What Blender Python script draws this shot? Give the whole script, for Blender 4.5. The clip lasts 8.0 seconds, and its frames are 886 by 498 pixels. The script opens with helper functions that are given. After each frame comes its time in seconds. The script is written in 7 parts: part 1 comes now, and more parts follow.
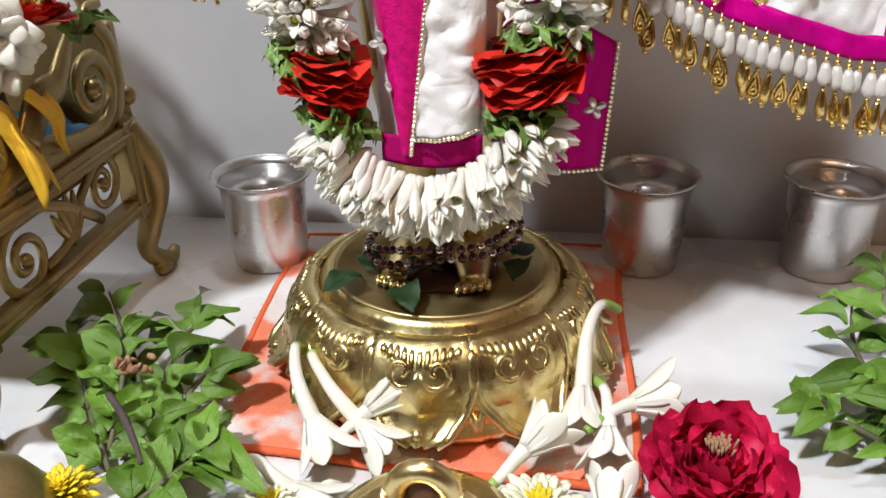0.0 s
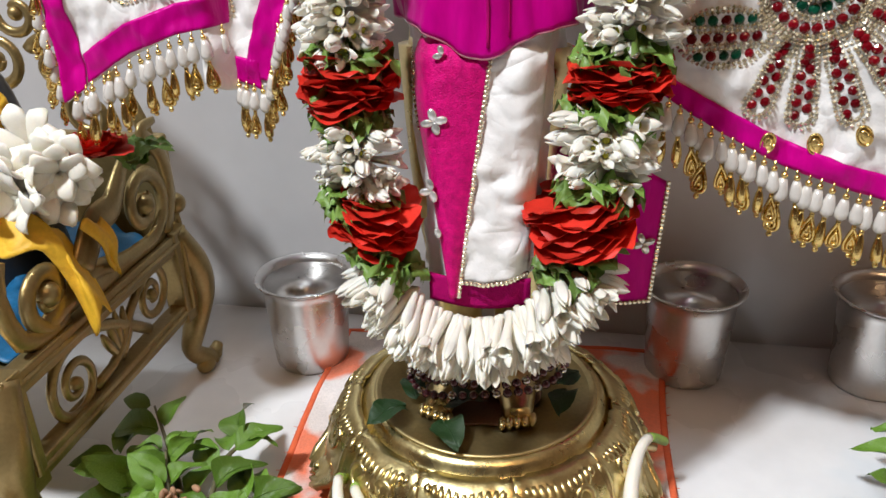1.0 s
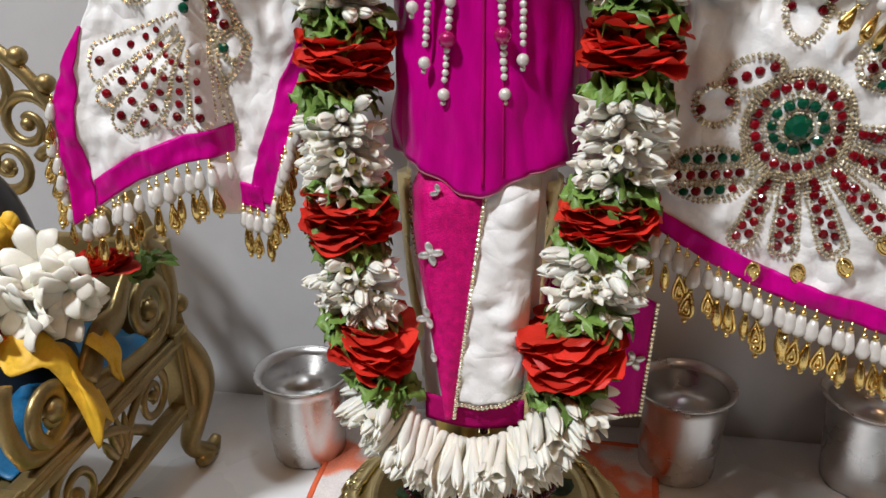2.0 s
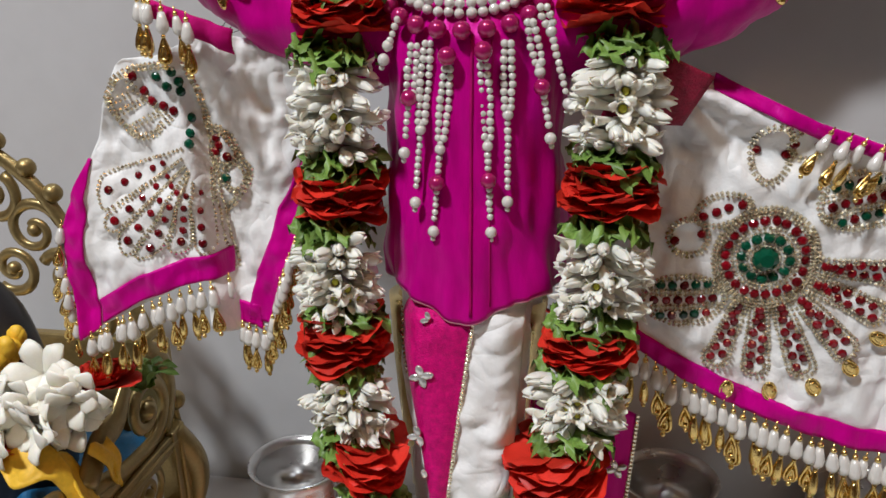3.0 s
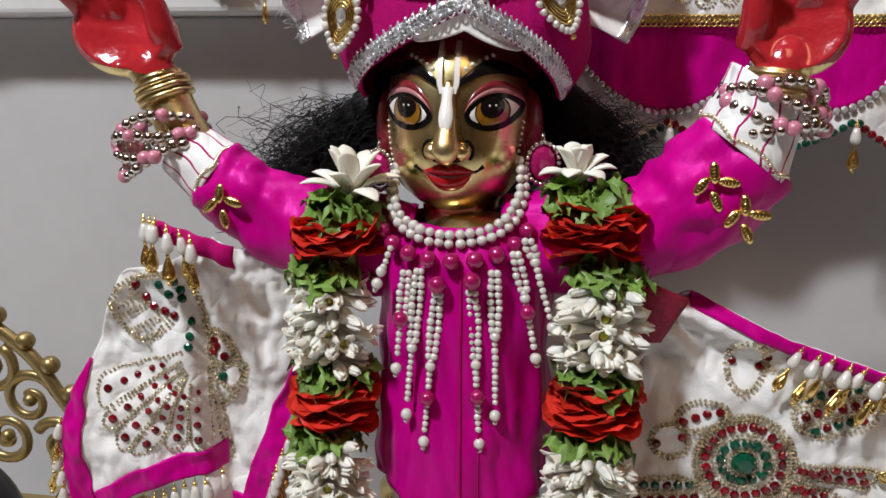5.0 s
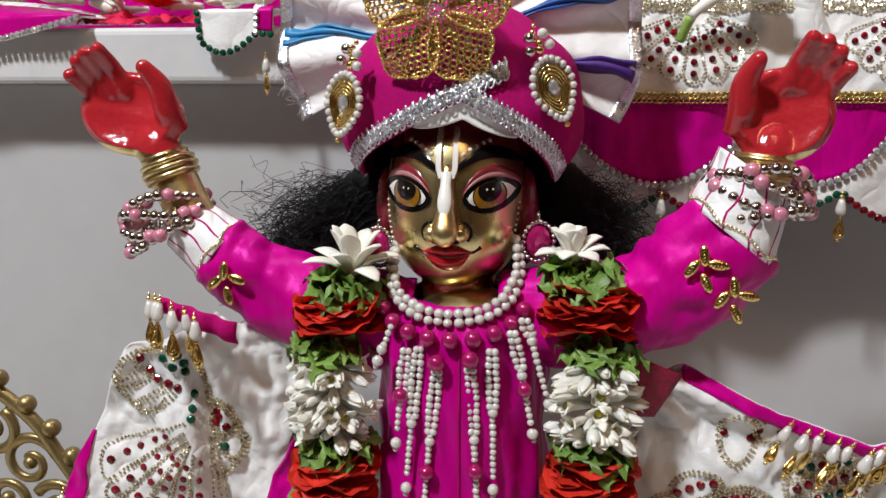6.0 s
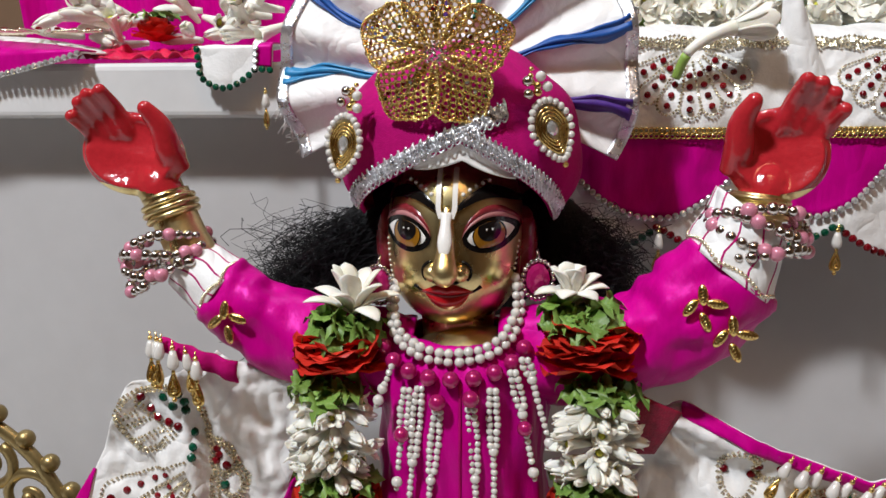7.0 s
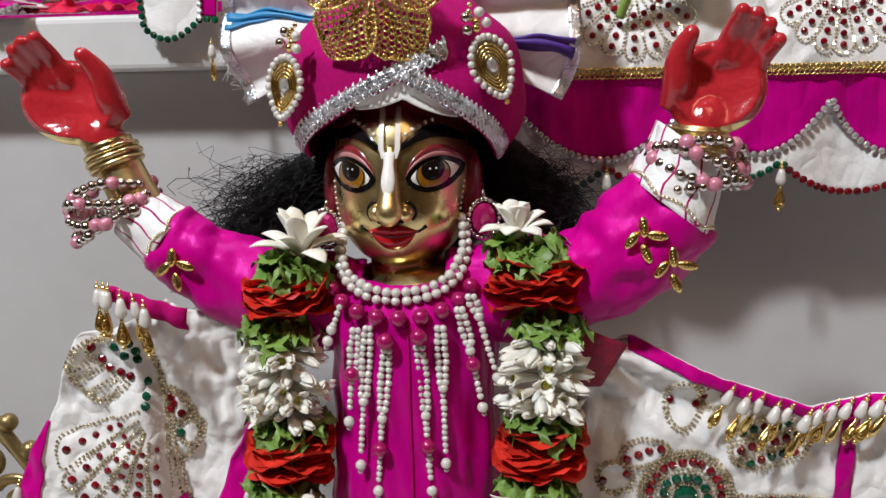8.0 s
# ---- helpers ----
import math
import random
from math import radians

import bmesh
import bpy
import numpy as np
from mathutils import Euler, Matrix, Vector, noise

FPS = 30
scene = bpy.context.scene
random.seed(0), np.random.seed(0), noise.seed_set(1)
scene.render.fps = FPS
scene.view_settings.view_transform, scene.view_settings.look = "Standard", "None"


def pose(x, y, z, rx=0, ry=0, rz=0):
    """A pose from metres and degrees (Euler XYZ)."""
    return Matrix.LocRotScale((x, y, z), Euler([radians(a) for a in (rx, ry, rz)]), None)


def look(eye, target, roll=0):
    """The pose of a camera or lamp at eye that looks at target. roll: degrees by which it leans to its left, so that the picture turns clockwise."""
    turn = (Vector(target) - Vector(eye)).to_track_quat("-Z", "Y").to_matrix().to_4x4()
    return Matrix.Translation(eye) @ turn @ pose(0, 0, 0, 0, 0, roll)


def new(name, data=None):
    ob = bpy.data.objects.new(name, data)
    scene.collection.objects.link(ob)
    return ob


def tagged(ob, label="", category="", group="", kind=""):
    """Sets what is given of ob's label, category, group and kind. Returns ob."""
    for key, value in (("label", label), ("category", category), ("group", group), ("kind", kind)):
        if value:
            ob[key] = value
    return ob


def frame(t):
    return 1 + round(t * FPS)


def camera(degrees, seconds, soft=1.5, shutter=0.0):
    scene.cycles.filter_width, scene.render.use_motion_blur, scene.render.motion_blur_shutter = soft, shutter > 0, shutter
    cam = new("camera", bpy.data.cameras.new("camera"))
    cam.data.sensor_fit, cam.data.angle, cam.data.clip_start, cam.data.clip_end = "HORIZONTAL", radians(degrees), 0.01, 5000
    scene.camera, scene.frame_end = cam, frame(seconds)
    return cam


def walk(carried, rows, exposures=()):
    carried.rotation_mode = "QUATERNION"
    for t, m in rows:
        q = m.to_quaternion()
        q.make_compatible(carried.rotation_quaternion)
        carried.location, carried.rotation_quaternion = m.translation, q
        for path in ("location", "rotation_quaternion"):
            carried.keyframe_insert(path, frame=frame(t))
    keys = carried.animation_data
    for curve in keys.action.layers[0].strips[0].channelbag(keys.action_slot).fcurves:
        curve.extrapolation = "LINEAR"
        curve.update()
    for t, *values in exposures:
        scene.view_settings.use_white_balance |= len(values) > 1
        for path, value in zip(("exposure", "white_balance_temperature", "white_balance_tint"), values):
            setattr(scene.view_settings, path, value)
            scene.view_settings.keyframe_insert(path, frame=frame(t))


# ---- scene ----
cam = camera(58.5, 8.0)
PATH = [
    (0, (0.048, -0.371, 0.232), (-0.194, 1.383, -0.698), -1.1),
    (0.5, (0.037, -0.359, 0.236), (-0.259, 1.401, -0.667), -1.2),
    (1, (0.039, -0.351, 0.273), (-0.283, 1.422, -0.595), -1.2),
    (1.5, (0.039, -0.347, 0.289), (-0.287, 1.447, -0.533), -1.1),
    (1.7, (0.039, -0.347, 0.296), (-0.287, 1.456, -0.506), -1.0),
    (2.8, (0.042, -0.35, 0.337), (-0.264, 1.502, -0.351), -0.5),
    (3, (0.041, -0.351, 0.345), (-0.263, 1.507, -0.33), -0.5),
    (3.5, (0.039, -0.349, 0.361), (-0.258, 1.526, -0.27), -0.3),
    (4, (0.037, -0.348, 0.376), (-0.257, 1.543, -0.207), -0.2),
    (4.5, (0.037, -0.348, 0.387), (-0.251, 1.555, -0.157), -0.2),
    (5, (0.04, -0.348, 0.402), (-0.241, 1.567, -0.102), -0.1),
    (5.2, (0.039, -0.347, 0.408), (-0.237, 1.573, -0.077), -0.0),
    (6.3, (0.038, -0.353, 0.427), (-0.226, 1.584, 0.007), -0.1),
    (6.5, (0.037, -0.352, 0.429), (-0.226, 1.589, 0.022), -0.1),
    (7, (0.037, -0.352, 0.433), (-0.221, 1.591, 0.034), -0.3),
    (7.5, (0.04, -0.351, 0.431), (-0.198, 1.59, 0.014), -0.7),
    (8, (0.049, -0.355, 0.422), (-0.146, 1.577, -0.054), -1.4),
]
walk(cam, [(t, look(eye, target, roll)) for t, eye, target, roll in PATH], [(0, 0.20), (1.5, 0.02), (3.0, -0.29), (8.0, -0.25)])

# ---- light: cool ceiling lamps above and in front, warm bounce from the room ----
world = bpy.data.worlds.new("room_world")
world.use_nodes = True
world.node_tree.nodes["Background"].inputs[0].default_value = (1.0, 0.88, 0.76, 1)
world.node_tree.nodes["Background"].inputs[1].default_value = 0.03
scene.world = world


def area_lamp(name, eye, target, size, size_y, watts, colour):
    data = bpy.data.lights.new(name, "AREA")
    data.shape, data.size, data.size_y, data.energy, data.color = "RECTANGLE", size, size_y, watts, colour
    ob = new(name, data)
    ob.matrix_world = look(eye, target)
    return tagged(ob, "ceiling lamp panel", "lamp", kind="structure")


area_lamp("ceiling_lamp_front", (-0.62, -0.92, 1.86), (0, 0, 0.25), 0.16, 0.16, 49, (0.89, 0.94, 1.0))
area_lamp("ceiling_lamp_above", (0.05, 0.20, 2.15), (0.0, -0.06, 0.0), 0.16, 0.16, 11, (0.82, 0.91, 1.0))
area_lamp("ceiling_lamp_room", (0.55, -1.25, 2.20), (0, 0, 0.2), 0.45, 0.45, 8, (1.0, 0.60, 0.33))


# ---- materials ----
def material(name, colour, rough=0.5, metal=0.0, vary=0.15, scale=60.0, bump=0.0, bump_scale=400.0, second=None, mix_scale=20.0,
             spec=0.5, sheen=0.0, trans=0.0, sub=0.0, edges=(0.45, 0.6), stretch=(1, 1, 1), per_object=0.0, coat=0.0, crease=0.0, crease_scale=40.0, tint=None):
    """A surface with broad and fine variation of its colour, and fine relief."""
    m = bpy.data.materials.new(name)
    m.use_nodes = True
    nt = m.node_tree
    nodes, links = nt.nodes, nt.links
    b = nodes["Principled BSDF"]
    co = nodes.new("ShaderNodeTexCoord")
    mp = nodes.new("ShaderNodeMapping")
    mp.inputs["Scale"].default_value = stretch
    links.new(co.outputs["Object"], mp.inputs[0])

    def noise_node(s, detail=4.0):
        n = nodes.new("ShaderNodeTexNoise")
        n.inputs["Scale"].default_value, n.inputs["Detail"].default_value = s, detail
        links.new(mp.outputs[0], n.inputs["Vector"])
        return n

    base = nodes.new("ShaderNodeRGB")
    base.outputs[0].default_value = (*colour, 1)
    out = base.outputs[0]
    if second:
        n = noise_node(mix_scale, 3.0)
        ramp = nodes.new("ShaderNodeMapRange")
        ramp.inputs["From Min"].default_value, ramp.inputs["From Max"].default_value = edges
        links.new(n.outputs["Fac"], ramp.inputs["Value"])
        mx = nodes.new("ShaderNodeMix")
        mx.data_type = "RGBA"
        links.new(ramp.outputs[0], mx.inputs["Factor"])
        links.new(out, mx.inputs["A"])
        mx.inputs["B"].default_value = (*second, 1)
        out = mx.outputs["Result"]
    n = noise_node(scale)
    n2 = noise_node(scale * 9)
    add = nodes.new("ShaderNodeMath")
    add.operation = "ADD"
    links.new(n.outputs["Fac"], add.inputs[0])
    links.new(n2.outputs["Fac"], add.inputs[1])
    val = nodes.new("ShaderNodeMapRange")
    val.inputs["From Min"].default_value, val.inputs["From Max"].default_value = 0.6, 1.4
    val.inputs["To Min"].default_value, val.inputs["To Max"].default_value = 1 - vary, 1 + vary
    links.new(add.outputs[0], val.inputs["Value"])
    value = val.outputs[0]
    if per_object:
        info = nodes.new("ShaderNodeObjectInfo")
        r = nodes.new("ShaderNodeMapRange")
        r.inputs["To Min"].default_value, r.inputs["To Max"].default_value = 1 - per_object, 1 + per_object
        links.new(info.outputs["Random"], r.inputs["Value"])
        mu = nodes.new("ShaderNodeMath")
        mu.operation = "MULTIPLY"
        links.new(value, mu.inputs[0])
        links.new(r.outputs[0], mu.inputs[1])
        value = mu.outputs[0]
    hsv = nodes.new("ShaderNodeHueSaturation")
    links.new(out, hsv.inputs["Color"])
    links.new(value, hsv.inputs["Value"])
    links.new(hsv.outputs[0], b.inputs["Base Color"])
    rr = nodes.new("ShaderNodeMapRange")
    rr.inputs["From Min"].default_value, rr.inputs["From Max"].default_value = 0.3, 0.7
    rr.inputs["To Min"].default_value, rr.inputs["To Max"].default_value = max(rough - 0.08, 0.02), min(rough + 0.08, 1)
    links.new(n.outputs["Fac"], rr.inputs["Value"])
    links.new(rr.outputs[0], b.inputs["Roughness"])
    b.inputs["Metallic"].default_value = metal
    b.inputs["Specular IOR Level"].default_value = spec
    if tint:
        b.inputs["Specular Tint"].default_value = (*tint, 1)
    b.inputs["Sheen Weight"].default_value = sheen
    b.inputs["Transmission Weight"].default_value = trans
    b.inputs["Subsurface Weight"].default_value = sub
    b.inputs["Subsurface Radius"].default_value = (0.004, 0.003, 0.002)
    b.inputs["Subsurface Scale"].default_value = 0.3
    b.inputs["Coat Weight"].default_value = coat
    last = None
    if crease:
        # sharp-edged folds: ridges of a twisted noise
        nc = noise_node(crease_scale, 2.0)
        nc.inputs["Distortion"].default_value = 0.5
        mid = nodes.new("ShaderNodeMath")
        mid.operation = "SUBTRACT"
        mid.inputs[1].default_value = 0.5
        links.new(nc.outputs["Fac"], mid.inputs[0])
        ridge = nodes.new("ShaderNodeMath")
        ridge.operation = "ABSOLUTE"
        links.new(mid.outputs[0], ridge.inputs[0])
        last = nodes.new("ShaderNodeBump")
        last.inputs["Strength"].default_value, last.inputs["Distance"].default_value = crease, 0.010
        links.new(ridge.outputs[0], last.inputs["Height"])
        links.new(last.outputs[0], b.inputs["Normal"])
    if bump:
        nb = noise_node(bump_scale, 3.0)
        bp = nodes.new("ShaderNodeBump")
        bp.inputs["Strength"].default_value, bp.inputs["Distance"].default_value = bump, 0.001
        links.new(nb.outputs["Fac"], bp.inputs["Height"])
        if last:
            links.new(last.outputs[0], bp.inputs["Normal"])
        links.new(bp.outputs[0], b.inputs["Normal"])
    return m


M_MARBLE = material("white_marble", (0.68, 0.67, 0.66), 0.28, vary=0.05, scale=9, second=(0.60, 0.60, 0.61), mix_scale=7, edges=(0.5, 0.75), bump=0.02)
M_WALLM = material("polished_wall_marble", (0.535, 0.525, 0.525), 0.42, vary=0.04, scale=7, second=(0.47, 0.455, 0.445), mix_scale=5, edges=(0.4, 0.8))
M_PAINT = material("room_wall_paint", (0.15, 0.085, 0.045), 0.8, vary=0.05, scale=3)
M_BRASS = material("polished_brass", (0.78, 0.63, 0.31), 0.31, 1.0, vary=0.10, scale=70, bump=0.04, bump_scale=500)
M_BRASSP = material("cast_brass", (0.72, 0.59, 0.28), 0.30, 1.0, vary=0.16, scale=90, second=(0.50, 0.36, 0.11), mix_scale=60, edges=(0.6, 0.85), bump=0.20, bump_scale=300)
M_PLATE = material("worn_brass_plate", (0.58, 0.46, 0.22), 0.45, 1.0, vary=0.16, scale=60, bump=0.1, bump_scale=300)
M_BRASSD = material("aged_gilt_metal", (0.33, 0.24, 0.10), 0.36, 0.75, vary=0.18, scale=60, bump=0.15, bump_scale=600)
M_GOLD = material("gold_foil", (0.82, 0.60, 0.22), 0.24, 1.0, vary=0.14, scale=200, bump=0.2, bump_scale=900)
M_STEEL = material("brushed_steel", (0.66, 0.64, 0.62), 0.30, 1.0, vary=0.06, scale=40, bump=0.03, bump_scale=500)
M_SILVER = material("silver_lace", (0.72, 0.72, 0.75), 0.3, 0.9, vary=0.25, scale=300, bump=0.5, bump_scale=900)
M_PINK = material("magenta_satin", (0.52, 0.0010, 0.215), 0.40, vary=0.18, scale=30, bump=0.15, bump_scale=900, spec=0.5, crease=0.55, crease_scale=30, tint=(1.0, 0.10, 0.62), stretch=(1, 1, 0.3))
M_PINKT = material("magenta_cotton", (0.40, 0.005, 0.125), 0.75, vary=0.15, scale=60, bump=0.3, bump_scale=1600, spec=0.2, crease=0.25, crease_scale=28, tint=(1.0, 0.2, 0.6))
M_PINKG = material("glitter_pink_cloth", (0.60, 0.004, 0.16), 0.45, 0.0, vary=0.45, scale=350, bump=0.6, bump_scale=1500, tint=(1.0, 0.2, 0.6), crease=0.3, crease_scale=30)
M_WHITE = material("white_silk_cloth", (0.82, 0.81, 0.79), 0.55, vary=0.05, scale=40, second=(0.74, 0.72, 0.68), mix_scale=25, edges=(0.5, 0.8), bump=0.2, bump_scale=700, sheen=0.1, crease=0.55, crease_scale=42)
M_HAND = material("red_lacquer", (0.44, 0.020, 0.028), 0.16, vary=0.14, scale=60, bump=0.4, bump_scale=230, spec=0.4, coat=0.35)
M_EYEW = material("painted_white", (0.80, 0.77, 0.72), 0.3, vary=0.04)
M_BLACK = material("black_enamel", (0.006, 0.005, 0.005), 0.18, vary=0.1, spec=0.3)
M_IRIS = material("amber_glass_eye", (0.26, 0.11, 0.008), 0.10, vary=0.4, scale=300, coat=0.8)
M_LID = material("pink_lid_paint", (0.48, 0.20, 0.20), 0.4, vary=0.1)
M_LIDR = material("dark_red_paint", (0.22, 0.020, 0.028), 0.28, vary=0.15, coat=0.3)
M_LIP = material("red_lip_paint", (0.48, 0.008, 0.014), 0.2, vary=0.1, coat=0.3)
M_HAIR = material("black_hair", (0.006, 0.0055, 0.006), 0.55, vary=0.2, spec=0.3)
M_PEARL = material("white_pearl", (0.66, 0.63, 0.58), 0.14, vary=0.04, spec=0.9, coat=1.0)
M_PEARLP = material("magenta_pearl", (0.40, 0.010, 0.12), 0.22, 0.25, vary=0.08, coat=0.6)
M_PEARLR = material("rose_pearl", (0.60, 0.22, 0.30), 0.25, 0.1, vary=0.08, coat=0.6)
M_BEADS = material("silver_bead", (0.62, 0.58, 0.54), 0.16, 1.0, vary=0.2, scale=300)
M_RHINE = material("rhinestone_chain", (0.80, 0.72, 0.54), 0.20, 0.8, vary=0.4, scale=900)
M_RUBY = material("red_rhinestone", (0.16, 0.002, 0.007), 0.12, vary=0.3, scale=400, spec=0.4, coat=0.25, per_object=0.45)
M_EMER = material("green_rhinestone", (0.002, 0.060, 0.030), 0.12, vary=0.3, scale=400, spec=0.4, coat=0.3, per_object=0.4)
M_CLEAR = material("clear_rhinestone", (0.66, 0.66, 0.64), 0.08, 0.6, vary=0.3, scale=600, coat=1.0, per_object=0.25)
M_TUBE = material("tuberose_petal", (0.80, 0.77, 0.68), 0.5, vary=0.05, scale=120, second=(0.70, 0.70, 0.52), mix_scale=70, edges=(0.55, 0.8), sub=0.25, per_object=0.07)
M_TUBEG = material("tuberose_stem", (0.27, 0.42, 0.08), 0.5, vary=0.15, scale=100, sub=0.1)
M_TUBEY = material("tuberose_throat", (0.50, 0.48, 0.04), 0.6, vary=0.15)
M_ROSE = material("red_rose_petal", (0.62, 0.030, 0.016), 0.5, vary=0.28, scale=90, second=(0.40, 0.008, 0.012), mix_scale=60, edges=(0.55, 0.75), spec=0.3, per_object=0.25)
M_ROSEP = material("crimson_rose_petal", (0.60, 0.010, 0.06), 0.55, vary=0.2, scale=70, second=(0.42, 0.005, 0.05), mix_scale=50, spec=0.25, per_object=0.2)
M_LEAF = material("garland_leaf", (0.11, 0.21, 0.028), 0.5, vary=0.3, scale=120, second=(0.26, 0.38, 0.10), mix_scale=90, edges=(0.45, 0.7), per_object=0.3)
M_BASIL = material("basil_leaf", (0.10, 0.21, 0.018), 0.36, vary=0.25, scale=150, second=(0.19, 0.31, 0.05), mix_scale=60, edges=(0.45, 0.7), bump=0.3, bump_scale=350, per_object=0.35)
M_LEAFD = material("dark_basil_leaf", (0.012, 0.040, 0.008), 0.4, vary=0.25, scale=150, bump=0.3, bump_scale=350)
M_STEM = material("basil_stem", (0.11, 0.10, 0.05), 0.6, vary=0.25, scale=150)
M_STEMB = material("dry_twig", (0.07, 0.045, 0.045), 0.7, vary=0.25, scale=150, bump=0.4)
M_DRY = material("dry_flower", (0.36, 0.20, 0.11), 0.8, vary=0.2)
M_MUMY = material("yellow_chrysanthemum", (0.75, 0.58, 0.02), 0.6, vary=0.15, per_object=0.15)
M_MUMW = material("cream_chrysanthemum", (0.76, 0.74, 0.55), 0.6, vary=0.12, per_object=0.1)
M_MAT = material("orange_block_print_cloth", (0.80, 0.20, 0.10), 0.85, vary=0.16, scale=80, second=(0.70, 0.62, 0.58), mix_scale=26, edges=(0.47, 0.56), bump=0.5, bump_scale=900, sheen=0.3)
M_MATE = material("orange_cloth_hem", (0.74, 0.13, 0.045), 0.85, vary=0.14, scale=80, bump=0.5, bump_scale=900)
M_YELLOW = material("yellow_cloth", (0.80, 0.47, 0.03), 0.6, vary=0.15, scale=60, bump=0.2, bump_scale=300, crease=0.5, crease_scale=40)
M_BLUE = material("blue_cloth", (0.01, 0.11, 0.24), 0.45, vary=0.25, scale=60, bump=0.2, bump_scale=300)
M_BLACKS = material("black_stone", (0.018, 0.016, 0.016), 0.35, vary=0.2, scale=40)
M_RIBB = material("blue_ribbon", (0.012, 0.09, 0.36), 0.4, vary=0.2, scale=100)
M_RIBL = material("sky_blue_ribbon", (0.02, 0.22, 0.46), 0.4, vary=0.2, scale=100)
M_RIBP = material("purple_ribbon", (0.07, 0.02, 0.22), 0.5, vary=0.3, scale=200)
M_RIBG = material("green_ribbon", (0.01, 0.20, 0.12), 0.4, vary=0.2, scale=100)
M_PINKD = material("dark_red_glitter_cloth", (0.26, 0.006, 0.035), 0.42, 0.2, vary=0.5, scale=350, bump=0.6, bump_scale=1300)
M_GARNET = material("garnet_bead", (0.10, 0.02, 0.03), 0.12, 0.3, vary=0.4, scale=400, coat=1.0)
M_OCHRE = material("dried_sandal_paste", (0.12, 0.05, 0.02), 0.6, vary=0.35, scale=120)


# ---- mesh helpers ----
PLACE = {}


def thing(name, label, category, base=(0, 0, 0), group="", kind=""):
    """An Empty at the thing's base, which parents its parts."""
    ob = new(name)
    ob.empty_display_size = 0.01
    ob.location = base
    PLACE[ob] = Matrix.Translation(base)
    return tagged(ob, label, category, group, kind)


def mesh_of(bm, name, mats, smooth=True):
    me = bpy.data.meshes.new(name)
    bm.normal_update()
    bm.to_mesh(me)
    bm.free()
    for mt in (mats if isinstance(mats, (list, tuple)) else [mats]):
        me.materials.append(mt)
    if smooth:
        me.polygons.foreach_set("use_smooth", [True] * len(me.polygons))
    return me


def put(name, me, parent, m=None, label=""):
    """An object on the mesh me, at the world pose m, under parent."""
    ob = new(name, me)
    m = m if m is not None else Matrix.Identity(4)
    ob.matrix_basis = m
    PLACE[ob] = m
    if parent is not None:
        ob.parent = parent
        ob.matrix_parent_inverse = PLACE[parent].inverted()
    if label:
        ob["label"] = label
    return ob


def part(name, bm, mats, parent, label="", smooth=True):
    return put(name, mesh_of(bm, name, mats, smooth), parent, None, label)


def solid(ob, thickness=0.001, offset=0.0):
    md = ob.modifiers.new("thickness", "SOLIDIFY")
    md.thickness, md.offset = thickness, offset
    return ob


def bevel(ob, width=0.001, segments=2):
    md = ob.modifiers.new("bevel", "BEVEL")
    md.width, md.segments, md.limit_method = width, segments, "ANGLE"
    return ob


def sheet(bm, f, nu, nv, mat=0, closed_u=False):
    """A grid of quads over f(u, v), u and v from 0 to 1."""
    rows = [[bm.verts.new(f(i / (nu if closed_u else nu), j / nv)) for i in range(nu if closed_u else nu + 1)] for j in range(nv + 1)]
    n = len(rows[0])
    for j in range(nv):
        for i in range(n if closed_u else n - 1):
            k = (i + 1) % n
            fc = bm.faces.new((rows[j][i], rows[j][k], rows[j + 1][k], rows[j + 1][i]))
            fc.material_index = mat
    return rows


def spline(points, n):
    """n + 1 places along a smooth curve through the points."""
    p = [Vector(q) for q in points]
    out = []
    for i in range(n + 1):
        s = i / n * (len(p) - 1)
        k = min(int(s), len(p) - 2)
        t = s - k
        a, b, c, d = p[max(k - 1, 0)], p[k], p[k + 1], p[min(k + 2, len(p) - 1)]
        out.append(0.5 * ((2 * b) + (c - a) * t + (2 * a - 5 * b + 4 * c - d) * t * t + (3 * b - a - 3 * c + d) * t ** 3))
    return out


def tube(bm, points, radii, segs=12, n=0, flat=1.0, mat=0, up=(0, 1, 0.01), caps=True):
    """A round (or, with flat, oval) tube along the points; radii one number or one for each point."""
    if not isinstance(radii, (list, tuple)):
        radii = [radii] * len(points)
    if n:
        rr = [q.x for q in spline([(r, 0, 0) for r in radii], n)]
        pts = spline(points, n)
    else:
        rr, pts = radii, [Vector(q) for q in points]
    rings = []
    for i, p in enumerate(pts):
        d = (pts[min(i + 1, len(pts) - 1)] - pts[max(i - 1, 0)]).normalized()
        a = d.cross(Vector(up))
        a = a.normalized() if a.length > 1e-6 else Vector((1, 0, 0))
        b = a.cross(d).normalized()
        rings.append([bm.verts.new(p + a * (rr[i] * math.cos(math.tau * k / segs)) + b * (rr[i] * flat * math.sin(math.tau * k / segs))) for k in range(segs)])
    for r0, r1 in zip(rings, rings[1:]):
        for k in range(segs):
            bm.faces.new((r0[k], r0[(k + 1) % segs], r1[(k + 1) % segs], r1[k])).material_index = mat
    if caps:
        bm.faces.new(rings[0][::-1]).material_index = mat
        bm.faces.new(rings[-1]).material_index = mat


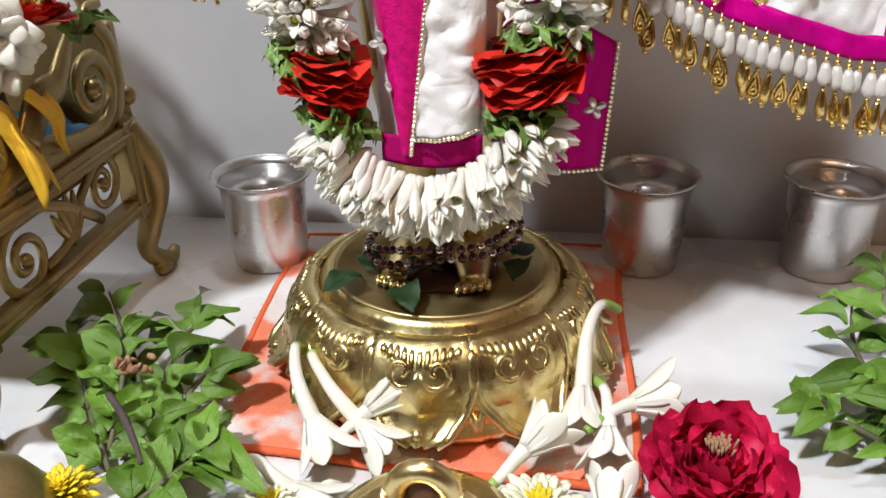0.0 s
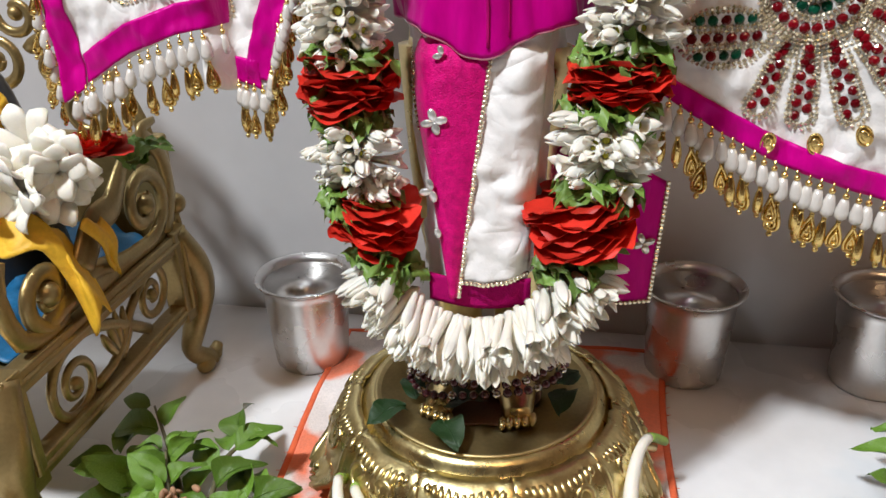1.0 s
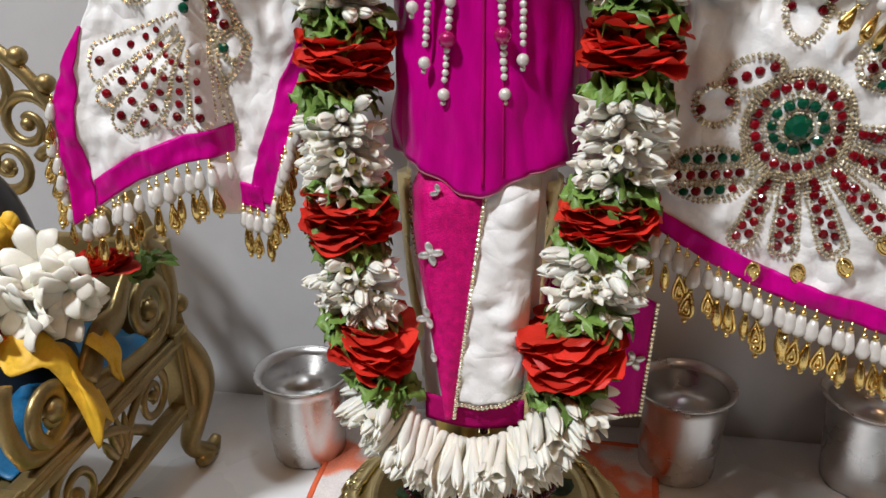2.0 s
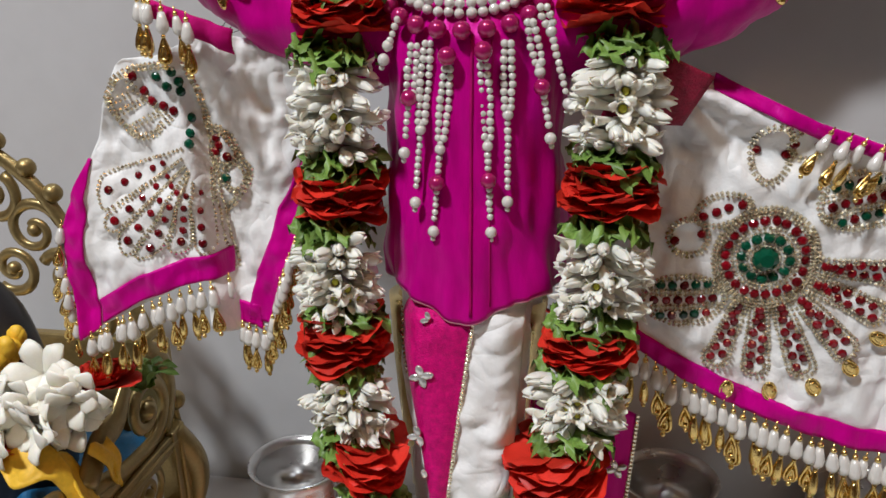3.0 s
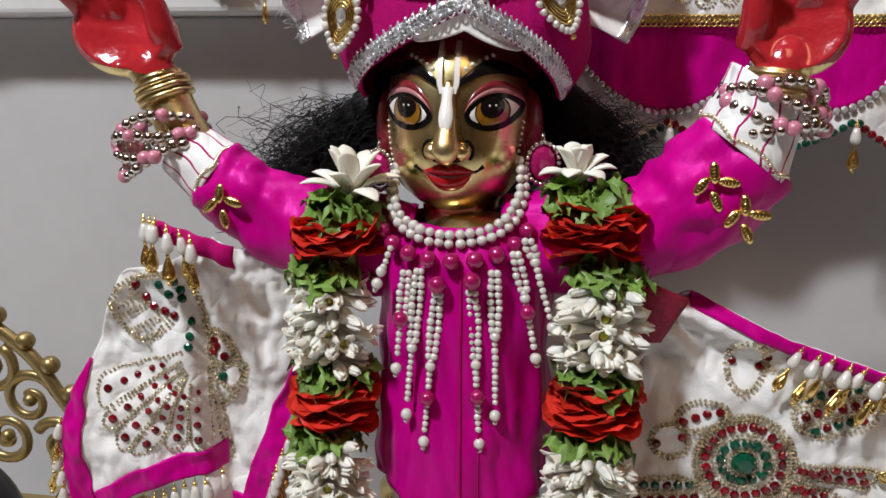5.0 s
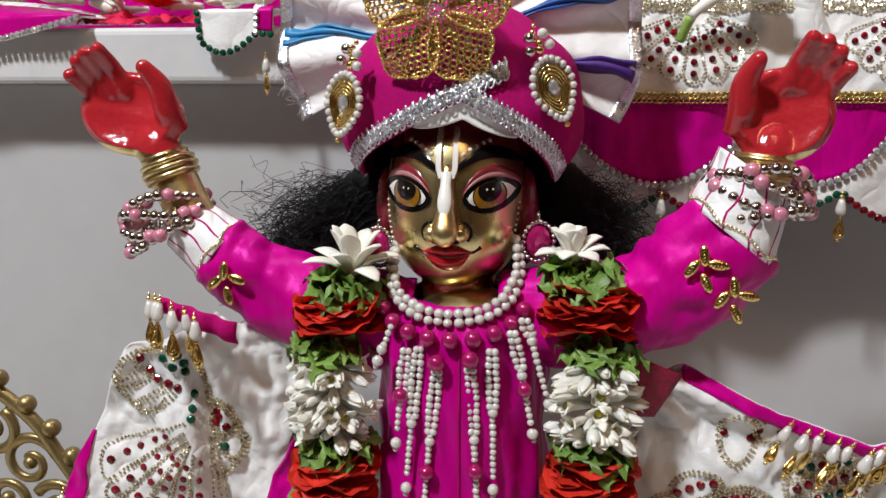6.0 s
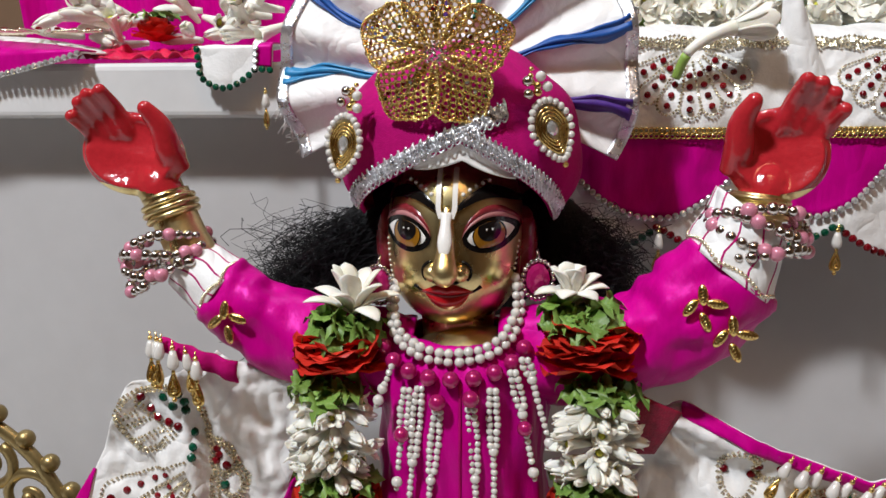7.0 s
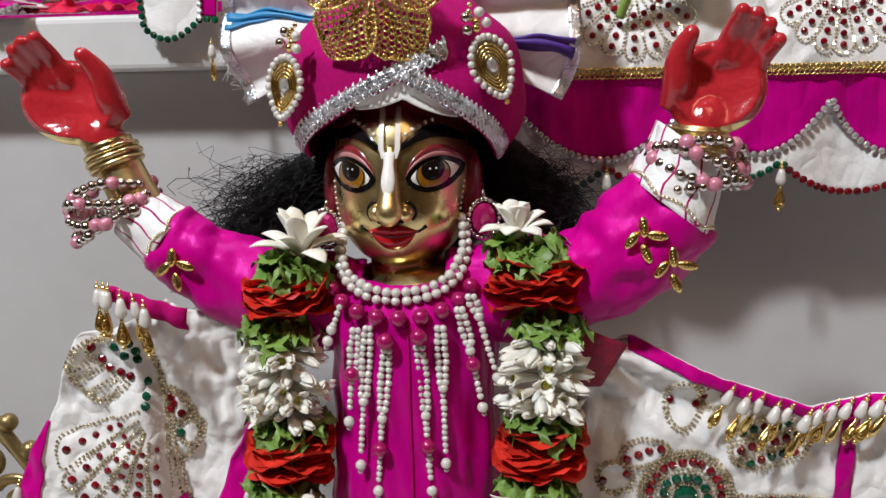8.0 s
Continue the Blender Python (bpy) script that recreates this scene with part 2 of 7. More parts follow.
def ball(bm, centre, radii, u=16, v=10, mat=0, turn=None):
    r = radii if isinstance(radii, (list, tuple)) else (radii,) * 3
    m = Matrix.Translation(centre) @ (turn if turn is not None else Matrix.Identity(4)) @ Matrix.Diagonal((*r, 1))
    got = bmesh.ops.create_uvsphere(bm, u_segments=u, v_segments=v, radius=1, matrix=m)
    for vert in got["verts"]:
        for fc in vert.link_faces:
            fc.material_index = mat


def lathe(bm, profile, centre=(0, 0, 0), segs=48, mat=0, ripple=None):
    """Turns (radius, height) pairs round the upright axis; ripple(angle, i) scales the radius."""
    c = Vector(centre)
    rings = []
    for i, (r, z) in enumerate(profile):
        rings.append([bm.verts.new(c + Vector((r * (ripple(math.tau * k / segs, i) if ripple else 1) * math.cos(math.tau * k / segs),
                                               r * (ripple(math.tau * k / segs, i) if ripple else 1) * math.sin(math.tau * k / segs), z))) for k in range(segs)])
    for r0, r1 in zip(rings, rings[1:]):
        for k in range(segs):
            bm.faces.new((r0[k], r0[(k + 1) % segs], r1[(k + 1) % segs], r1[k])).material_index = mat
    bm.faces.new(rings[0][::-1]).material_index = mat
    bm.faces.new(rings[-1]).material_index = mat


def box(bm, lo, hi, mat=0):
    lo, hi = Vector(lo), Vector(hi)
    m = Matrix.Translation((lo + hi) / 2) @ Matrix.Diagonal((*(hi - lo), 1))
    got = bmesh.ops.create_cube(bm, size=1, matrix=m)
    for vert in got["verts"]:
        for fc in vert.link_faces:
            fc.material_index = mat


def aim(place, direction, roll=0.0, scale=1.0):
    """A pose at place whose local z runs along direction."""
    q = Vector(direction).normalized().to_track_quat("Z", "Y").to_matrix().to_4x4()
    return Matrix.Translation(place) @ q @ Matrix.Rotation(roll, 4, "Z") @ Matrix.Scale(scale, 4)


def face_on(place, normal=(0, -1, 0), roll=0.0, scale=1.0):
    """A pose for a small flat thing built in its xy plane, with its z along normal and its y up."""
    nrm = Vector(normal).normalized()
    right = Vector((0, 0, 1)).cross(nrm).normalized()
    up = nrm.cross(right)
    m = Matrix((right, up, nrm)).transposed().to_4x4()
    return Matrix.Translation(place) @ m @ Matrix.Rotation(roll, 4, "Z") @ Matrix.Scale(scale, 4)


def along(points, step):
    """Places at even steps along a polyline, with the direction there."""
    p = [Vector(q) for q in points]
    out, carry = [], 0.0
    for a, b in zip(p, p[1:]):
        length = (b - a).length
        d = carry
        while d < length:
            out.append((a.lerp(b, d / length), (b - a).normalized()))
            d += step
        carry = d - length
    return out


def new_bm():
    return bmesh.new()


# ---- the setting ----
def slab(name, lo, hi, mat, label, category, width=0.0):
    bm = new_bm()
    box(bm, lo, hi)
    ob = put(name, mesh_of(bm, name, mat, False), None)
    if width:
        bevel(ob, width, 3)
    return tagged(ob, label, category, kind="structure")


slab("floor", (-1.6, -0.55, -0.04), (1.6, 0.10, 0.0), M_MARBLE, "polished white marble altar step", "floor", 0.003)
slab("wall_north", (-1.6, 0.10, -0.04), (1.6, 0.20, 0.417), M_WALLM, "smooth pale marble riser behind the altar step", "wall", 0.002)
slab("shelf", (-1.6, 0.072, 0.417), (1.6, 0.75, 0.4475), M_MARBLE, "thick white marble upper altar step with a rounded edge", "shelf", 0.004)
slab("wall_back", (-1.6, 0.75, -0.8), (1.6, 0.85, 2.4), M_PAINT, "plain painted wall behind the upper altar", "wall")
slab("ground", (-1.6, -2.6, -0.85), (1.6, 0.75, -0.80), M_PAINT, "dark floor of the room", "floor")
slab("wall_altar_front", (-1.6, -0.55, -0.80), (1.6, -0.50, -0.04), M_MARBLE, "marble front of the altar", "wall")
slab("wall_west", (-1.7, -2.6, -0.85), (-1.6, 0.85, 2.4), M_PAINT, "plain painted side wall", "wall")
slab("wall_east", (1.6, -2.6, -0.85), (1.7, 0.85, 2.4), M_PAINT, "plain painted side wall", "wall")
slab("wall_south", (-1.7, -2.7, -0.85), (1.7, -2.6, 2.4), M_PAINT, "plain painted wall behind the camera", "wall")
slab("ceiling", (-1.7, -2.7, 2.4), (1.7, 0.85, 2.5), M_PAINT, "plain painted ceiling", "ceiling")


# ---- the statue on its pedestal ----
PX, PY = 0.002, -0.045


def pedestal():
    t = thing("pedestal", "polished brass lotus pedestal with embossed petals on an orange cloth", "pedestal", (PX, PY, 0.004))
    bm = new_bm()
    prof = [(0.072, 0.004), (0.075, 0.006), (0.0755, 0.009), (0.073, 0.012), (0.073, 0.018), (0.076, 0.024), (0.075, 0.030), (0.071, 0.038), (0.065, 0.044),
            (0.0585, 0.047), (0.0565, 0.0485), (0.0555, 0.051), (0.0535, 0.053), (0.0515, 0.0535), (0.0490, 0.0528), (0.030, 0.0525)]
    lathe(bm, prof, (PX, PY, 0), 96)
    part("body", bm, M_BRASSP, t)
    count = 10

    def flank(s):
        # s from 0 at the collar to 1 at the flared lip
        r = 0.0570 + 0.0185 * s ** 0.62 + 0.014 * max(0.0, s - 0.72)
        z = 0.0480 - 0.036 * s ** 1.25
        return r, z

    for i in range(count):
        a0 = math.tau * (i + 0.5) / count - math.pi / 2 - math.tau / count / 2
        bm = new_bm()

        def f(u, v, a0=a0):
            # u across, v from collar to tip
            w = math.sin(math.pi * min(v * 0.93 + 0.20, 1.0)) ** 0.55
            half = math.tau / count / 2 * (0.62 + 0.50 * w) * (1.0 if v < 0.86 else math.sqrt(max(1 - ((v - 0.86) / 0.145) ** 2, 0)))
            s = (u * 2 - 1)
            a = a0 + s * half
            r, z = flank(v)
            bulge = 0.0042 * (1 - abs(s) ** 2.5) * math.sin(math.pi * min(v + 0.08, 1)) + 0.0016 * (abs(s) > 0.74) + 0.0035 * max(0, v - 0.8) / 0.2
            vein = 0.0014 * math.exp(-(s / 0.14) ** 2) * v
            r += bulge + vein
            return Vector((PX + r * math.cos(a), PY + r * math.sin(a), z))

        sheet(bm, f, 18, 18)
        petal = solid(part("petal", bm, M_BRASSP, t), 0.0016, -1)
        # scrolls and ribs embossed at the head of the petal
        bm = new_bm()
        for side in (-1, 1):
            pts = []
            for k in range(15):
                th = k / 14 * 2.4 * math.pi
                rad = 0.0080 * (1 - k / 17)
                ang = a0 + side * (0.105 - rad * math.cos(th) / 0.078 * 1.0)
                v = 0.34 + rad * math.sin(th) / 0.040
                r, z = flank(v)
                r += 0.0042
                pts.append((PX + r * math.cos(ang), PY + r * math.sin(ang), z + 0.001))
            tube(bm, pts, 0.0018, 6)
            pts = []
            for k in range(9):
                v = 0.16 + 0.75 * k / 8
                ang = a0 + side * (0.295 - 0.05 * math.sin(math.pi * k / 8) + 0.02 * (k / 8) ** 2)
                r, z = flank(v)
                r += 0.0022
                pts.append((PX + r * math.cos(ang), PY + r * math.sin(ang), z))
            tube(bm, pts, 0.0018, 6)
        for k in range(-5, 6):
            pts = []
            for q in range(5):
                v = 0.08 + (0.34 - 0.045 * abs(k)) * q / 4
                ang = a0 + k * 0.050 * (1 - 0.12 * q / 4)
                r, z = flank(v)
                r += 0.0042 * math.sin(math.pi * min(v + 0.1, 1)) + 0.0002
                pts.append((PX + r * math.cos(ang), PY + r * math.sin(ang), z))
            tube(bm, pts, [0.0014, 0.0021, 0.0022, 0.0018, 0.0008], 6)
        for side in (-1, 1):
            tube(bm, [f(0.5 + side * 0.47, 0.10 + 0.88 * k / 14) + Vector((math.cos(a0), math.sin(a0), 0)) * 0.0012 for k in range(15)], [0.0012] + [0.0023] * 13 + [0.0016], 6)
            tube(bm, [f(0.5 + side * (0.05 + 0.20 * math.sin(math.pi * k / 10)), 0.42 + 0.42 * k / 10) + Vector((math.cos(a0), math.sin(a0), 0)) * 0.0006 for k in range(11)], 0.0010, 6)
        ball(bm, (PX + 0.0810 * math.cos(a0), PY + 0.0810 * math.sin(a0), 0.0160), 0.0026, 10, 8)
        part("embossed_scroll", bm, M_BRASSP, petal)
    bm = new_bm()
    lathe(bm, [(0.001, 0.0530), (0.047, 0.0531), (0.0495, 0.0537), (0.0505, 0.0545), (0.0515, 0.0543), (0.052, 0.0535)], (PX, PY, 0), 96)
    part("top_plate", bm, M_PLATE, t, "smooth brass top plate")
    return t


def statue():
    """The brass figure with raised arms, as one plain mesh."""
    bm = new_bm()
    BR, RED, WH, BK, IR, LID, LIDR, LIP = range(8)
    # feet, legs, trunk, neck
    for s in (-1, 1):
        tube(bm, [(0.002 + s * 0.012, -0.030, 0.0545), (0.002 + s * 0.013, -0.032, 0.085), (s * 0.016, -0.038, 0.15), (s * 0.017, -0.035, 0.21)], [0.011, 0.010, 0.014, 0.018], 14, 12)
        tube(bm, [(0.002 + s * 0.013, -0.030, 0.060), (0.002 + s * 0.015, -0.050, 0.059), (0.002 + s * 0.018, -0.072, 0.0565)], [0.0095, 0.0095, 0.006], 12, 8, flat=0.65, up=(0, 0, 1))
        for k in range(5):
            ball(bm, (0.002 + s * (0.0115 + k * 0.0032), -0.0765 + k * 0.0012, 0.0565), (0.0019, 0.0042, 0.0024), 8, 6)
    tube(bm, [(0, -0.034, 0.20), (0.001, -0.034, 0.24), (0.003, -0.036, 0.28), (0.004, -0.036, 0.315), (0.002, -0.030, 0.330)], [0.032, 0.029, 0.031, 0.034, 0.018], 24, 16, flat=0.72)
    tube(bm, [(0.001, -0.026, 0.315), (0.0, -0.025, 0.333), (0, -0.022, 0.35)], [0.0165, 0.0155, 0.018], 20, 8)
    # head: an oval drawn in towards the chin
    C = Vector((-0.001, -0.0215, 0.3690))

    def half_at(z):
        """Half width, depth factor of the head at height z from its centre."""
        zz = min(1.0, abs(z) / (0.0340 if z < 0 else 0.041))
        k = 2.9 if z < 0 else 2.6
        rho = max(0.0, 1 - zz ** k) ** (1 / k)
        low = zz if z < 0 else 0.0
        return 0.0290 * (1 - 0.16 * low ** 2) * rho, 0.0345 * (1 - 0.10 * low ** 2) * rho

    def skin(u, v):
        th = math.tau * u
        z = math.cos(math.pi * v)
        z *= 0.0340 if z < 0 else 0.041
        rx, ry = half_at(z)
        x, y = rx * math.sin(th), -ry * math.cos(th)
        front = max(0.0, math.cos(th))
        for s in (-1, 1):
            y -= 0.0016 * front * math.exp(-(((x - s * 0.0160) / 0.009) ** 2 + ((z + 0.0095) / 0.008) ** 2))
        y -= 0.0026 * front * math.exp(-((x / 0.010) ** 2 + ((z + 0.0270) / 0.006) ** 2))
        return C + Vector((x, y, z))

    sheet(bm, skin, 96, 64, BR, True)

    def on_face(x, z, lift=0.0):
        """The place on the face's front at x and height z from the head's centre."""
        rx, ry = half_at(z)
        q = max(0.0, 1 - (x / max(rx, 1e-5)) ** 2)
        return C + Vector((x * (1 + lift * 12 * (q < 0.25)), -ry * math.sqrt(q) - lift, z))

    def patch(low, high, mat, lift, nu=22, nv=6, puff=0.0):
        """Paint laid on the face between two curves of (x, z)."""
        def f(u, v):
            (xa, za), (xb, zb) = low(u), high(u)
            return on_face(xa + (xb - xa) * v, za + (zb - za) * v, lift + puff * math.sin(math.pi * v) * math.sin(math.pi * u) ** 0.5)
        sheet(bm, f, nu, nv, mat)

    # nose
    tube(bm, [on_face(0, 0.019, -0.002), on_face(0, 0.010, 0.0008), on_face(0, 0.001, 0.0042), on_face(0, -0.0055, 0.0066), on_face(0, -0.0085, 0.0048)],
         [0.0022, 0.0032, 0.0040, 0.0052, 0.0024], 18, 20)
    for s in (-1, 1):
        ball(bm, on_face(s * 0.0054, -0.0060, 0.0016), (0.0036, 0.0042, 0.0036), 16, 12)
        tube(bm, [on_face(s * (0.0056 + 0.0039 * math.sin(q)), -0.0060 + 0.0042 * math.cos(q), 0.0010) for q in [0.1 + 2.4 * j / 10 for j in range(11)]], 0.0006, 6, mat=BK)
        ball(bm, on_face(s * 0.0032, -0.0093, 0.0034), (0.0022, 0.0016, 0.0008), 10, 6, BK)
    # eyes: black rim, white, amber iris, pupil; painted lids and brows
    for s in (-1, 1):
        def lean(a):
            return 0.0072 + 0.0022 * a

        def rim_x(a):
            return s * (0.0060 + 0.0215 * a)

        def bow(a, p=0.75):
            return max(0.0, math.sin(math.pi * a)) ** p

        def top(a):
            return lean(a) + 0.0066 * bow(a, 0.62)

        patch(lambda a: (rim_x(a), lean(a) - 0.0072 * bow(a, 0.5)), lambda a: (rim_x(a), top(a)), BK, 0.0007, 26, 8)
        patch(lambda a: (s * (0.0080 + 0.0172 * a), lean(a) - 0.0046 * bow(a, 0.55)), lambda a: (s * (0.0080 + 0.0172 * a), lean(a) + 0.0050 * bow(a, 0.7)), WH, 0.0011, 26, 8, 0.0006)

        def disc(cx, cz, r, mat, lift):
            def f(u, v):
                th = math.tau * u
                x, z = cx + r * v * math.cos(th), cz + r * v * math.sin(th)
                a = min(max((x - 0.0080) / 0.0172, 0.0), 1.0)
                return on_face(s * x, max(min(z, lean(a) + 0.0052 * bow(a, 0.7)), lean(a) - 0.0048 * bow(a, 0.55)), lift + 0.0004 * (1 - v * v))
            sheet(bm, f, 28, 6, mat, True)

        disc(0.0163, 0.0082, 0.0063, BK, 0.0019)
        disc(0.0163, 0.0082, 0.0058, IR, 0.0022)
        disc(0.0163, 0.0102, 0.0043, BK, 0.0026)
        # two tiny white dots on the pupil, modelled highlights for its glints
        for dx in (-0.0010, 0.0012):
            ball(bm, on_face(s * 0.0163 + dx, 0.0106, 0.0031), 0.00042, 8, 6, WH)
        patch(lambda a: (rim_x(a), top(a) + 0.0001), lambda a: (rim_x(a), top(a) + 0.0019 * bow(a, 0.5)), LID, 0.0012, 26, 4, 0.0004)
        patch(lambda a: (rim_x(a), top(a) + 0.0017 * bow(a, 0.5)), lambda a: (rim_x(a) * (1.0 + 0.02 * a), top(a) + (0.0052 - 0.0012 * a) * bow(a, 0.5)), LIDR, 0.0009, 26, 5, 0.0005)

        def brow(a):
            return 0.0044 + 0.0235 * a, 0.0170 + 0.0084 * math.sin(math.pi * (0.08 + 0.80 * a)) - 0.0008 * a

        patch(lambda a: (s * brow(a)[0], brow(a)[1] - 0.0029 * bow(0.10 + 0.88 * a, 0.6)), lambda a: (s * brow(a)[0], brow(a)[1] + 0.0020 * bow(0.10 + 0.88 * a, 0.6)), BK, 0.0013, 26, 5, 0.0005)
        # ears
        ball(bm, C + Vector((s * 0.0285, -0.0010, -0.0005)), (0.0060, 0.0085, 0.0165), 16, 12, LIDR)
    # lips

    def seam(a):
        return -0.0158 + 0.0016 * a * a

    patch(lambda u: ((u * 2 - 1) * 0.0100, seam(u * 2 - 1)), lambda u: ((u * 2 - 1) * 0.0100, seam(u * 2 - 1) + 0.0054 * (1 - abs(u * 2 - 1) ** 1.6) * (1 - 0.30 * math.exp(-((u * 2 - 1) / 0.15) ** 2))), LIP, 0.0007, 28, 6, 0.0016)
    patch(lambda u: ((u * 2 - 1) * 0.0092, seam(u * 2 - 1) - 0.0068 * (1 - (u * 2 - 1) ** 2) ** 0.8), lambda u: ((u * 2 - 1) * 0.0092, seam(u * 2 - 1)), LIP, 0.0007, 28, 6, 0.0022)
    tube(bm, [on_face(a / 10 * 0.0100, seam(a / 10), 0.0010) for a in range(-10, 11)], 0.0005, 6, mat=LIDR)
    for s in (-1, 1):
        tube(bm, [on_face(s * 0.0096, -0.0144, 0.0004), on_face(s * 0.0112, -0.0134, 0.0004), on_face(s * 0.0128, -0.0120, 0.0004)], [0.0007, 0.0008, 0.0013], 8, mat=BK)
    # white mark: two upright lines that meet over the nose, with dots
    for s in (-1, 1):
        patch(lambda a: (s * (0.0022 - 0.0010 * max(0, 0.2 - a) * 5), 0.0150 + 0.0190 * a), lambda a: (s * (0.0042 - 0.0012 * max(0, 0.2 - a) * 5), 0.0150 + 0.0190 * a), WH, 0.0016, 16, 3)
        for k in range(5):
            ball(bm, on_face(s * (0.0062 + k * 0.0023), 0.0238 + 0.0016 * k - 0.0001 * k * k, 0.0002), (0.0009, 0.0006, 0.0009), 8, 6, WH)
        for k in range(9):
            ball(bm, on_face(s * (0.0270 - 0.0003 * k), 0.003 - k * 0.0022, 0.0001), 0.00055, 8, 6, WH)
    tube(bm, [on_face(0, 0.0170, 0.0010), on_face(0, 0.0135, 0.0026), on_face(0, 0.0070, 0.0052), on_face(0, 0.0030, 0.0068), on_face(0, 0.0010, 0.0074)], [0.0026, 0.0020, 0.0028, 0.0020, 0.0006], 12, 14, flat=0.45, mat=WH)
    # raised arms with open palms: palm centre, half sizes, lean; tips and roots of four fingers; thumb; wrist
    arms = [(((-0.028, -0.034, 0.316), (-0.070, -0.036, 0.3265), (-0.097, -0.036, 0.342), (-0.1120, -0.035, 0.3600), (-0.1215, -0.033, 0.378), (-0.1260, -0.032, 0.389)), -1,
             ((-0.1385, 0.4060), (0.0208, 0.0150), -0.17, ((-0.1605, 0.4222), (-0.1570, 0.4278), (-0.1528, 0.4312), (-0.1470, 0.4328)), ((-0.1545, 0.4105), (-0.1505, 0.4130), (-0.1462, 0.4145), (-0.1415, 0.4155)), ((-0.1275, 0.4255), (-0.1215, 0.4075)), (-0.1275, 0.3890))),
            (((0.034, -0.034, 0.318), (0.080, -0.034, 0.334), (0.106, -0.034, 0.350), (0.114, -0.034, 0.370), (0.118, -0.033, 0.382), (0.1195, -0.032, 0.392)), 1,
             ((0.1245, 0.4070), (0.0172, 0.0155), 0.20, ((0.1448, 0.4245), (0.1410, 0.4303), (0.1362, 0.4342), (0.1308, 0.4355)), ((0.1385, 0.4130), (0.1350, 0.4160), (0.1308, 0.4178), (0.1265, 0.4188)), ((0.1126, 0.4278), (0.1095, 0.4090)), (0.1205, 0.3910)))]
    for path, s, (palm, half, lean, tips, roots, thumb, wrist) in arms:
        tube(bm, path, [0.015, 0.014, 0.0125, 0.0105, 0.0098, 0.0102], 18, 24)
        d = (Vector(path[-1]) - Vector(path[-2])).normalized()
        a1 = d.cross(Vector((0, 1, 0))).normalized()
        b1 = a1.cross(d)
        for q, r in ((-0.003, 0.0107), (0.0, 0.0112), (0.003, 0.0107)):
            e = Vector(path[-2]) + d * (q + 0.005)
            tube(bm, [e + (a1 * math.cos(t) + b1 * math.sin(t)) * r for t in [math.tau * k / 24 for k in range(25)]], 0.0013, 8, up=d)
        pm = new_bm()
        c, sl = math.cos(lean), math.sin(lean)

        def bowl(u, v):
            # the hollow from its middle to the rim, then the rounded back
            th = math.tau * u
            if v < 0.5:
                r, y = v * 2, -0.0385 + 0.0045 * max(0.0, math.sin(th)) * (v * 2) + 0.0045 * (1 - (v * 2) ** 2)
            else:
                r = max(0.001, (1 - v) * 2)
                y = -0.0345 + 0.0130 * math.sqrt(max(0.0, 1 - r * r))
            x, z = half[0] * r * math.cos(th), half[1] * r * math.sin(th)
            y += 0.20 * z
            return Vector((palm[0] + c * x - sl * z, y, palm[1] + sl * x + c * z))

        sheet(pm, bowl, 40, 24, 0, True)
        tube(pm, [bowl(k / 40, 0.5) + Vector((0, 0.0022, 0)) for k in range(41)], 0.0027, 8)
        for (tx, tz), (rx, rz) in zip(tips, roots):
            tip, root = Vector((tx, -0.0405, tz)), Vector((rx, -0.0305, rz))
            mid = root.lerp(tip, 0.55) + Vector((0, 0.0020, 0))
            tube(pm, [root - (tip - root) * 0.25 + Vector((0, 0.0005, 0)), root, mid, tip], [0.0044, 0.0042, 0.0036, 0.0029], 12, 14)
            ball(pm, tip, 0.0030, 10, 8)
        tip, root = Vector((thumb[0][0], -0.0410, thumb[0][1])), Vector((thumb[1][0], -0.0345, thumb[1][1]))
        tube(pm, [root - (tip - root) * 0.5, root, root.lerp(tip, 0.55) + Vector((-s * 0.0018, 0.001, 0)), tip], [0.0048, 0.0058, 0.0050, 0.0034], 14, 14)
        ball(pm, tip, 0.0034, 10, 8)
        wr = Vector((wrist[0], -0.0315, wrist[1]))
        tube(pm, [wr - d * 0.004, wr + d * 0.004, Vector((palm[0], -0.0225, palm[1] - 0.005))], [0.0092, 0.0095, 0.0070], 16, 10)
        bmesh.ops.recalc_face_normals(pm, faces=pm.faces)
        raw = mesh_of(pm, "palm_form", M_BRASS)
        form = bpy.data.objects.new("palm_form", raw)
        scene.collection.objects.link(form)
        md = form.modifiers.new("join", "REMESH")
        md.mode, md.voxel_size = "VOXEL", 0.00065
        md = form.modifiers.new("soften", "SMOOTH")
        md.factor, md.iterations = 0.5, 20
        joined = bpy.data.meshes.new_from_object(form.evaluated_get(bpy.context.evaluated_depsgraph_get()))
        bpy.data.objects.remove(form)
        before = len(bm.faces)
        bm.from_mesh(joined)
        bm.faces.ensure_lookup_table()
        heel = palm[1] - half[1] * 0.93
        for fc in bm.faces[before:]:
            n, p = fc.normal, fc.calc_center_median()
            edge = heel + sl * (p.x - palm[0])
            painted = p.z > edge and (n.y < 0.10 if p.z < palm[1] + 0.004 else n.y < 0.45)
            fc.material_index = RED if painted else BR
        bpy.data.meshes.remove(joined)
        bpy.data.meshes.remove(raw)
    bmesh.ops.recalc_face_normals(bm, faces=bm.faces)
    ob = put("statue", mesh_of(bm, "statue", [M_BRASS, M_HAND, M_EYEW, M_BLACK, M_IRIS, M_LID, M_LIDR, M_LIP]), None)
    return tagged(ob, "polished brass statue with painted face and raised red palms", "statue")


pedestal()
statue()


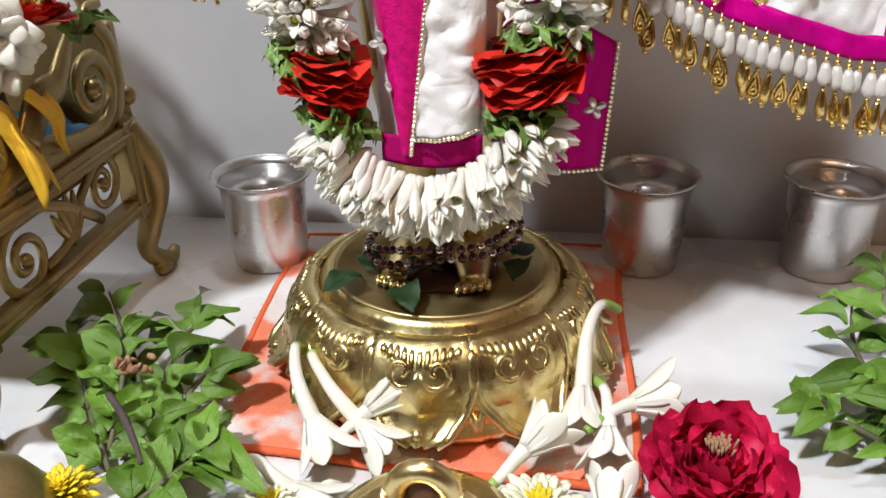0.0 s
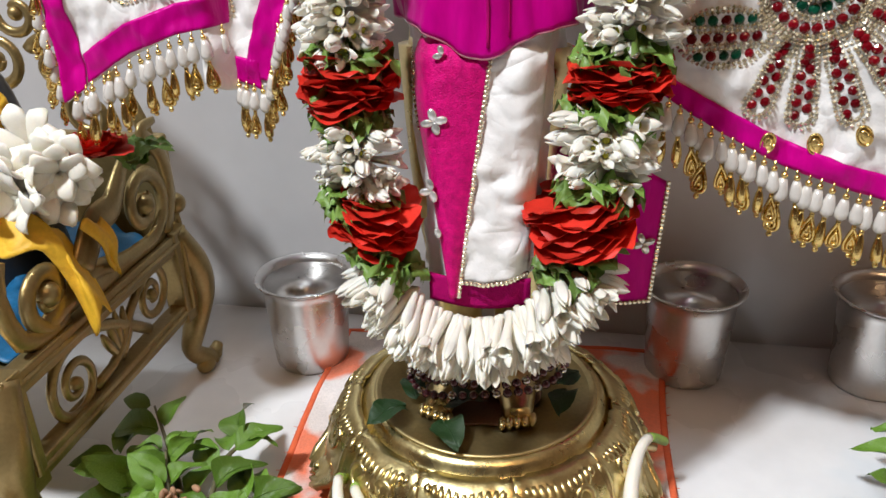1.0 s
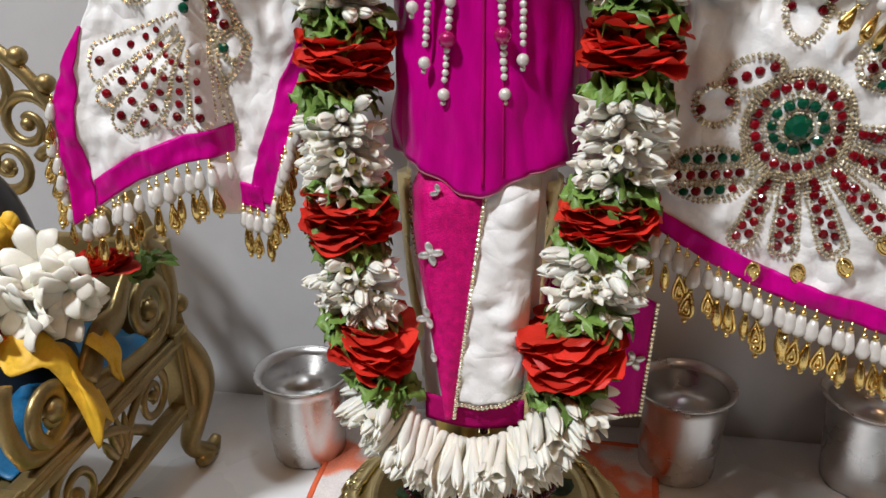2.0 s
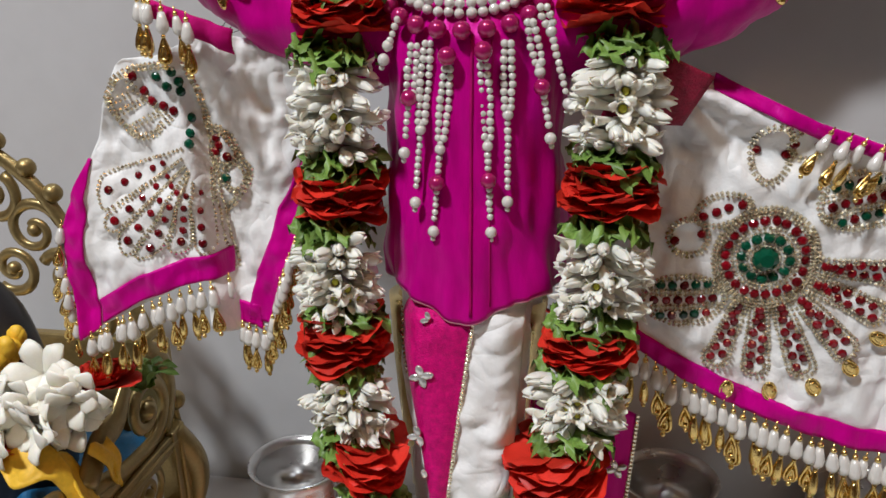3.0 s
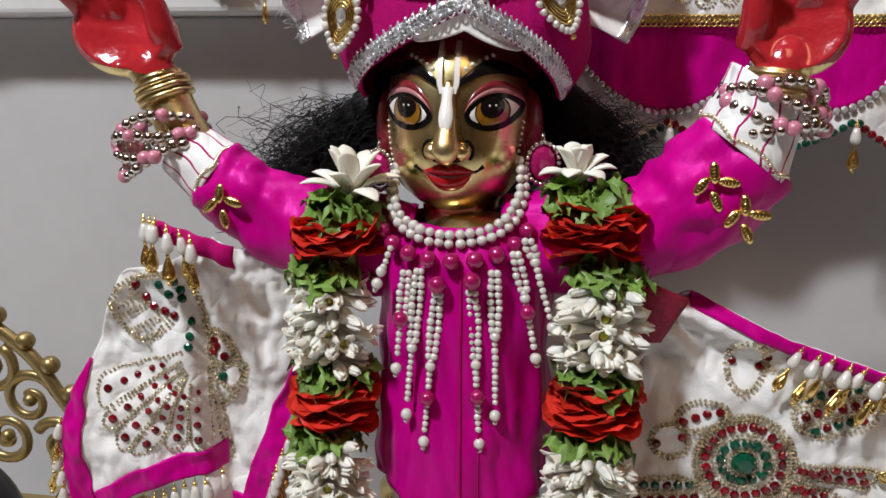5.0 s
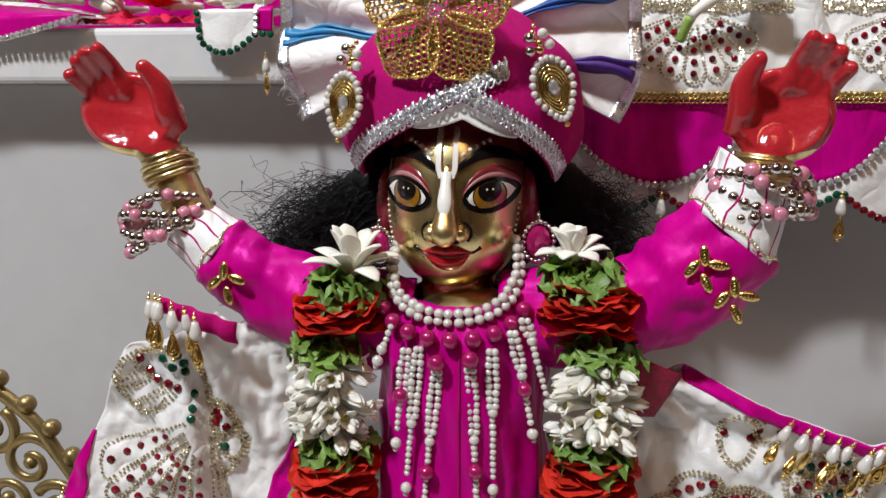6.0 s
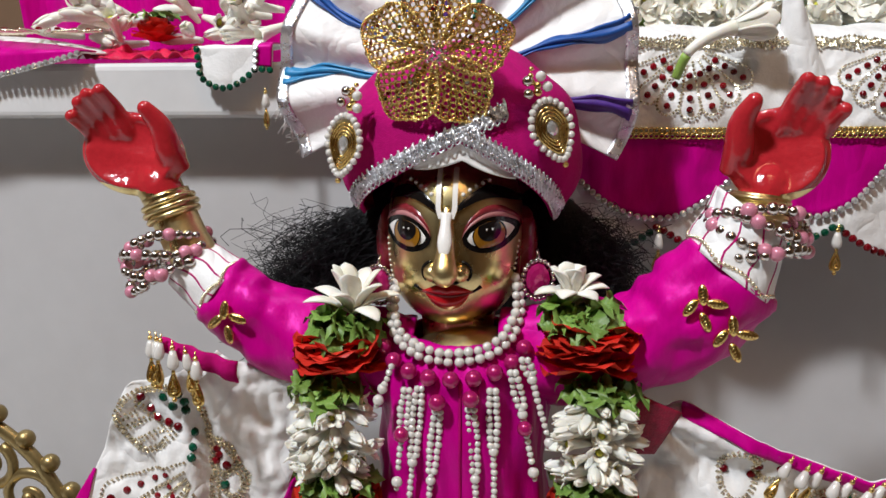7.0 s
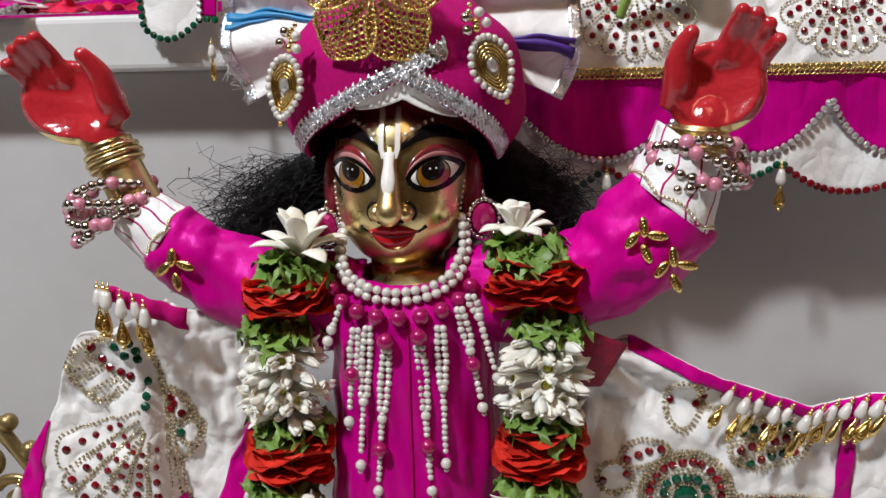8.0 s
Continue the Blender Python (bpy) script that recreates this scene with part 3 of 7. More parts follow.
# ---- small shared meshes ----
def small(name, build, mats, smooth=True):
    bm = new_bm()
    build(bm)
    return mesh_of(bm, name, mats, smooth)


PEARL = small("pearl", lambda bm: ball(bm, (0, 0, 0), 1, 12, 8), M_PEARL)
PEARL_PINK = small("pink_pearl", lambda bm: ball(bm, (0, 0, 0), 1, 16, 10), M_PEARLP)
PEARL_ROSE = small("rose_pearl", lambda bm: ball(bm, (0, 0, 0), 1, 14, 9), M_PEARLR)
BEAD = small("silver_bead", lambda bm: ball(bm, (0, 0, 0), 1, 12, 8), M_BEADS)
GARNET = small("garnet_bead", lambda bm: ball(bm, (0, 0, 0), 1, 10, 7), M_GARNET)


def cut_stone(bm):
    rings = [[bm.verts.new((r * math.cos(math.tau * (i + 0.5 * (j % 2)) / 8), r * math.sin(math.tau * (i + 0.5 * (j % 2)) / 8), z)) for i in range(8)] for j, (r, z) in enumerate([(1, 0), (0.9, 0.4), (0.5, 0.7)])]
    for a, b in zip(rings, rings[1:]):
        for i in range(8):
            bm.faces.new((a[i], a[(i + 1) % 8], b[(i + 1) % 8], b[i]))
    bm.faces.new(rings[-1])


RUBY = small("red_stone", cut_stone, M_RUBY, False)
EMERALD = small("green_stone", cut_stone, M_EMER, False)
CLEAR = small("clear_stone", cut_stone, M_CLEAR, False)
GILT = small("gilt_stone", cut_stone, M_RHINE, False)


def tassel_build(kind):
    def build(bm):
        # hangs down its own z from 0; about 22 mm long
        tube(bm, [(0, 0, 0.001), (0, 0, -0.003)], 0.0004, 6, mat=1)
        ball(bm, (0, 0, -0.0018), 0.0011, 8, 6, 1)
        prof = [(0, -0.0026), (0.0012, -0.0030), (0.0018, -0.0050), (0.0024, -0.0075), (0.0023, -0.0092), (0.0012, -0.0104), (0, -0.0106)]
        n = 10
        rings = [[bm.verts.new((max(r, 1e-5) * math.cos(math.tau * i / n), max(r, 1e-5) * math.sin(math.tau * i / n), z)) for i in range(n)] for r, z in prof]
        for a, b in zip(rings, rings[1:]):
            for i in range(n):
                bm.faces.new((a[i], a[(i + 1) % n], b[(i + 1) % n], b[i])).material_index = 0
        ball(bm, (0, 0, -0.0114), 0.0009, 8, 6, 1)
        if kind == 0:
            # flat embossed drop with a beaded rim
            pts = []
            for k in range(20):
                a = math.tau * k / 20
                wd = 0.0029 * (0.5 - 0.5 * math.cos(a)) ** 0.75
                pts.append(Vector((wd * (1 if a < math.pi else -1) * abs(math.sin(a)) ** 0.6, 0, -0.0163 + 0.0045 * math.cos(a))))
            rim = [bm.verts.new(p) for p in pts]
            c = [bm.verts.new((0, -0.0010, -0.0175)), bm.verts.new((0, 0.0010, -0.0175))]
            for k in range(20):
                bm.faces.new((rim[k], rim[(k + 1) % 20], c[0])).material_index = 1
                bm.faces.new((rim[(k + 1) % 20], rim[k], c[1])).material_index = 1
            tube(bm, pts + pts[:1], 0.0006, 6, mat=1, up=(0, 1, 0))
            inner = [Vector((p.x * 0.52, -0.0010, -0.0172 + (p.z + 0.0163) * 0.52)) for p in pts]
            tube(bm, inner + inner[:1], 0.00045, 5, mat=1, up=(0, 1, 0))
            ball(bm, (0, 0, -0.0222), 0.0010, 8, 6, 1)
        else:
            tube(bm, [(0, 0, -0.0118), (0, 0, -0.0135), (0, 0, -0.0175), (0, 0, -0.0205), (0, 0, -0.0212)], [0.0007, 0.0013, 0.0019, 0.0016, 0.0006], 8, 8, mat=1)
            ball(bm, (0, 0, -0.0220), 0.0010, 8, 6, 1)
    return build


TASSELS = [small("tassel", tassel_build(k), [M_PEARL, M_GOLD]) for k in (0, 1)]


def rag(x, z, s=1.0):
    """Soft creases of a cloth."""
    return s * 1.35 * (0.0030 * noise.noise((x * 38, 0.3, z * 30)) + 0.0016 * noise.noise((x * 95, 3.1, z * 70)) + 0.0007 * noise.noise((x * 230, 1.1, z * 160)))


def chain(bm, points, y_of, radius=0.00105, step=0.0019, lift=0.0008, wide=0.0009):
    """A row of tiny set stones along (x, z) points on a cloth."""
    pts = [(p[0], 0.0, p[1]) for p in points]
    for p, way in along(pts, step):
        for side in ((-wide, wide) if wide else (0.0,)):
            x, z = p.x - side * way.z, p.z + side * way.x
            q = Vector((x, y_of(x, z) - lift, z))
            vs = [bm.verts.new(q + Vector(d) * radius) for d in ((1, 0, 0), (0, 0, 1), (-1, 0, 0), (0, 0, -1))]
            top = bm.verts.new(q + Vector((random.uniform(-0.55, 0.55), -0.9, random.uniform(-0.55, 0.55))) * radius)
            for i in range(4):
                bm.faces.new((vs[i], vs[(i + 1) % 4], top))


def ring_pts(cx, cz, rx, rz, n=28, a0=0.0, a1=math.tau):
    return [(cx + rx * math.cos(a0 + (a1 - a0) * k / n), cz + rz * math.sin(a0 + (a1 - a0) * k / n)) for k in range(n + 1)]


def stone(mesh, parent, x, z, y_of, r, name):
    return put(name, mesh, parent, face_on((x, y_of(x, z) - 0.0004, z), (0, -1, 0), random.random(), r))


# ---- clothes of the statue ----
def jacket():
    t = thing("jacket", "bright magenta satin jacket with long sleeves on the statue", "jacket", (0.003, -0.035, 0.205))
    bm = new_bm()

    def f(u, v):
        a = math.tau * u - math.pi / 2
        ca, sa = math.cos(a), math.sin(a)
        front = max(0.0, -sa)
        zb = 0.2225 - 0.0110 * math.exp(-((ca + 0.02) / 0.45) ** 2) * (front > 0.02)
        z = 0.334 + (zb - 0.334) * v
        w = 0.0375 + 0.0030 * math.sin(math.pi * v) * -1 + 0.0015 * v
        if v < 0.16:
            w *= 0.62 + 0.38 * math.sqrt(v / 0.16)
        d = 0.0300 * (0.75 + 0.25 * min(1, v / 0.12))
        fold = 0.0013 * math.sin(a * 9 + 9 * v) * v * abs(ca) + 0.0012 * math.sin(ca * 22 + 5 * noise.noise((ca * 2, 0, z * 18))) * max(0, v - 0.45) - 0.0030 * abs(noise.noise((ca * 3 + z * 20, sa * 3, z * 26))) + 0.0020 * noise.noise((ca * 2.2, sa * 2.2, z * 45)) + 0.0006 * noise.noise((ca * 7, sa * 7, z * 30))
        place = 0.0008 if abs(ca - 0.10) < 0.12 and front > 0.2 else 0.0
        k = 1 + (fold + place) / 0.03
        return Vector((0.0035 + w * ca * k, -0.036 + d * sa * k - 0.0025 * front * v, z))

    sheet(bm, f, 120, 60, 0, True)
    solid(part("bodice", bm, M_PINK, t), 0.0012)
    # stitched front band, with two seams
    bm = new_bm()
    for off, r in ((0.000, 0.0007), (0.0075, 0.0005)):
        pts = []
        for k in range(30):
            v = 0.10 + 0.87 * k / 29
            u = 0.25 + math.asin(min(1, (0.002 + off) / 0.0375)) / math.tau - 0.25
            p = f(u % 1.0, v)
            pts.append(p + Vector((0, -0.0008, 0)))
        tube(bm, pts, r, 5)
    part("front_seam", bm, M_PINKT, t)
    # pale piping on the lower hem
    bm = new_bm()
    tube(bm, [f(k / 120, 1.0) + Vector((0, 0, -0.0003)) for k in range(121)], 0.0006, 5)
    part("hem", bm, M_PEARLR, t, "pale pink thread along the hem")
    for s, path, rad in ((-1, [(-0.020, -0.034, 0.318), (-0.045, -0.036, 0.3225), (-0.072, -0.036, 0.3295), (-0.090, -0.036, 0.3400), (-0.1020, -0.036, 0.3490)], [0.019, 0.0200, 0.0180, 0.0162, 0.0148]),
                         (1, [(0.022, -0.034, 0.322), (0.050, -0.036, 0.326), (0.075, -0.036, 0.3315), (0.0945, -0.036, 0.3435), (0.1095, -0.036, 0.3630)], [0.019, 0.0205, 0.0190, 0.0215, 0.0205])):
        bm = new_bm()
        pts = spline(path, 40)
        rr = [q.x for q in spline([(r, 0, 0) for r in rad], 40)]
        rings = []
        for i, p in enumerate(pts):
            d = (pts[min(i + 1, 40)] - pts[max(i - 1, 0)]).normalized()
            a = d.cross(Vector((0, 1, 0))).normalized()
            b = a.cross(d)
            ring = []
            for k in range(40):
                th = math.tau * k / 40
                crease = 1 + 0.09 * (0.6 - 3.0 * abs(noise.noise((math.cos(th) * 1.4 + i * 0.05, math.sin(th) * 1.4, i * 0.11 - s * 3)))) + 0.10 * noise.noise((math.cos(th) * 1.2, math.sin(th) * 1.2, i * 0.16 + s * 7)) + 0.05 * noise.noise((math.cos(th) * 2.5, math.sin(th) * 2.5 + 5, i * 0.34))
                crease += 0.035 * math.sin(i * 0.9 + 2.2 * math.cos(th) + 1.5 * math.sin(2 * th)) * (0.4 + 0.6 * math.sin(math.pi * i / 40))
                ring.append(bm.verts.new(p + (a * math.cos(th) + b * math.sin(th) * 0.92) * rr[i] * crease))
            rings.append(ring)
        for r0, r1 in zip(rings, rings[1:]):
            for k in range(40):
                bm.faces.new((r0[k], r0[(k + 1) % 40], r1[(k + 1) % 40], r1[k]))
        sleeve = solid(part("sleeve", bm, M_PINK, t), 0.001, -1)
        # white cuff with red thread lines, and a scalloped stone edge
        end, d = Vector(path[-1]), (Vector(path[-1]) - Vector(path[-2])).normalized()
        to = Vector((-0.1165, -0.035, 0.3600)) if s < 0 else Vector((0.1160, -0.035, 0.3850))
        a = d.cross(Vector((0, 1, 0))).normalized()
        b = a.cross(d)
        r0 = rad[-1] * 0.97
        bm = new_bm()

        def g(u, v, end=end, to=to, a=a, b=b, r0=r0):
            th = math.tau * u
            r = r0 * (1 - 0.20 * v) * (1 + 0.05 * noise.noise((math.cos(th) * 2, math.sin(th) * 2, v * 2)))
            return end.lerp(to, v) - d * 0.002 * (1 - v) + (a * math.cos(th) + b * math.sin(th)) * r

        sheet(bm, g, 40, 14, 0, True)
        cuff = solid(part("cuff", bm, M_WHITE, sleeve, "white cuff with red thread lines"), 0.0008, -1)
        bm = new_bm()
        for k in range(11):
            tube(bm, [g(k / 11 + 0.01 * math.sin(j), j / 8) * 1.0 + (g(k / 11, j / 8) - end.lerp(to, j / 8)).normalized() * 0.0004 for j in range(9)], 0.00065, 5)
        for v in (0.35, 0.72) if s < 0 else (0.5,):
            tube(bm, [g(k / 40, v) + (g(k / 40, v) - end.lerp(to, v)).normalized() * 0.0004 for k in range(41)], 0.00035, 5)
        put("thread", mesh_of(bm, "thread", M_PINKT), sleeve)
        bm = new_bm()
        for k in range(70):
            u = k / 70
            v = 0.05 + 0.10 * abs(math.sin(math.pi * u * 6))
            p = g(u, v)
            ball(bm, p + (p - end.lerp(to, v)).normalized() * 0.0008, 0.0010, 6, 4)
        put("stone_edge", mesh_of(bm, "stone_edge", M_RHINE), sleeve)
        # gold leaf sprays sewn on the front
        sprays = [(-0.0925, 0.3385, 0.3)] if s < 0 else [(0.0960, 0.3515, 0.5), (0.1075, 0.3400, 0.5)]
        for x, z, turn in sprays:
            for k, (dx, dz, rot) in enumerate([(-0.0008, 0.0056, 1.15), (-0.0050, 0.0006, 0.45), (0.0046, 0.0022, 2.5), (0.0006, -0.0048, 1.5)]):
                bm = new_bm()
                ball(bm, (0, 0, 0), (0.0042, 0.0020, 0.0011), 14, 8)
                for q in range(5):
                    tube(bm, [(-0.0024 + q * 0.0012, -0.0012, 0.0006), (-0.0019 + q * 0.0012, 0, 0.0011), (-0.0024 + q * 0.0012, 0.0012, 0.0006)], 0.0003, 4)
                y = -0.0575 if s > 0 else -0.0535
                put("gold_leaf", mesh_of(bm, "gold_leaf", M_GOLD), sleeve, face_on((x + dx, y, z + dz), (0, -1, 0.12), rot + turn), "gold foil leaf")
    return t


def lower_garment():
    t = thing("lower_garment", "white pleated cloth with a jewelled magenta panel, worn by the statue", "clothing", (0, -0.04, 0.115))
    bm = new_bm()

    def f(u, v):
        a = math.tau * u - math.pi / 2
        ca, sa = math.cos(a), math.sin(a)
        z = 0.228 + (0.118 - 0.228) * v
        w = 0.0300 - 0.006 * v
        ple = 0.0010 * math.sin(a * 14 + 1.5 * math.sin(5 * v)) + 0.0022 * noise.noise((ca * 2, sa * 2, z * 40)) + 0.0012 * noise.noise((ca * 5, sa * 5, z * 90))
        return Vector((0.001 + (w + ple) * ca, -0.040 + (0.0235 + 0.008 * v + ple) * sa, z))

    sheet(bm, f, 110, 50, 0, True)
    solid(part("pleated_cloth", bm, M_WHITE, t), 0.001)

    def g(u, v):
        # magenta panel: wide above, narrow below
        xl = -0.0248 + 0.0160 * (max(0.0, v - 0.25) / 0.75) ** 1.25
        xr = 0.0075 - 0.0125 * v ** 0.9
        z = 0.222 - 0.1035 * v
        x = xl + (xr - xl) * u
        return Vector((x, -0.0640 - 0.0030 * math.sin(math.pi * u) - 0.0125 * v + 0.0006 * noise.noise((x * 120, 2, z * 60)) + 0.030 * max(0, 0.35 - u) ** 2 * 4 + 0.06 * max(0, 0.12 - v), z))

    bm = new_bm()
    sheet(bm, g, 24, 50)
    panel = solid(part("panel", bm, M_PINKG, t, "sparkling magenta panel"), 0.0012)

    def h(u, v):
        # white panel that laps beside it
        xl = 0.0070 - 0.0115 * v ** 0.9
        xr = 0.0270 - 0.0050 * v
        z = 0.222 - 0.0975 * v + 0.0030 * u * v
        x = xl + (xr - xl) * u
        crease = 0.0008 * math.sin(26 * v + 5 * u + 2.5 * math.sin(9 * v)) + - 0.0030 * abs(noise.noise((x * 90, 4, z * 120))) + 0.0016 * noise.noise((x * 130, 1, z * 90))
        return Vector((x, -0.0628 - 0.0015 * math.sin(math.pi * u) - 0.0125 * v + crease * 0.8 + 0.010 * max(0, u - 0.6) ** 2 * 4 + 0.06 * max(0, 0.12 - v), z))

    bm = new_bm()
    sheet(bm, h, 24, 60)
    solid(part("panel", bm, M_WHITE, t, "crumpled white panel"), 0.001)
    bm = new_bm()
    sheet(bm, lambda u, v: Vector((-0.0175 + 0.041 * u, -0.0715 - 0.002 * math.sin(math.pi * u), 0.1255 - 0.012 * v - 0.002 * math.sin(math.pi * u))), 16, 6)
    solid(part("hem", bm, M_PINKT, t, "magenta hem"), 0.001)
    # rows of set stones along the edges
    edge = [g(1, k / 40) + Vector((0.0004, -0.0014, 0)) for k in range(41)] + [h(k / 10, 1.0) + Vector((0, -0.0012, -0.0004)) for k in range(11)]
    for p, _ in along(edge, 0.00185):
        put("stone", GILT, panel, face_on(p, (0, -1, 0), random.random(), 0.0010))
    left = [g(0, k / 12 * 0.40) + Vector((-0.0003, -0.0014, 0)) for k in range(13)]
    for p, _ in along(left, 0.0021):
        put("stone", GILT, panel, face_on(p, (-0.3, -1, 0), random.random(), 0.0010))
    drop = small("drop_stone", lambda bm: ball(bm, (0, 0.0026, 0), (0.0017, 0.0027, 0.0010), 12, 8), M_CLEAR)
    for x, z, n, s in ((-0.0140, 0.1885, 4, 1.0), (-0.0150, 0.1625, 3, 0.95), (-0.0120, 0.1440, 1, 0.8), (-0.011, 0.2125, 2, 0.7)):
        for k in range(n):
            put("stone", drop, panel, face_on((x, -0.0685 - 0.12 * (0.222 - z), z), (0, -1, 0), math.tau * k / 4 + 0.25, s))
    return t


def back_flap():
    bm = new_bm()

    def f(u, v):
        x = 0.022 + 0.052 * u + 0.003 * (1 - v) * u
        z = 0.185 - 0.032 * u * (1 - v) - 0.0885 * v - 0.002 * (1 - u) * v
        return Vector((x, -0.026 - 0.006 * u + 0.003 * math.sin(7 * u), z))

    t = thing("hanging_cloth", "magenta cloth end with a stone edge hanging behind the statue", "cloth", (0.05, -0.03, 0.096))
    sheet(bm, f, 24, 24)
    body = solid(part("cloth_end", bm, M_PINK, t), 0.0012)
    edge = [f(1, k / 20) for k in range(21)] + [f(1 - k / 20, 1) for k in range(21)]
    for p, _ in along(edge, 0.0021):
        put("stone", GILT, body, face_on(p + Vector((0, -0.001, 0)), (0, -1, 0), random.random(), 0.0011))
    for k in range(4):
        put("stone", small("drop_stone", lambda bm: ball(bm, (0, 0.0026, 0), (0.0017, 0.0027, 0.0010), 12, 8), M_CLEAR), body, face_on(f(0.88, 0.52) + Vector((0, -0.0012, 0)), (0, -1, 0), math.tau * k / 4 + 0.4, 1.0))
    return t


def hang_tassels(parent, points, step, y_of, kinds, lift=0.003, lean=0.0, size=1.0):
    n = 0
    for p, _ in along([(q[0], 0, q[1]) for q in points], step):
        m = Matrix.Translation((p.x, y_of(p.x, p.z) - lift + random.uniform(-0.0015, 0.0015), p.z)) @ Euler((random.uniform(-0.15, 0.1), lean + random.uniform(-0.12, 0.12), random.uniform(-0.5, 0.5))).to_matrix().to_4x4() @ Matrix.Scale(size * random.uniform(0.92, 1.05), 4)
        put("tassel", TASSELS[kinds[n % len(kinds)]], parent, m)
        n += 1


def lerp_curve(points, s):
    """Linear look-up of the second number by the first."""
    for (a, b), (c, d) in zip(points, points[1:]):
        if s <= c:
            return b + (d - b) * (s - a) / (c - a)
    return points[-1][1]


def shawl_west():
    t = thing("shawl", "white silk shawl with magenta border and jewelled wing pattern", "shawl", (-0.125, -0.05, 0.19), group="shawl ends on the arms")

    def y_of(x, z):
        fold = 0.0105 / (1 + math.exp(-(x + 0.1085 + (0.25 - z) * -0.10) * 900)) * min(1, max(0, (0.325 - z) / 0.06))
        return -0.0505 - 0.10 * max(0, 0.30 - z) * 0.6 + 0.055 * max(0, z - 0.30) + rag(x, z, 1.3) + fold + 0.25 * (x + 0.125) * 0.2

    def left(z):
        return lerp_curve([(0, -0.1700), (0.189, -0.1700), (0.202, -0.1705), (0.223, -0.1725), (0.240, -0.1715), (0.254, -0.1665), (0.269, -0.1580), (0.288, -0.1500), (0.309, -0.1395), (0.322, -0.1220), (0.34, -0.112)], z)

    def right(z):
        return lerp_curve([(0, -0.0865), (0.192, -0.0870), (0.219, -0.0800), (0.236, -0.0720), (0.256, -0.0670), (0.294, -0.0670), (0.34, -0.0700)], z)

    def bottom(u):
        return lerp_curve([(0, 0.1885), (0.10, 0.1945), (0.35, 0.2065), (0.56, 0.2155), (0.665, 0.2185), (0.69, 0.2060), (0.705, 0.1970), (0.83, 0.1915), (1, 0.1935)], u)

    def f(u, v):
        top = lerp_curve([(0, 0.311), (0.18, 0.312), (0.40, 0.3250), (0.55, 0.3200), (0.80, 0.3170), (1, 0.3110)], u)
        z = top + (bottom(u) - top) * v
        x = left(z) + (right(z) - left(z)) * u
        return Vector((x, y_of(x, z), z))

    bm = new_bm()
    sheet(bm, f, 100, 110)
    body = solid(part("cloth_panel", bm, M_WHITE, t), 0.0008)

    def on(x, z):
        return Vector((x, y_of(x, z) - 0.0011 + 0.0005 * noise.noise((x * 160, 0, z * 160)), z))

    def border(g, nu, nv):
        bm = new_bm()
        sheet(bm, g, nu, nv)
        solid(part("border", bm, M_PINK, body, "magenta satin border"), 0.0009)

    border(lambda u, v: (lambda z: on(left(z) - 0.0006 + u * 0.0098 * min(1.0, 0.10 + v * 2.6), z))(0.270 - 0.0815 * v + 0.006 * u * v), 10, 60)
    border(lambda u, v: (lambda x, z: on(x, z))(-0.1600 + 0.0570 * u, lerp_curve([(0, 0.1965), (0.35, 0.2085), (0.7, 0.2158), (1, 0.2185)], u) + 0.0115 * (1 - v)), 50, 8)
    border(lambda u, v: (lambda z: on(right(z) + 0.0006 - 0.0125 * (1 - u) * min(1.0, 0.3 + 2.5 * v), z))(0.268 - 0.072 * v), 10, 60)
    border(lambda u, v: on(-0.1010 + 0.0100 * u, 0.2055 - 0.0015 * u - 0.0100 * v - 0.002 * u * v), 10, 8)
    bm = new_bm()
    sheet(bm, lambda u, v: Vector((-0.1185 + 0.030 * u, -0.0590 + 0.004 * u - 0.002 * math.sin(3 * v) + 0.001 * math.sin(20 * u), 0.3335 - 0.011 * u - (0.0060 + 0.003 * u) * v)), 20, 6)
    solid(part("border", bm, M_PINKT, body, "magenta border of the upper edge"), 0.0012)
    # lower wing: seven ribs, from their roots to their ends
    bm = new_bm()
    ribs = [((-0.116, 0.275), (-0.152, 0.265)), ((-0.116, 0.271), (-0.150, 0.248)), ((-0.115, 0.268), (-0.146, 0.240)), ((-0.114, 0.266), (-0.141, 0.230)), ((-0.114, 0.264), (-0.127, 0.234)), ((-0.112, 0.261), (-0.116, 0.234)), ((-0.108, 0.266), (-0.106, 0.234))]
    for (r0, e0), (r1, e1) in zip(ribs, ribs[1:]):
        a0, a1 = Vector(r0), Vector(r1)
        b0, b1 = Vector(e0), Vector(e1)
        gap = (b1 - b0) * 0.07
        mid = (b0 + b1) / 2
        out = (mid - (a0 + a1) / 2).normalized()
        tip = [b0 + gap] + [mid + (b0 + gap - mid) * math.cos(q) + out * (0.0045 * math.sin(q)) for q in [math.pi * k / 8 for k in range(1, 8)]] + [b1 - gap]
        chain(bm, [tuple(a0)] + [tuple(p) for p in tip] + [tuple(a1)], y_of, 0.0010, wide=0.0)
        n = 5 if (b0 - a0).length > 0.030 else 4
        for k in range(n):
            q = 0.24 + 0.74 * k / (n - 1)
            p = ((a0 + a1) / 2).lerp(mid, q)
            stone(RUBY, body, p.x, p.y, y_of, 0.0012 + 0.0009 * q, "red_stone")
    # upper wing
    chain(bm, [(-0.118, 0.309), (-0.127, 0.308), (-0.134, 0.307), (-0.141, 0.303), (-0.145, 0.296), (-0.144, 0.288), (-0.140, 0.282), (-0.134, 0.279), (-0.127, 0.281), (-0.123, 0.286)], y_of)
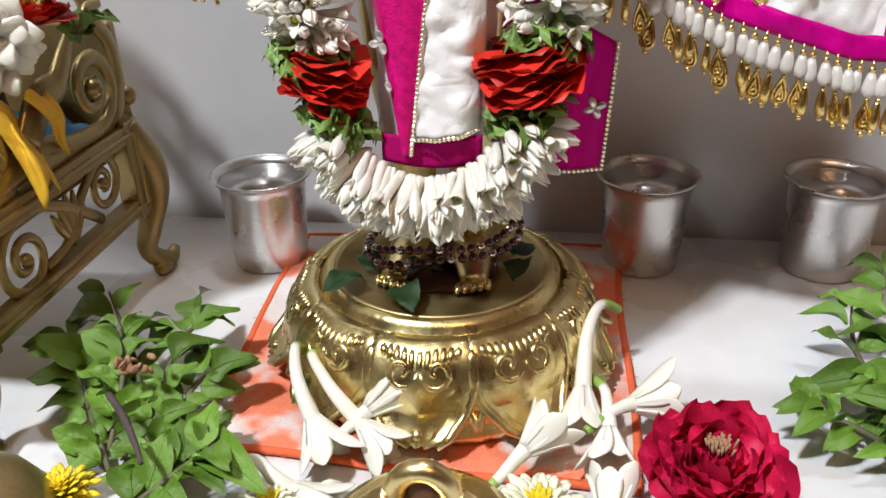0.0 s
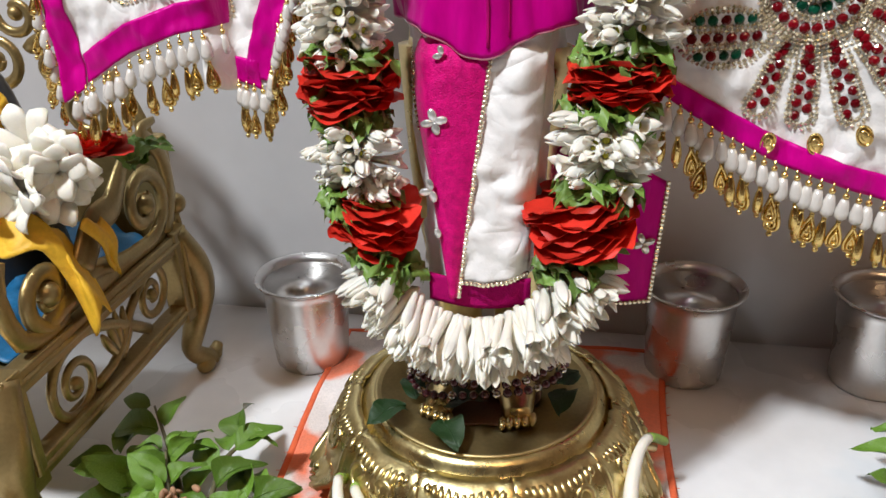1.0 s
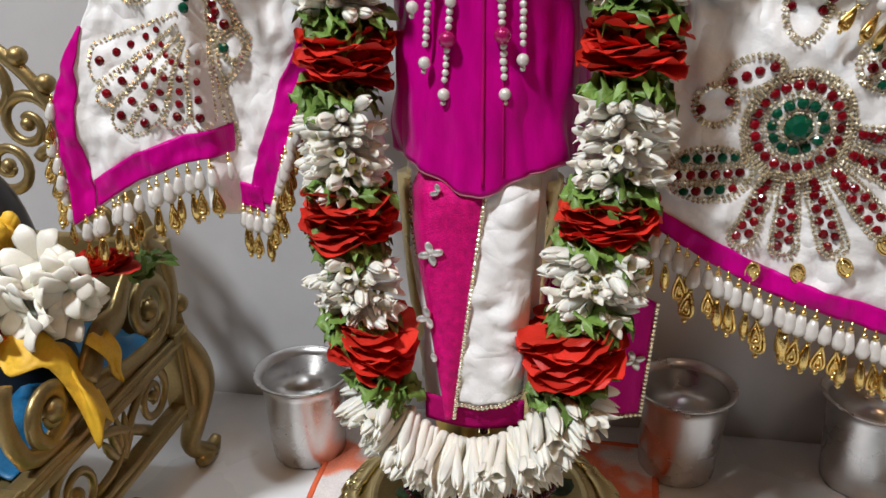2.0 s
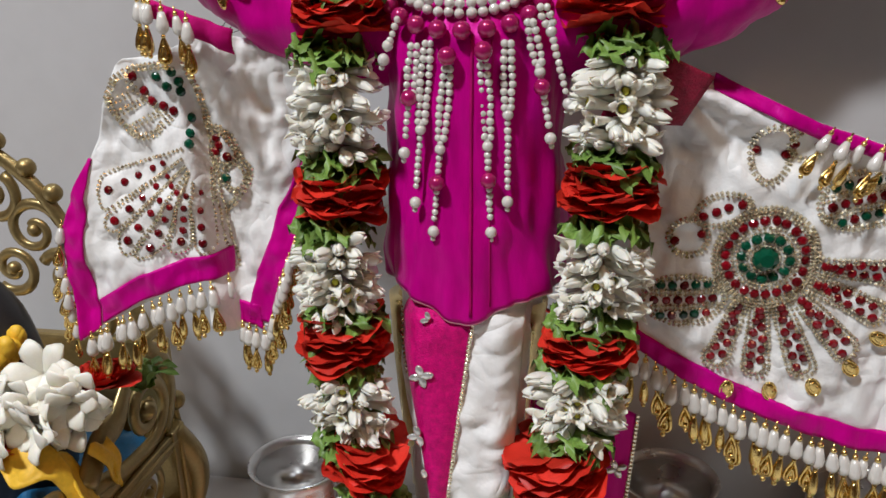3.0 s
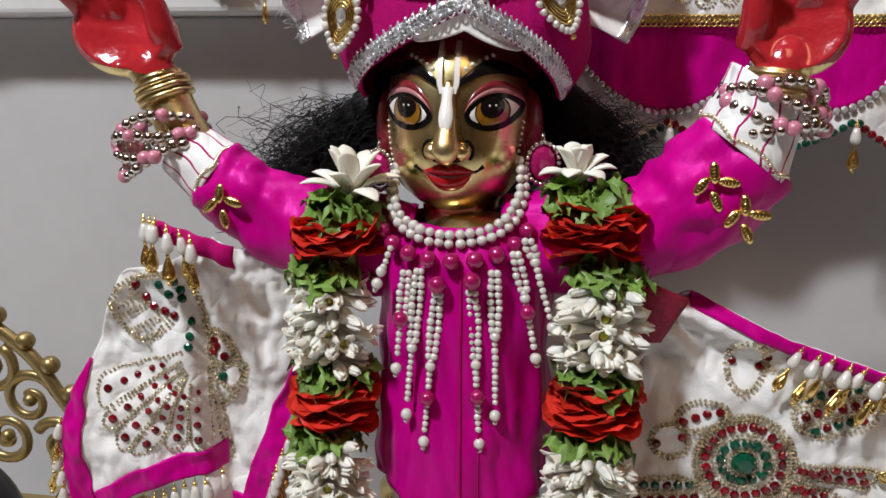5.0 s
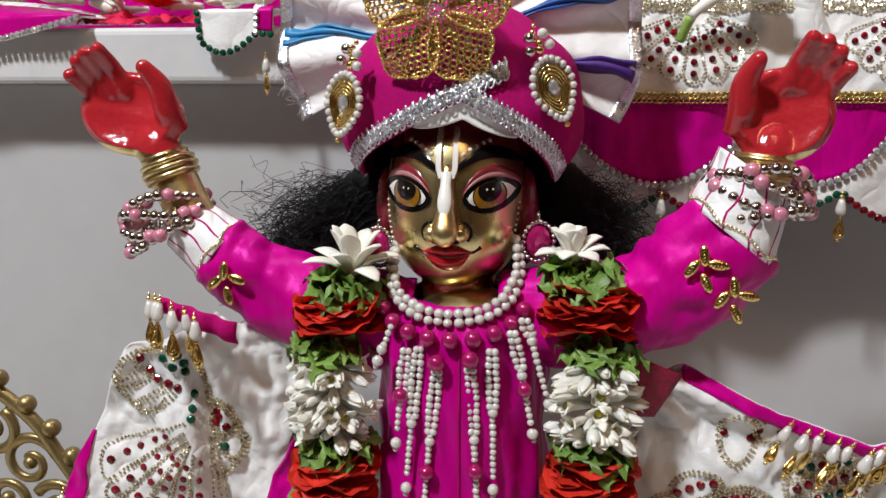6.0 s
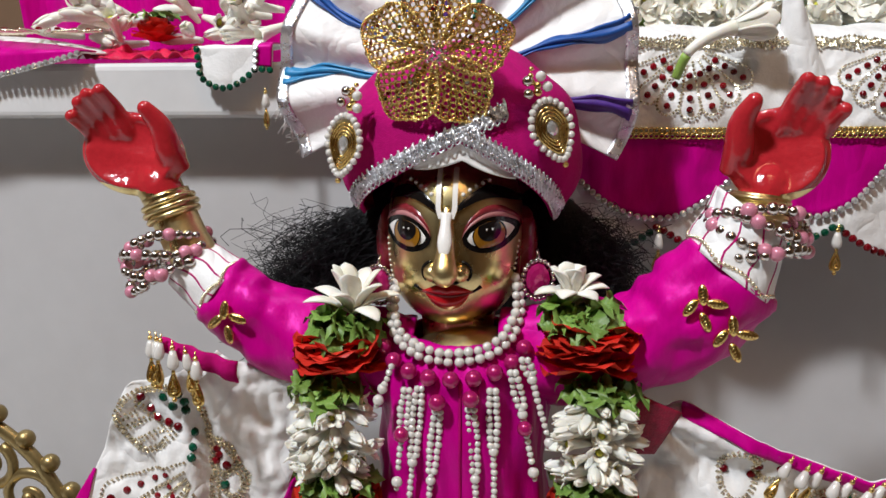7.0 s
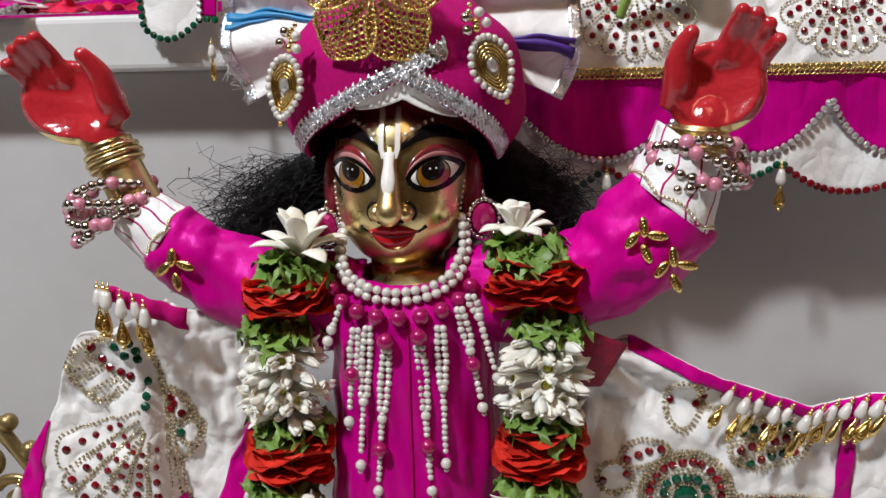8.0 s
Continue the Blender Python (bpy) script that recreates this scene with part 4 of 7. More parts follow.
    for a, b in (((-0.144, 0.294), (-0.135, 0.297)), ((-0.144, 0.288), (-0.132, 0.294)), ((-0.134, 0.307), (-0.136, 0.300)), ((-0.136, 0.300), (-0.120, 0.286)), ((-0.138, 0.283), (-0.126, 0.289))):
        chain(bm, [a, b], y_of, 0.0009)
    for x, z in ((-0.134, 0.304), (-0.131, 0.298), (-0.128, 0.294), (-0.123, 0.292), (-0.119, 0.290), (-0.105, 0.278), (-0.104, 0.275), (-0.106, 0.272), (-0.101, 0.270)):
        stone(RUBY, body, x, z, y_of, 0.0021, "red_stone")
    for x, z in ((-0.124, 0.304), (-0.117, 0.306), (-0.120, 0.300), (-0.115, 0.302), (-0.115, 0.298), (-0.113, 0.287), (-0.113, 0.281), (-0.113, 0.277), (-0.102, 0.261)):
        stone(EMERALD, body, x, z, y_of, 0.0022, "green_stone")
    chain(bm, [(-0.112, 0.309), (-0.109, 0.299), (-0.108, 0.285), (-0.106, 0.273), (-0.106, 0.260), (-0.105, 0.247), (-0.104, 0.234), (-0.102, 0.219)], y_of, 0.0011)
    chain(bm, [(-0.108, 0.283), (-0.102, 0.282), (-0.099, 0.276), (-0.096, 0.270), (-0.092, 0.264), (-0.094, 0.258), (-0.099, 0.251), (-0.104, 0.247)], y_of)
    chain(bm, ring_pts(-0.1020, 0.2735, 0.0052, 0.0072, 20), y_of)
    chain(bm, ring_pts(-0.0985, 0.2615, 0.0045, 0.0060, 20), y_of)
    part("stone_chain", bm, M_RHINE, body, "silver set stone chains", False)
    hang_tassels(body, [(-0.1650, 0.1925), (-0.140, 0.2055), (-0.120, 0.2145), (-0.1045, 0.2175)], 0.0047, y_of, [0, 0, 1, 0, 1, 1], size=1.12)
    hang_tassels(body, [(-0.1000, 0.1955), (-0.0872, 0.1935), (-0.079, 0.219), (-0.0715, 0.240)], 0.0036, y_of, [1, 0, 0])
    hang_tassels(body, [(-0.1715, 0.198), (-0.1740, 0.223), (-0.1725, 0.243)], 0.0075, y_of, [0], 0.001, 0.25)
    hang_tassels(body, [(-0.1225, 0.3355), (-0.1150, 0.3345)], 0.0026, lambda x, z: -0.059, [0, 1, 0])
    hang_tassels(body, [(-0.1120, 0.3325), (-0.0985, 0.3275)], 0.0054, lambda x, z: -0.061, [0, 0, 0])
    return t


def shawl_east():
    t = thing("shawl", "white silk shawl with magenta border and jewelled bird pattern", "shawl", (0.13, -0.03, 0.15), group="shawl ends on the arms")

    def y_of(x, z):
        ang = math.atan2(0.305 - z, x - 0.070)
        dist = math.hypot(x - 0.070, 0.305 - z)
        near = math.exp(-(dist / 0.05) ** 2)
        return -0.036 + (0.0035 * math.sin(ang * 13 + 0.6) * near) + rag(x, z, 1.25) - 0.05 * max(0, 0.26 - z) * 0.25 - 0.004 * math.exp(-((z - 0.285 + 0.15 * (x - 0.13)) / 0.008) ** 2) + 0.02 * max(0, x - 0.185)

    def f(u, v):
        x0 = 0.068 + 0.152 * u
        top = lerp_curve([(0.0, 0.298), (0.080, 0.300), (0.092, 0.306), (0.131, 0.2885), (0.167, 0.2770), (0.190, 0.2815), (0.25, 0.288)], x0)
        bot = lerp_curve([(0.0, 0.1950), (0.074, 0.1910), (0.092, 0.1805), (0.122, 0.1645), (0.172, 0.1490), (0.25, 0.1465)], x0)
        z = top + (bot - top) * v
        x = x0 + (0.004 - 0.010 * v) * 0.5
        return Vector((x, y_of(x, z), z))

    bm = new_bm()
    sheet(bm, f, 110, 90)
    body = solid(part("cloth_panel", bm, M_WHITE, t), 0.0008)

    def strip(u0, u1, v0, v1, nu, nv):
        bm = new_bm()
        sheet(bm, lambda u, v: f(u0 + (u1 - u0) * u, v0 + (v1 - v0) * v) + Vector((0, -0.0012, 0)), nu, nv)
        solid(part("border", bm, M_PINK, body, "magenta satin border"), 0.0010)

    strip(0.0, 1.0, 0.925, 1.0, 90, 5)
    strip(0.16, 1.0, 0.0, 0.045, 90, 4)
    strip(0.745, 0.79, 0.05, 0.92, 5, 60)
    # red glitter band gathered at the shoulder
    bm = new_bm()
    sheet(bm, lambda u, v: Vector((0.062 + 0.030 * u - 0.010 * v, -0.0465 - 0.003 * math.sin(3 * u), 0.320 - 0.014 * u - 0.030 * v + 0.012 * u * v)), 14, 14)
    solid(part("shoulder_band", bm, M_PINKD, body, "dark red glitter band"), 0.0012)
    bm = new_bm()
    cx, cz = 0.1205, 0.2335
    for r in (0.0062, 0.0116, 0.0180, 0.0194):
        chain(bm, ring_pts(cx, cz, r, r * 1.08, 34), y_of)
    stone(EMERALD, body, cx, cz, y_of, 0.0055, "green_stone")
    for k in range(12):
        a = math.tau * k / 12
        stone(EMERALD, body, cx + 0.0088 * math.cos(a), cz + 0.0093 * math.sin(a), y_of, 0.0022, "green_stone")
    for k in range(22):
        a = math.tau * k / 22
        stone(RUBY, body, cx + 0.0150 * math.cos(a), cz + 0.0160 * math.sin(a), y_of, 0.0021, "red_stone")
    # leaf-shaped lobes round it: centre, half sizes, turn
    for lx, lz, rx, rz, turn, rows in ((0.0905, 0.2140, 0.0165, 0.0105, 0.05, 3), (0.1540, 0.2590, 0.0170, 0.0110, 0.25, 3), (0.0900, 0.2410, 0.0075, 0.0080, 0.3, 1), (0.1180, 0.2760, 0.0075, 0.0110, -0.1, 1), (0.1300, 0.2800, 0.0060, 0.0060, 0, 1), (0.1020, 0.2530, 0.0105, 0.0060, 0.4, 1)):
        c, s = math.cos(turn), math.sin(turn)
        chain(bm, [(lx + c * p - s * q, lz + s * p + c * q) for p, q in ring_pts(0, 0, rx, rz, 26)], y_of, 0.0010, wide=0.0007)
        for j in range(rows):
            q = (j - (rows - 1) / 2) * rz * 0.62
            half = rx * math.sqrt(max(0.05, 1 - (q / rz) ** 2)) * 0.72
            n = max(2, int(half * 2 / 0.0037))
            for i in range(n):
                p = -half + 2 * half * i / (n - 1)
                mesh, nm = (EMERALD, "green_stone") if (rows > 1 and (j != 1) and (i + j) % 3 != 1) else (RUBY, "red_stone")
                stone(mesh, body, lx + c * p - s * q, lz + s * p + c * q, y_of, 0.0020, nm)
            if rows > 1 and j:
                q2 = q - rz * 0.31
                chain(bm, [(lx + c * p - s * q2, lz + s * p + c * q2) for p in (-rx * 0.9, rx * 0.9)], y_of)
    # tail fan
    for k in range(6):
        a = math.radians(252 + 20.5 * k)
        R0, R1 = 0.0215, 0.0520 - 0.0015 * abs(k - 3)
        for off in (-0.0046, 0.0046):
            chain(bm, [(cx + R * math.cos(a) - off * w * math.sin(a), cz + R * math.sin(a) + off * w * math.cos(a)) for R, w in ((R0, 0.55), (R1, 1.0))], y_of)
        chain(bm, ring_pts(cx + R1 * math.cos(a), cz + R1 * math.sin(a), 0.0045, 0.0045, 8, a - 1.5, a + 1.5), y_of)
        n = 11
        for i in range(n):
            R = R0 + 0.002 + (R1 - R0 - 0.002) * i / (n - 1)
            wob = (0.0021 if i % 2 else -0.0021) * min(1.0, i / 5)
            stone(RUBY, body, cx + R * math.cos(a) - wob * math.sin(a), cz + R * math.sin(a) + wob * math.cos(a), y_of, 0.0020, "red_stone")
    part("stone_chain", bm, M_RHINE, body, "silver set stone chains", False)
    drop = small("gold_drop", lambda b: (ball(b, (0, 0, 0), (0.0028, 0.0042, 0.0008), 14, 8), [tube(b, [(p[0], p[1], 0.0004) for p in ring_pts(0, 0, k * 0.0028, k * 0.0042, 16)], 0.0005, 5, up=(0, 0, 1)) for k in (0.95, 0.5)]), M_GOLD)
    for k in range(7):
        a = math.radians(262 + 16 * k)
        x, z = cx + 0.0640 * math.cos(a) * (1 - 0.02 * k), cz + 0.0600 * math.sin(a)
        put("gold_drop", drop, body, face_on((x, y_of(x, z) - 0.0016, z), (0, -1, 0), a + math.pi / 2))
    low = [(0.073, 0.1905), (0.0895, 0.1800), (0.1195, 0.1640), (0.1695, 0.1485), (0.215, 0.1465)]
    hang_tassels(body, low, 0.0049, y_of, [1, 1, 0, 1, 0, 0], size=1.22)
    up = [(0.137, 0.2870), (0.165, 0.2785), (0.186, 0.2815), (0.21, 0.285)]
    hang_tassels(body, up, 0.0062, y_of, [0, 0, 1], 0.005, 0.5)
    return t


jacket()
lower_garment()
back_flap()
shawl_west()
shawl_east()


# ---- flowers ----
def bud_build(open_end, bend):
    def build(bm):
        # along z from 0 to 1, a thin neck that swells to petals folded over one another
        pts = [(0, 0, 0), (bend * 0.25, 0, 0.35), (bend * 0.6, 0, 0.7), (bend, 0, 1.0)]
        if open_end:
            tube(bm, pts, [0.060, 0.085, 0.115, 0.150], 10, 10, caps=False)
            tube(bm, [(bend, 0, 1.0), (bend * 0.9, 0, 0.93), (bend * 0.6, 0, 0.72)], [0.150, 0.115, 0.09], 10, caps=False)
            ball(bm, (bend * 0.72, 0, 0.80), (0.080, 0.080, 0.05), 8, 6, 1)
            for k in range(3):
                a = math.tau * k / 3 + 0.4
                ca, sa = math.cos(a), math.sin(a)
                tube(bm, [(bend * 0.8 + 0.10 * ca, 0.10 * sa, 0.75), (bend + 0.17 * ca, 0.17 * sa, 1.0), (bend + 0.27 * ca, 0.27 * sa, 1.12)], [0.05, 0.10, 0.02], 8, 6, flat=0.3, up=(ca, sa, 0))
        else:
            tube(bm, pts + [(bend * 1.05, 0, 1.10)], [0.065, 0.095, 0.130, 0.115, 0.020], 10, 12)
            for k in range(3):
                a = math.tau * k / 3 + bend * 9
                ca, sa = math.cos(a), math.sin(a)
                tube(bm, [(bend * 0.5 + 0.055 * ca, 0.055 * sa, 0.45), (bend * 0.8 + 0.095 * ca, 0.095 * sa, 0.78), (bend + 0.075 * ca, 0.075 * sa, 1.02), (bend * 1.05 + 0.05 * ca, 0.05 * sa, 1.18)], [0.03, 0.100, 0.090, 0.015], 8, 8, flat=0.4, up=(ca, sa, 0))
    return build


BUDS = [small("tuberose_bud", bud_build(o, b), [M_TUBE, M_TUBEY]) for o, b in ((False, 0.0), (False, 0.12), (True, 0.05), (False, -0.15), (True, 0.0), (False, 0.06))]


def leaf_build(lobes, wave, mat_fold=0.25, teeth=0.22, droop=0.18):
    def build(bm):
        # a leaf along y from 0 to 1, folded a little along its midrib, with toothed edges
        n = 14

        def half(v):
            base = math.sin(math.pi * min(v ** 0.75, 1.0)) ** 0.8 * 0.33
            return base * (1 + teeth * math.sin(lobes * math.tau * v)) + 0.012

        def f(u, v):
            s = u * 2 - 1
            x = s * half(v)
            return Vector((x, v, mat_fold * (x * x / 0.25 if teeth < 0.1 else abs(x)) + wave * math.sin(9 * v + 2 * s) * abs(s) + 0.10 * math.sin(math.pi * v) - droop * v * v))

        sheet(bm, f, 6, n)
        if teeth < 0.1:
            for q in range(4):
                for side in (-1, 1):
                    tube(bm, [f(0.5 + side * 0.46 * j / 4, 0.14 + 0.17 * q + 0.14 * j / 4) + Vector((0, 0, 0.003)) for j in range(5)], 0.0045, 4)
        tube(bm, [f(0.5, k / 8) + Vector((0, 0, 0.004)) for k in range(9)], [0.022, 0.02, 0.018, 0.016, 0.014, 0.012, 0.010, 0.008, 0.004], 5)
    return build


LEAVES = [small("leaf", leaf_build(6, w, 0.25, 0.26), M_LEAF) for w in (0.16, 0.22, 0.13)]


def petal_build(curl, wave, seed):
    def build(bm):
        def f(u, v):
            s = u * 2 - 1
            w = 0.52 * math.sin(math.pi * (0.12 + 0.80 * v) * 0.72) * (1 - 0.30 * max(0, v - 0.75) / 0.25)
            x = s * w
            y = v * (1 - 0.10 * s * s)
            z = curl * v * v + 0.25 * s * s * (0.5 + 0.5 * v) + wave * noise.noise((s * 1.6 + seed, v * 2.2, seed * 3.0)) * v - 0.10 * max(0, v - 0.8) * 5 * (0.5 + abs(s))
            return Vector((x, y, z))
        sheet(bm, f, 8, 8)
    return build


PETALS = [small("petal", petal_build(c, w, i * 1.7), M_ROSE) for i, (c, w) in enumerate(((0.10, 0.22), (0.22, 0.28), (-0.05, 0.25), (0.3, 0.3)))]
PETALS_P = [small("petal", petal_build(c, w, i * 2.3), M_ROSEP) for i, (c, w) in enumerate(((0.35, 0.55), (0.50, 0.70), (0.20, 0.60), (0.65, 0.75)))]


def rand_turn(a, b=None, c=None):
    b, c = a if b is None else b, a if c is None else c
    return Euler((random.uniform(-a, a), random.uniform(-b, b), random.uniform(-c, c))).to_matrix().to_4x4()


def garland():
    t = thing("flower_garland", "garland of white tuberose buds, red roses and green leaves", "garland", (0.004, -0.07, 0.095))

    def frame_at(p, d):
        """A pose at p whose z runs along the strand."""
        d = Vector(d).normalized()
        x = Vector((1, 0, 0)) - d * d.x
        x = x.normalized() if x.length > 0.2 else Vector((0, 0, 1))
        y = d.cross(x)
        return Matrix.Translation(p) @ Matrix((x, y, d)).transposed().to_4x4()

    def rose(p, d, r, tall):
        m0 = frame_at(p, d)
        bm = new_bm()
        ball(bm, (0, 0, 0), (r * 0.55, r * 0.55, tall * 0.4), 12, 8)
        heart = put("rose", mesh_of(bm, "rose", M_ROSE), t, m0, "dark red rose, petals pressed in layers")
        layers = 5
        for j in range(layers):
            h = (j / (layers - 1) - 0.5) * tall * 0.86
            for k in range(8):
                a = math.tau * (k + 0.5 * (j % 2) + random.uniform(-0.2, 0.2)) / 8
                m = m0 @ Matrix.Translation((0, 0, h + random.uniform(-0.0008, 0.0008))) @ Matrix.Rotation(a, 4, "Z") @ Matrix.Rotation(random.uniform(-0.28, 0.22), 4, "X") @ Matrix.Rotation(random.uniform(-0.25, 0.25), 4, "Y")
                size = r * random.uniform(0.95, 1.15)
                put("petal", PETALS[(j + k) % 4], heart, m @ Matrix.Diagonal((size * 1.1, size * 0.98, size * random.uniform(0.35, 0.75), 1)))

    def leaves(p, d, r):
        m0 = frame_at(p, d)
        bm = new_bm()
        ball(bm, (0, 0, 0), (r * 0.5, r * 0.5, 0.002), 10, 6)
        hub = put("leaf_clump", mesh_of(bm, "leaf_clump", M_LEAF), t, m0, "ring of ruffled green leaves")
        for k in range(26):
            a = math.tau * (k + random.uniform(-0.3, 0.3)) / 26
            m = m0 @ Matrix.Translation((0, 0, random.uniform(-0.003, 0.003))) @ Matrix.Rotation(a, 4, "Z") @ Matrix.Translation((0, r * 0.22, 0)) @ Matrix.Rotation(random.uniform(-0.30, 0.38), 4, "X") @ Matrix.Rotation(random.uniform(-0.9, 0.9), 4, "Y")
            size = r * random.uniform(0.62, 0.86)
            put("leaf", LEAVES[k % 3], hub, m @ Matrix.Diagonal((size * 1.25, size, size * 1.1, 1)))

    def bud(p, d, length, fat=1.0):
        m = aim(p, d, random.uniform(0, 6.28)) @ Matrix.Diagonal((length * fat, length * fat, length, 1))
        put("tuberose_bud", BUDS[random.randrange(6)], t, m)

    def stack(p0, p1, r):
        p0, p1 = Vector(p0), Vector(p1)
        n = max(4, round((p1 - p0).length / 0.0044))
        m0 = frame_at(p0, p1 - p0)
        for j in range(n):
            c = p0.lerp(p1, (j + 0.5) / n)
            for k in range(8):
                # a fan of buds over the front and the sides, tips outward
                sx = -1.25 + 2.5 * (k + random.uniform(-0.3, 0.3) + 0.5 * (j % 2)) / 7.5
                d = Vector((sx, -0.75 + 0.30 * abs(sx) + random.uniform(-0.25, 0.25), random.uniform(-0.22, 0.22)))
                d = m0.to_3x3() @ Vector((d.x, -d.y if m0[1][1] < 0 else d.y, d.z))
                start = c - d.normalized() * random.uniform(-0.002, 0.003) + Vector((0, 0, random.uniform(-0.0025, 0.0025)))
                bud(start, d, r * random.uniform(0.74, 1.02), random.uniform(0.95, 1.30))

    # down each strand: kind, height of its middle, x, y of its axis
    west = [("L", 0.3385, -0.043, -0.050), ("R", 0.3275, -0.0455, -0.052), ("L", 0.3135, -0.0495, -0.053), ("T", 0.3075, 0.2765, -0.0475), ("L", 0.2720, -0.048, -0.056), ("R", 0.2600, -0.048, -0.057),
            ("L", 0.2455, -0.0510, -0.058), ("T", 0.2400, 0.2125, -0.0490), ("L", 0.2090, -0.0475, -0.062), ("R", 0.1990, -0.0480, -0.063), ("L", 0.1885, -0.0475, -0.064), ("T", 0.1860, 0.1600, -0.0455), ("L", 0.1560, -0.0455, -0.067)]
    east = [("L", 0.3455, 0.0520, -0.050), ("R", 0.3330, 0.0540, -0.052), ("L", 0.3175, 0.0590, -0.053), ("T", 0.3130, 0.2800, 0.0580), ("L", 0.2765, 0.0580, -0.056), ("R", 0.2645, 0.0570, -0.057),
            ("L", 0.2500, 0.0560, -0.058), ("T", 0.2470, 0.2165, 0.0550), ("L", 0.2125, 0.0530, -0.062), ("R", 0.2030, 0.0520, -0.063), ("L", 0.1935, 0.0500, -0.064), ("T", 0.1930, 0.1670, 0.0490), ("L", 0.1640, 0.0475, -0.067)]
    for rows in (west, east):
        for kind, a, b, c in rows:
            if kind == "T":
                yy = -0.055 - 0.09 * max(0, 0.31 - (a + b) / 2)
                stack((c, yy, a), (c, yy, b), 0.0175)
            elif kind == "R":
                rose((b, c, a), (0, 0, 1), 0.0185, 0.0155)
            else:
                leaves((b, c, a), (0, 0, 1), 0.0185)
    rose((-0.0395, -0.070, 0.1465), (0.30, 0, 1), 0.0175, 0.0165)
    leaves((-0.0345, -0.072, 0.1325), (0.5, 0, 1), 0.0180)
    rose((0.0415, -0.070, 0.1515), (-0.30, 0, 1), 0.0205, 0.0185)
    leaves((0.0400, -0.072, 0.1365), (-0.4, 0, 1), 0.0185)
    # the round at the foot
    loop = spline([(-0.0330, -0.073, 0.1270), (-0.0255, -0.076, 0.1150), (-0.0120, -0.079, 0.1070), (0.003, -0.080, 0.1050), (0.0190, -0.079, 0.1095), (0.0310, -0.076, 0.1200), (0.0390, -0.073, 0.1310)], 20)
    mid = Vector((0.003, -0.070, 0.145))
    for i, p in enumerate(loop):
        out = (p - mid)
        out.y = 0
        out.normalize()
        for k in range(8):
            a = math.radians(-15 + 88 * (k + random.uniform(-0.3, 0.3)) / 7)
            d = out * math.cos(a) + Vector((0, -1, 0)) * math.sin(a) + Vector((random.uniform(-0.22, 0.22), 0, random.uniform(-0.12, 0.12)))
            bud(p - out * 0.004 + Vector((random.uniform(-0.0015, 0.0015), 0.002, 0)), d, random.uniform(0.0190, 0.0245), random.uniform(0.80, 1.0))
    # open blooms on the shoulders
    for c, n, r in (((-0.0400, -0.050, 0.3430), 7, 0.0215), ((0.0470, -0.048, 0.3500), 7, 0.0160)):
        bm = new_bm()
        for k in range(n * 2):
            a = math.tau * k / n + 0.3 * (k >= n)
            el = 0.35 + 0.60 * (k >= n) + random.uniform(-0.3, 0.3)
            d = Vector((math.cos(a) * math.cos(el), math.sin(a) * math.cos(el) * 0.8, math.sin(el)))
            side = d.cross(Vector((0, 0, 1))).normalized()
            pts = [Vector(c) + d * (r * q) + Vector((0, 0, 0.004 * math.sin(3 * q))) for q in (0.05, 0.4, 0.75, 1.0)]
            tube(bm, pts, [0.0018, 0.0042, 0.0040, 0.0005], 8, 8, flat=0.25, up=(0, 0, 1))
        part("tuberose_bloom", bm, M_TUBE, t, "open white bloom")
    return t


# ---- jewellery ----
def bead_row(parent, points, r, mesh, name, step=None):
    for p, _ in along(points, step or 2 * r * 0.97):
        put(name, mesh, parent, Matrix.Translation(p + Vector((random.uniform(-0.12, 0.12), random.uniform(-0.15, 0.15), random.uniform(-0.12, 0.12))) * r) @ Matrix.Scale(r * random.uniform(0.88, 1.1), 4))


